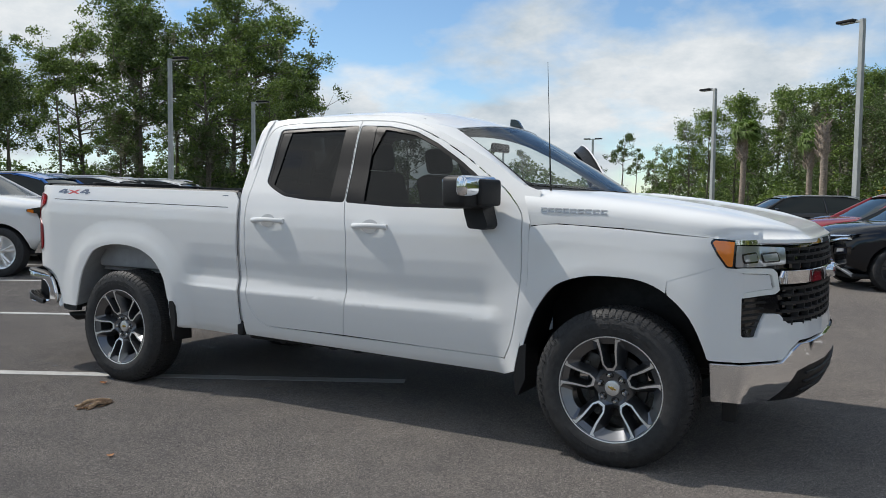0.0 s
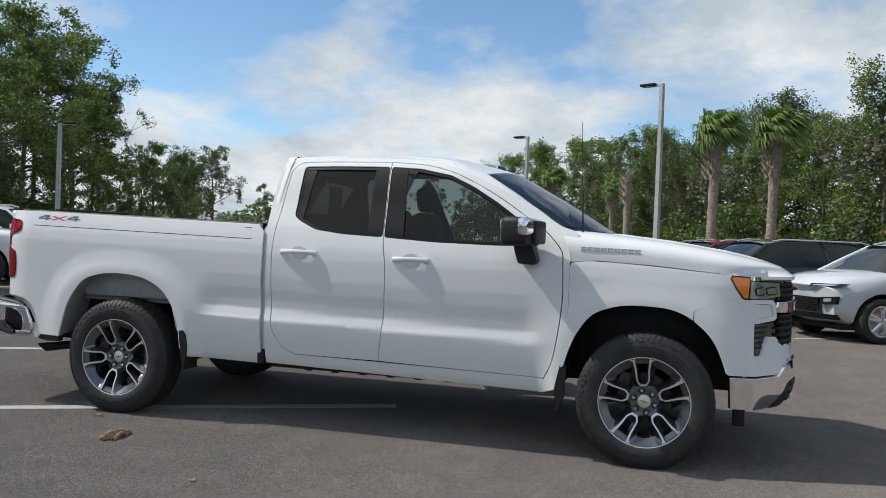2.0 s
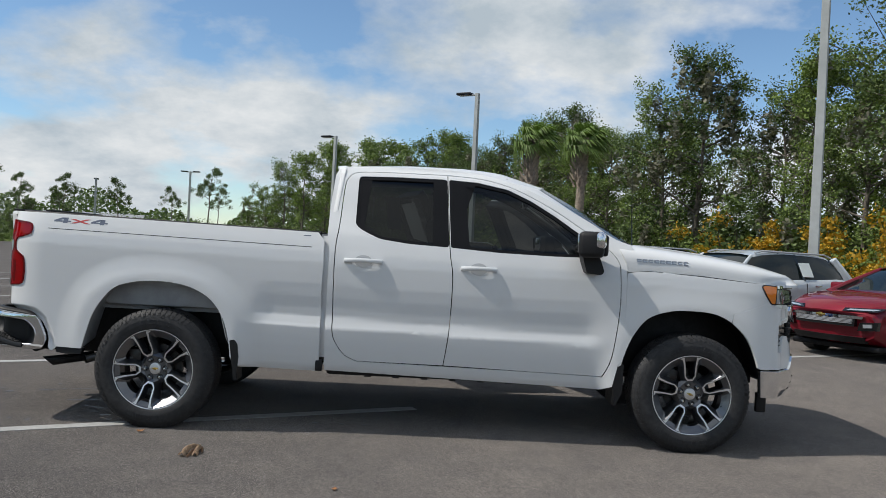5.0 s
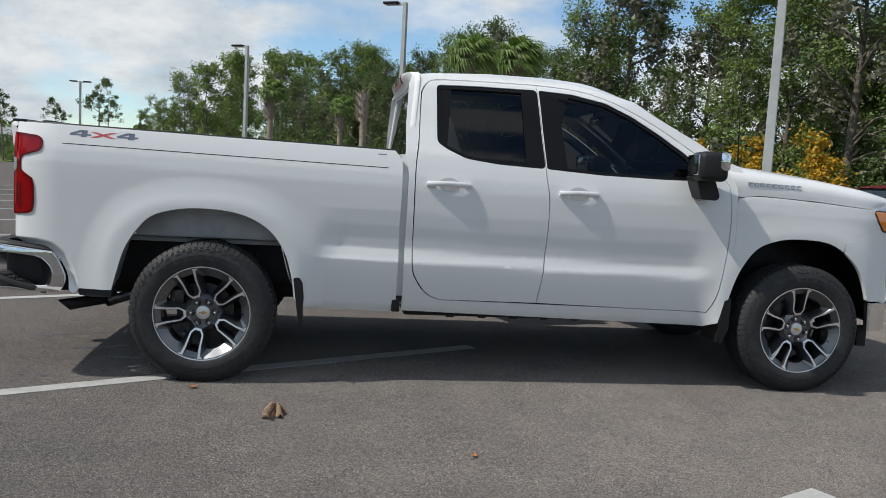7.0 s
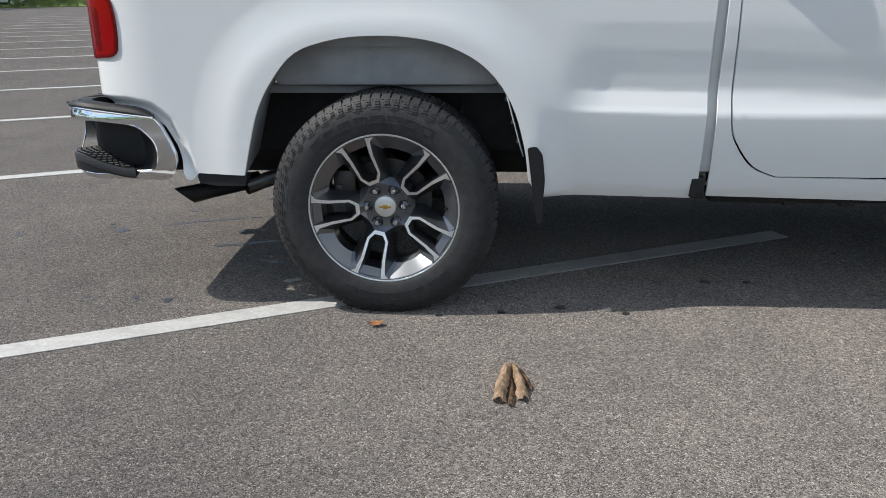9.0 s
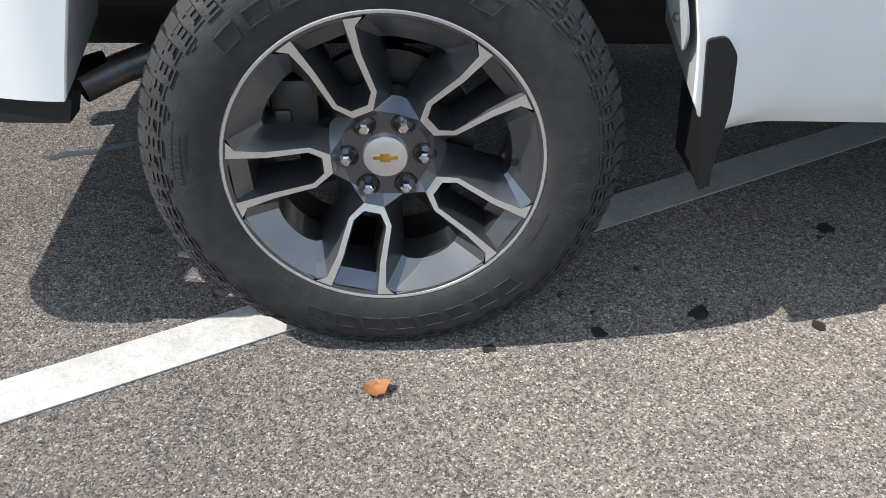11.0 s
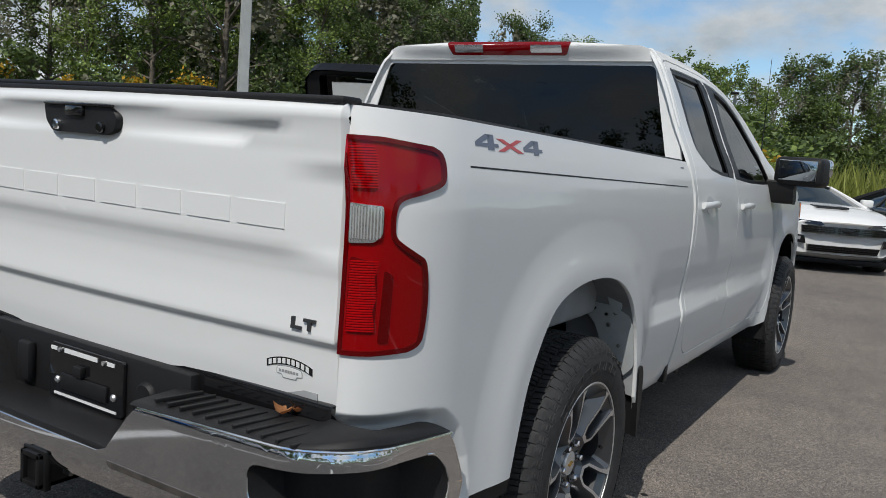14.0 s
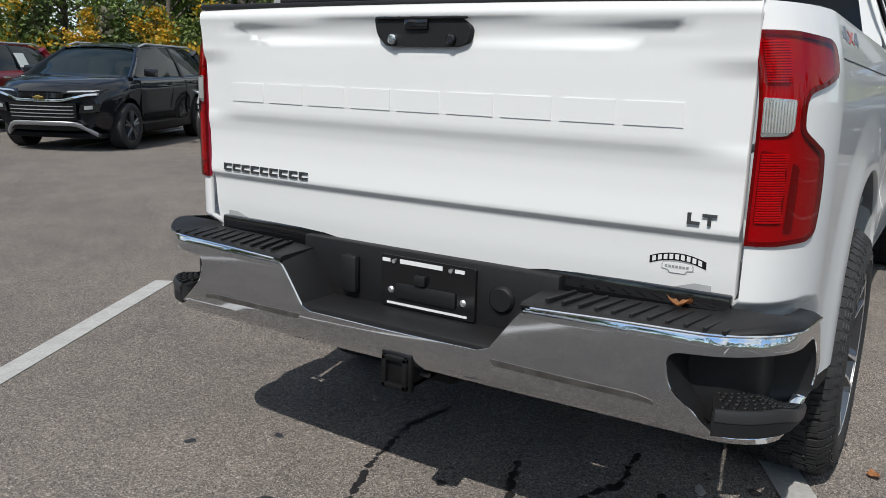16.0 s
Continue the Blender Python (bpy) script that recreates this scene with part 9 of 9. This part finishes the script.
    # wheels
    for xw in S["wheels"]:
        for sg in (1, -1):
            bm = bmesh.new()
            lathe(bm, [(tr * 0.68, -0.015), (tr * 0.74, -0.030), (tr * 0.92, -0.030), (tr, -0.008), (tr, 0.19), (tr * 0.6, 0.19)], 36)
            base = Matrix.Translation((-xw, sg * (hw - 0.020), tr)) @ Matrix.Rotation(0 if sg < 0 else math.pi, 4, "Z")
            bm.transform(base)
            wh = part("tyre", bm, RUBBER, car, "", 40)
            bm = bmesh.new()
            lathe(bm, [(tr * 0.62, -0.010), (tr * 0.70, -0.018), (tr * 0.70, 0.0), (tr * 0.63, 0.03), (tr * 0.60, 0.10), (0, 0.10)], 32)
            bm.transform(base)
            part("rim", bm, GREYALLOY if colour in ("black",) else MACHINED, car, "", 40)
            bm = bmesh.new()
            for q in range(5):
                fi = q * 2 * math.pi / 5 + 0.3
                for dd in (-0.16, 0.16):
                    c0, c1 = (math.cos(fi), math.sin(fi)), (math.cos(fi + dd), math.sin(fi + dd))
                    tube(bm, [(c0[0] * tr * 0.10, -0.012, c0[1] * tr * 0.10), (c1[0] * tr * 0.64, -0.010, c1[1] * tr * 0.64)], [0.030, 0.020], 6)
            lathe(bm, [(0, -0.022), (tr * 0.16, -0.020), (tr * 0.18, 0.0)], 18)
            bm.transform(base)
            part("spokes", bm, GREYALLOY if colour in ("black",) else MACHINED, car, "", 40)
    # dark underside
    bm = bmesh.new()
    box(bm, -L + 0.3, -0.3, -hw * 0.8, hw * 0.8, low - 0.06, low + 0.02, 0.02)
    part("underbody", bm, DARKMETAL, car)
    if "sheet" in details:
        bm = bmesh.new()
        xa = gs[1][0] + 1.10
        zb = smooth_table(S["top"], xa, 0.04) + 0.04
        zt2 = zb + 0.26
        wb = 0.92 * halfw(xa)
        wt = lerp_table([(g[0], g[2]) for g in gs], xa)
        hgt = lerp_table([(g[0], g[1]) for g in gs], xa) - zb + 0.06
        f = lambda z: wb + (wt - wb) * (z - zb + 0.06) / hgt
        prism(bm, [(xa, zb), (xa + 0.30, zb), (xa + 0.30, zt2), (xa, zt2)], lambda a, b, d: (-a, f(b) + 0.040 - d, b), 0.003)
        part("price_sheet", bm, PAPER, car, "pale green price sheet in the window")
        bm = bmesh.new()
        prism(bm, [(xa, zb), (xa + 0.30, zb), (xa + 0.30, zt2), (xa, zt2)], lambda a, b, d: (-a, -f(b) - 0.040 + d, b), 0.003)
        part("price_sheet", bm, PAPER, car, "pale green price sheet in the window")
    return car


def facing(s, n, toward):
    """A pose with the nose at lot(s, n), pointing along -D (toward=-1) or +D."""
    p = lot(s, n)
    return pose(p.x, p.y, 0, 0, 0, math.degrees(ANG) + (180 if toward < 0 else 0))


build_car("sedan", "maroon", "glossy dark red sedan parked nose out", facing(9.2, 1.30, -1), ("sheet",))
build_car("suv", "silver", "silver compact crossover with a price sheet in its window", facing(8.75, 4.45, -1), ("sheet",))
build_car("suv", "black", "black compact crossover with a chrome grille bar", facing(7.70, 6.95, -1))
build_car("suv", "maroon", "dark red crossover parked beside a black one", facing(8.7, 10.5, -1), ("sheet",))
build_car("suv", "grey", "dark crossover at the end of the row", facing(10.6, 14.8, -1))
build_car("suv", "black", "black crossover further along the row", facing(9.2, 18.2, -1))
build_car("coupe", "white", "white sports coupe with a black grille", facing(9.45, -5.50, -1))
build_car("coupe", "black", "black convertible with its fabric roof up", facing(10.4, -8.35, -1), ("soft_top",))
# opposite row behind the pickup
build_car("pickup", "white", "white pickup truck with an orange side marker", facing(-4.85, 7.30, 1))
build_car("large_suv", "blue", "bright blue large crossover beside a white pickup", facing(-4.9, 10.15, 1))
build_car("large_suv", "white", "white crossover in the far row", facing(-4.6, 12.9, 1))
build_car("large_suv", "white", "white crossover in the far row", facing(-4.2, 15.7, 1))
build_car("suv", "grey", "dark grey crossover in the far row", facing(-4.5, 18.5, 1))
build_car("sedan", "black", "black sedan at the end of the far row", facing(-4.6, 21.3, 1))
# far right: more stock beyond the grass island
build_car("pickup", "white", "white pickup truck parked beyond tall grass", pose(34, -3.4, 0, 0, 0, 200))
build_car("coupe", "white", "white sports car beyond tall grass", pose(29.5, -4.4, 0, 0, 0, 206))
build_car("suv", "silver", "silver car parked at the lot's far edge", pose(-38, 62.5, 0, 0, 0, 10))
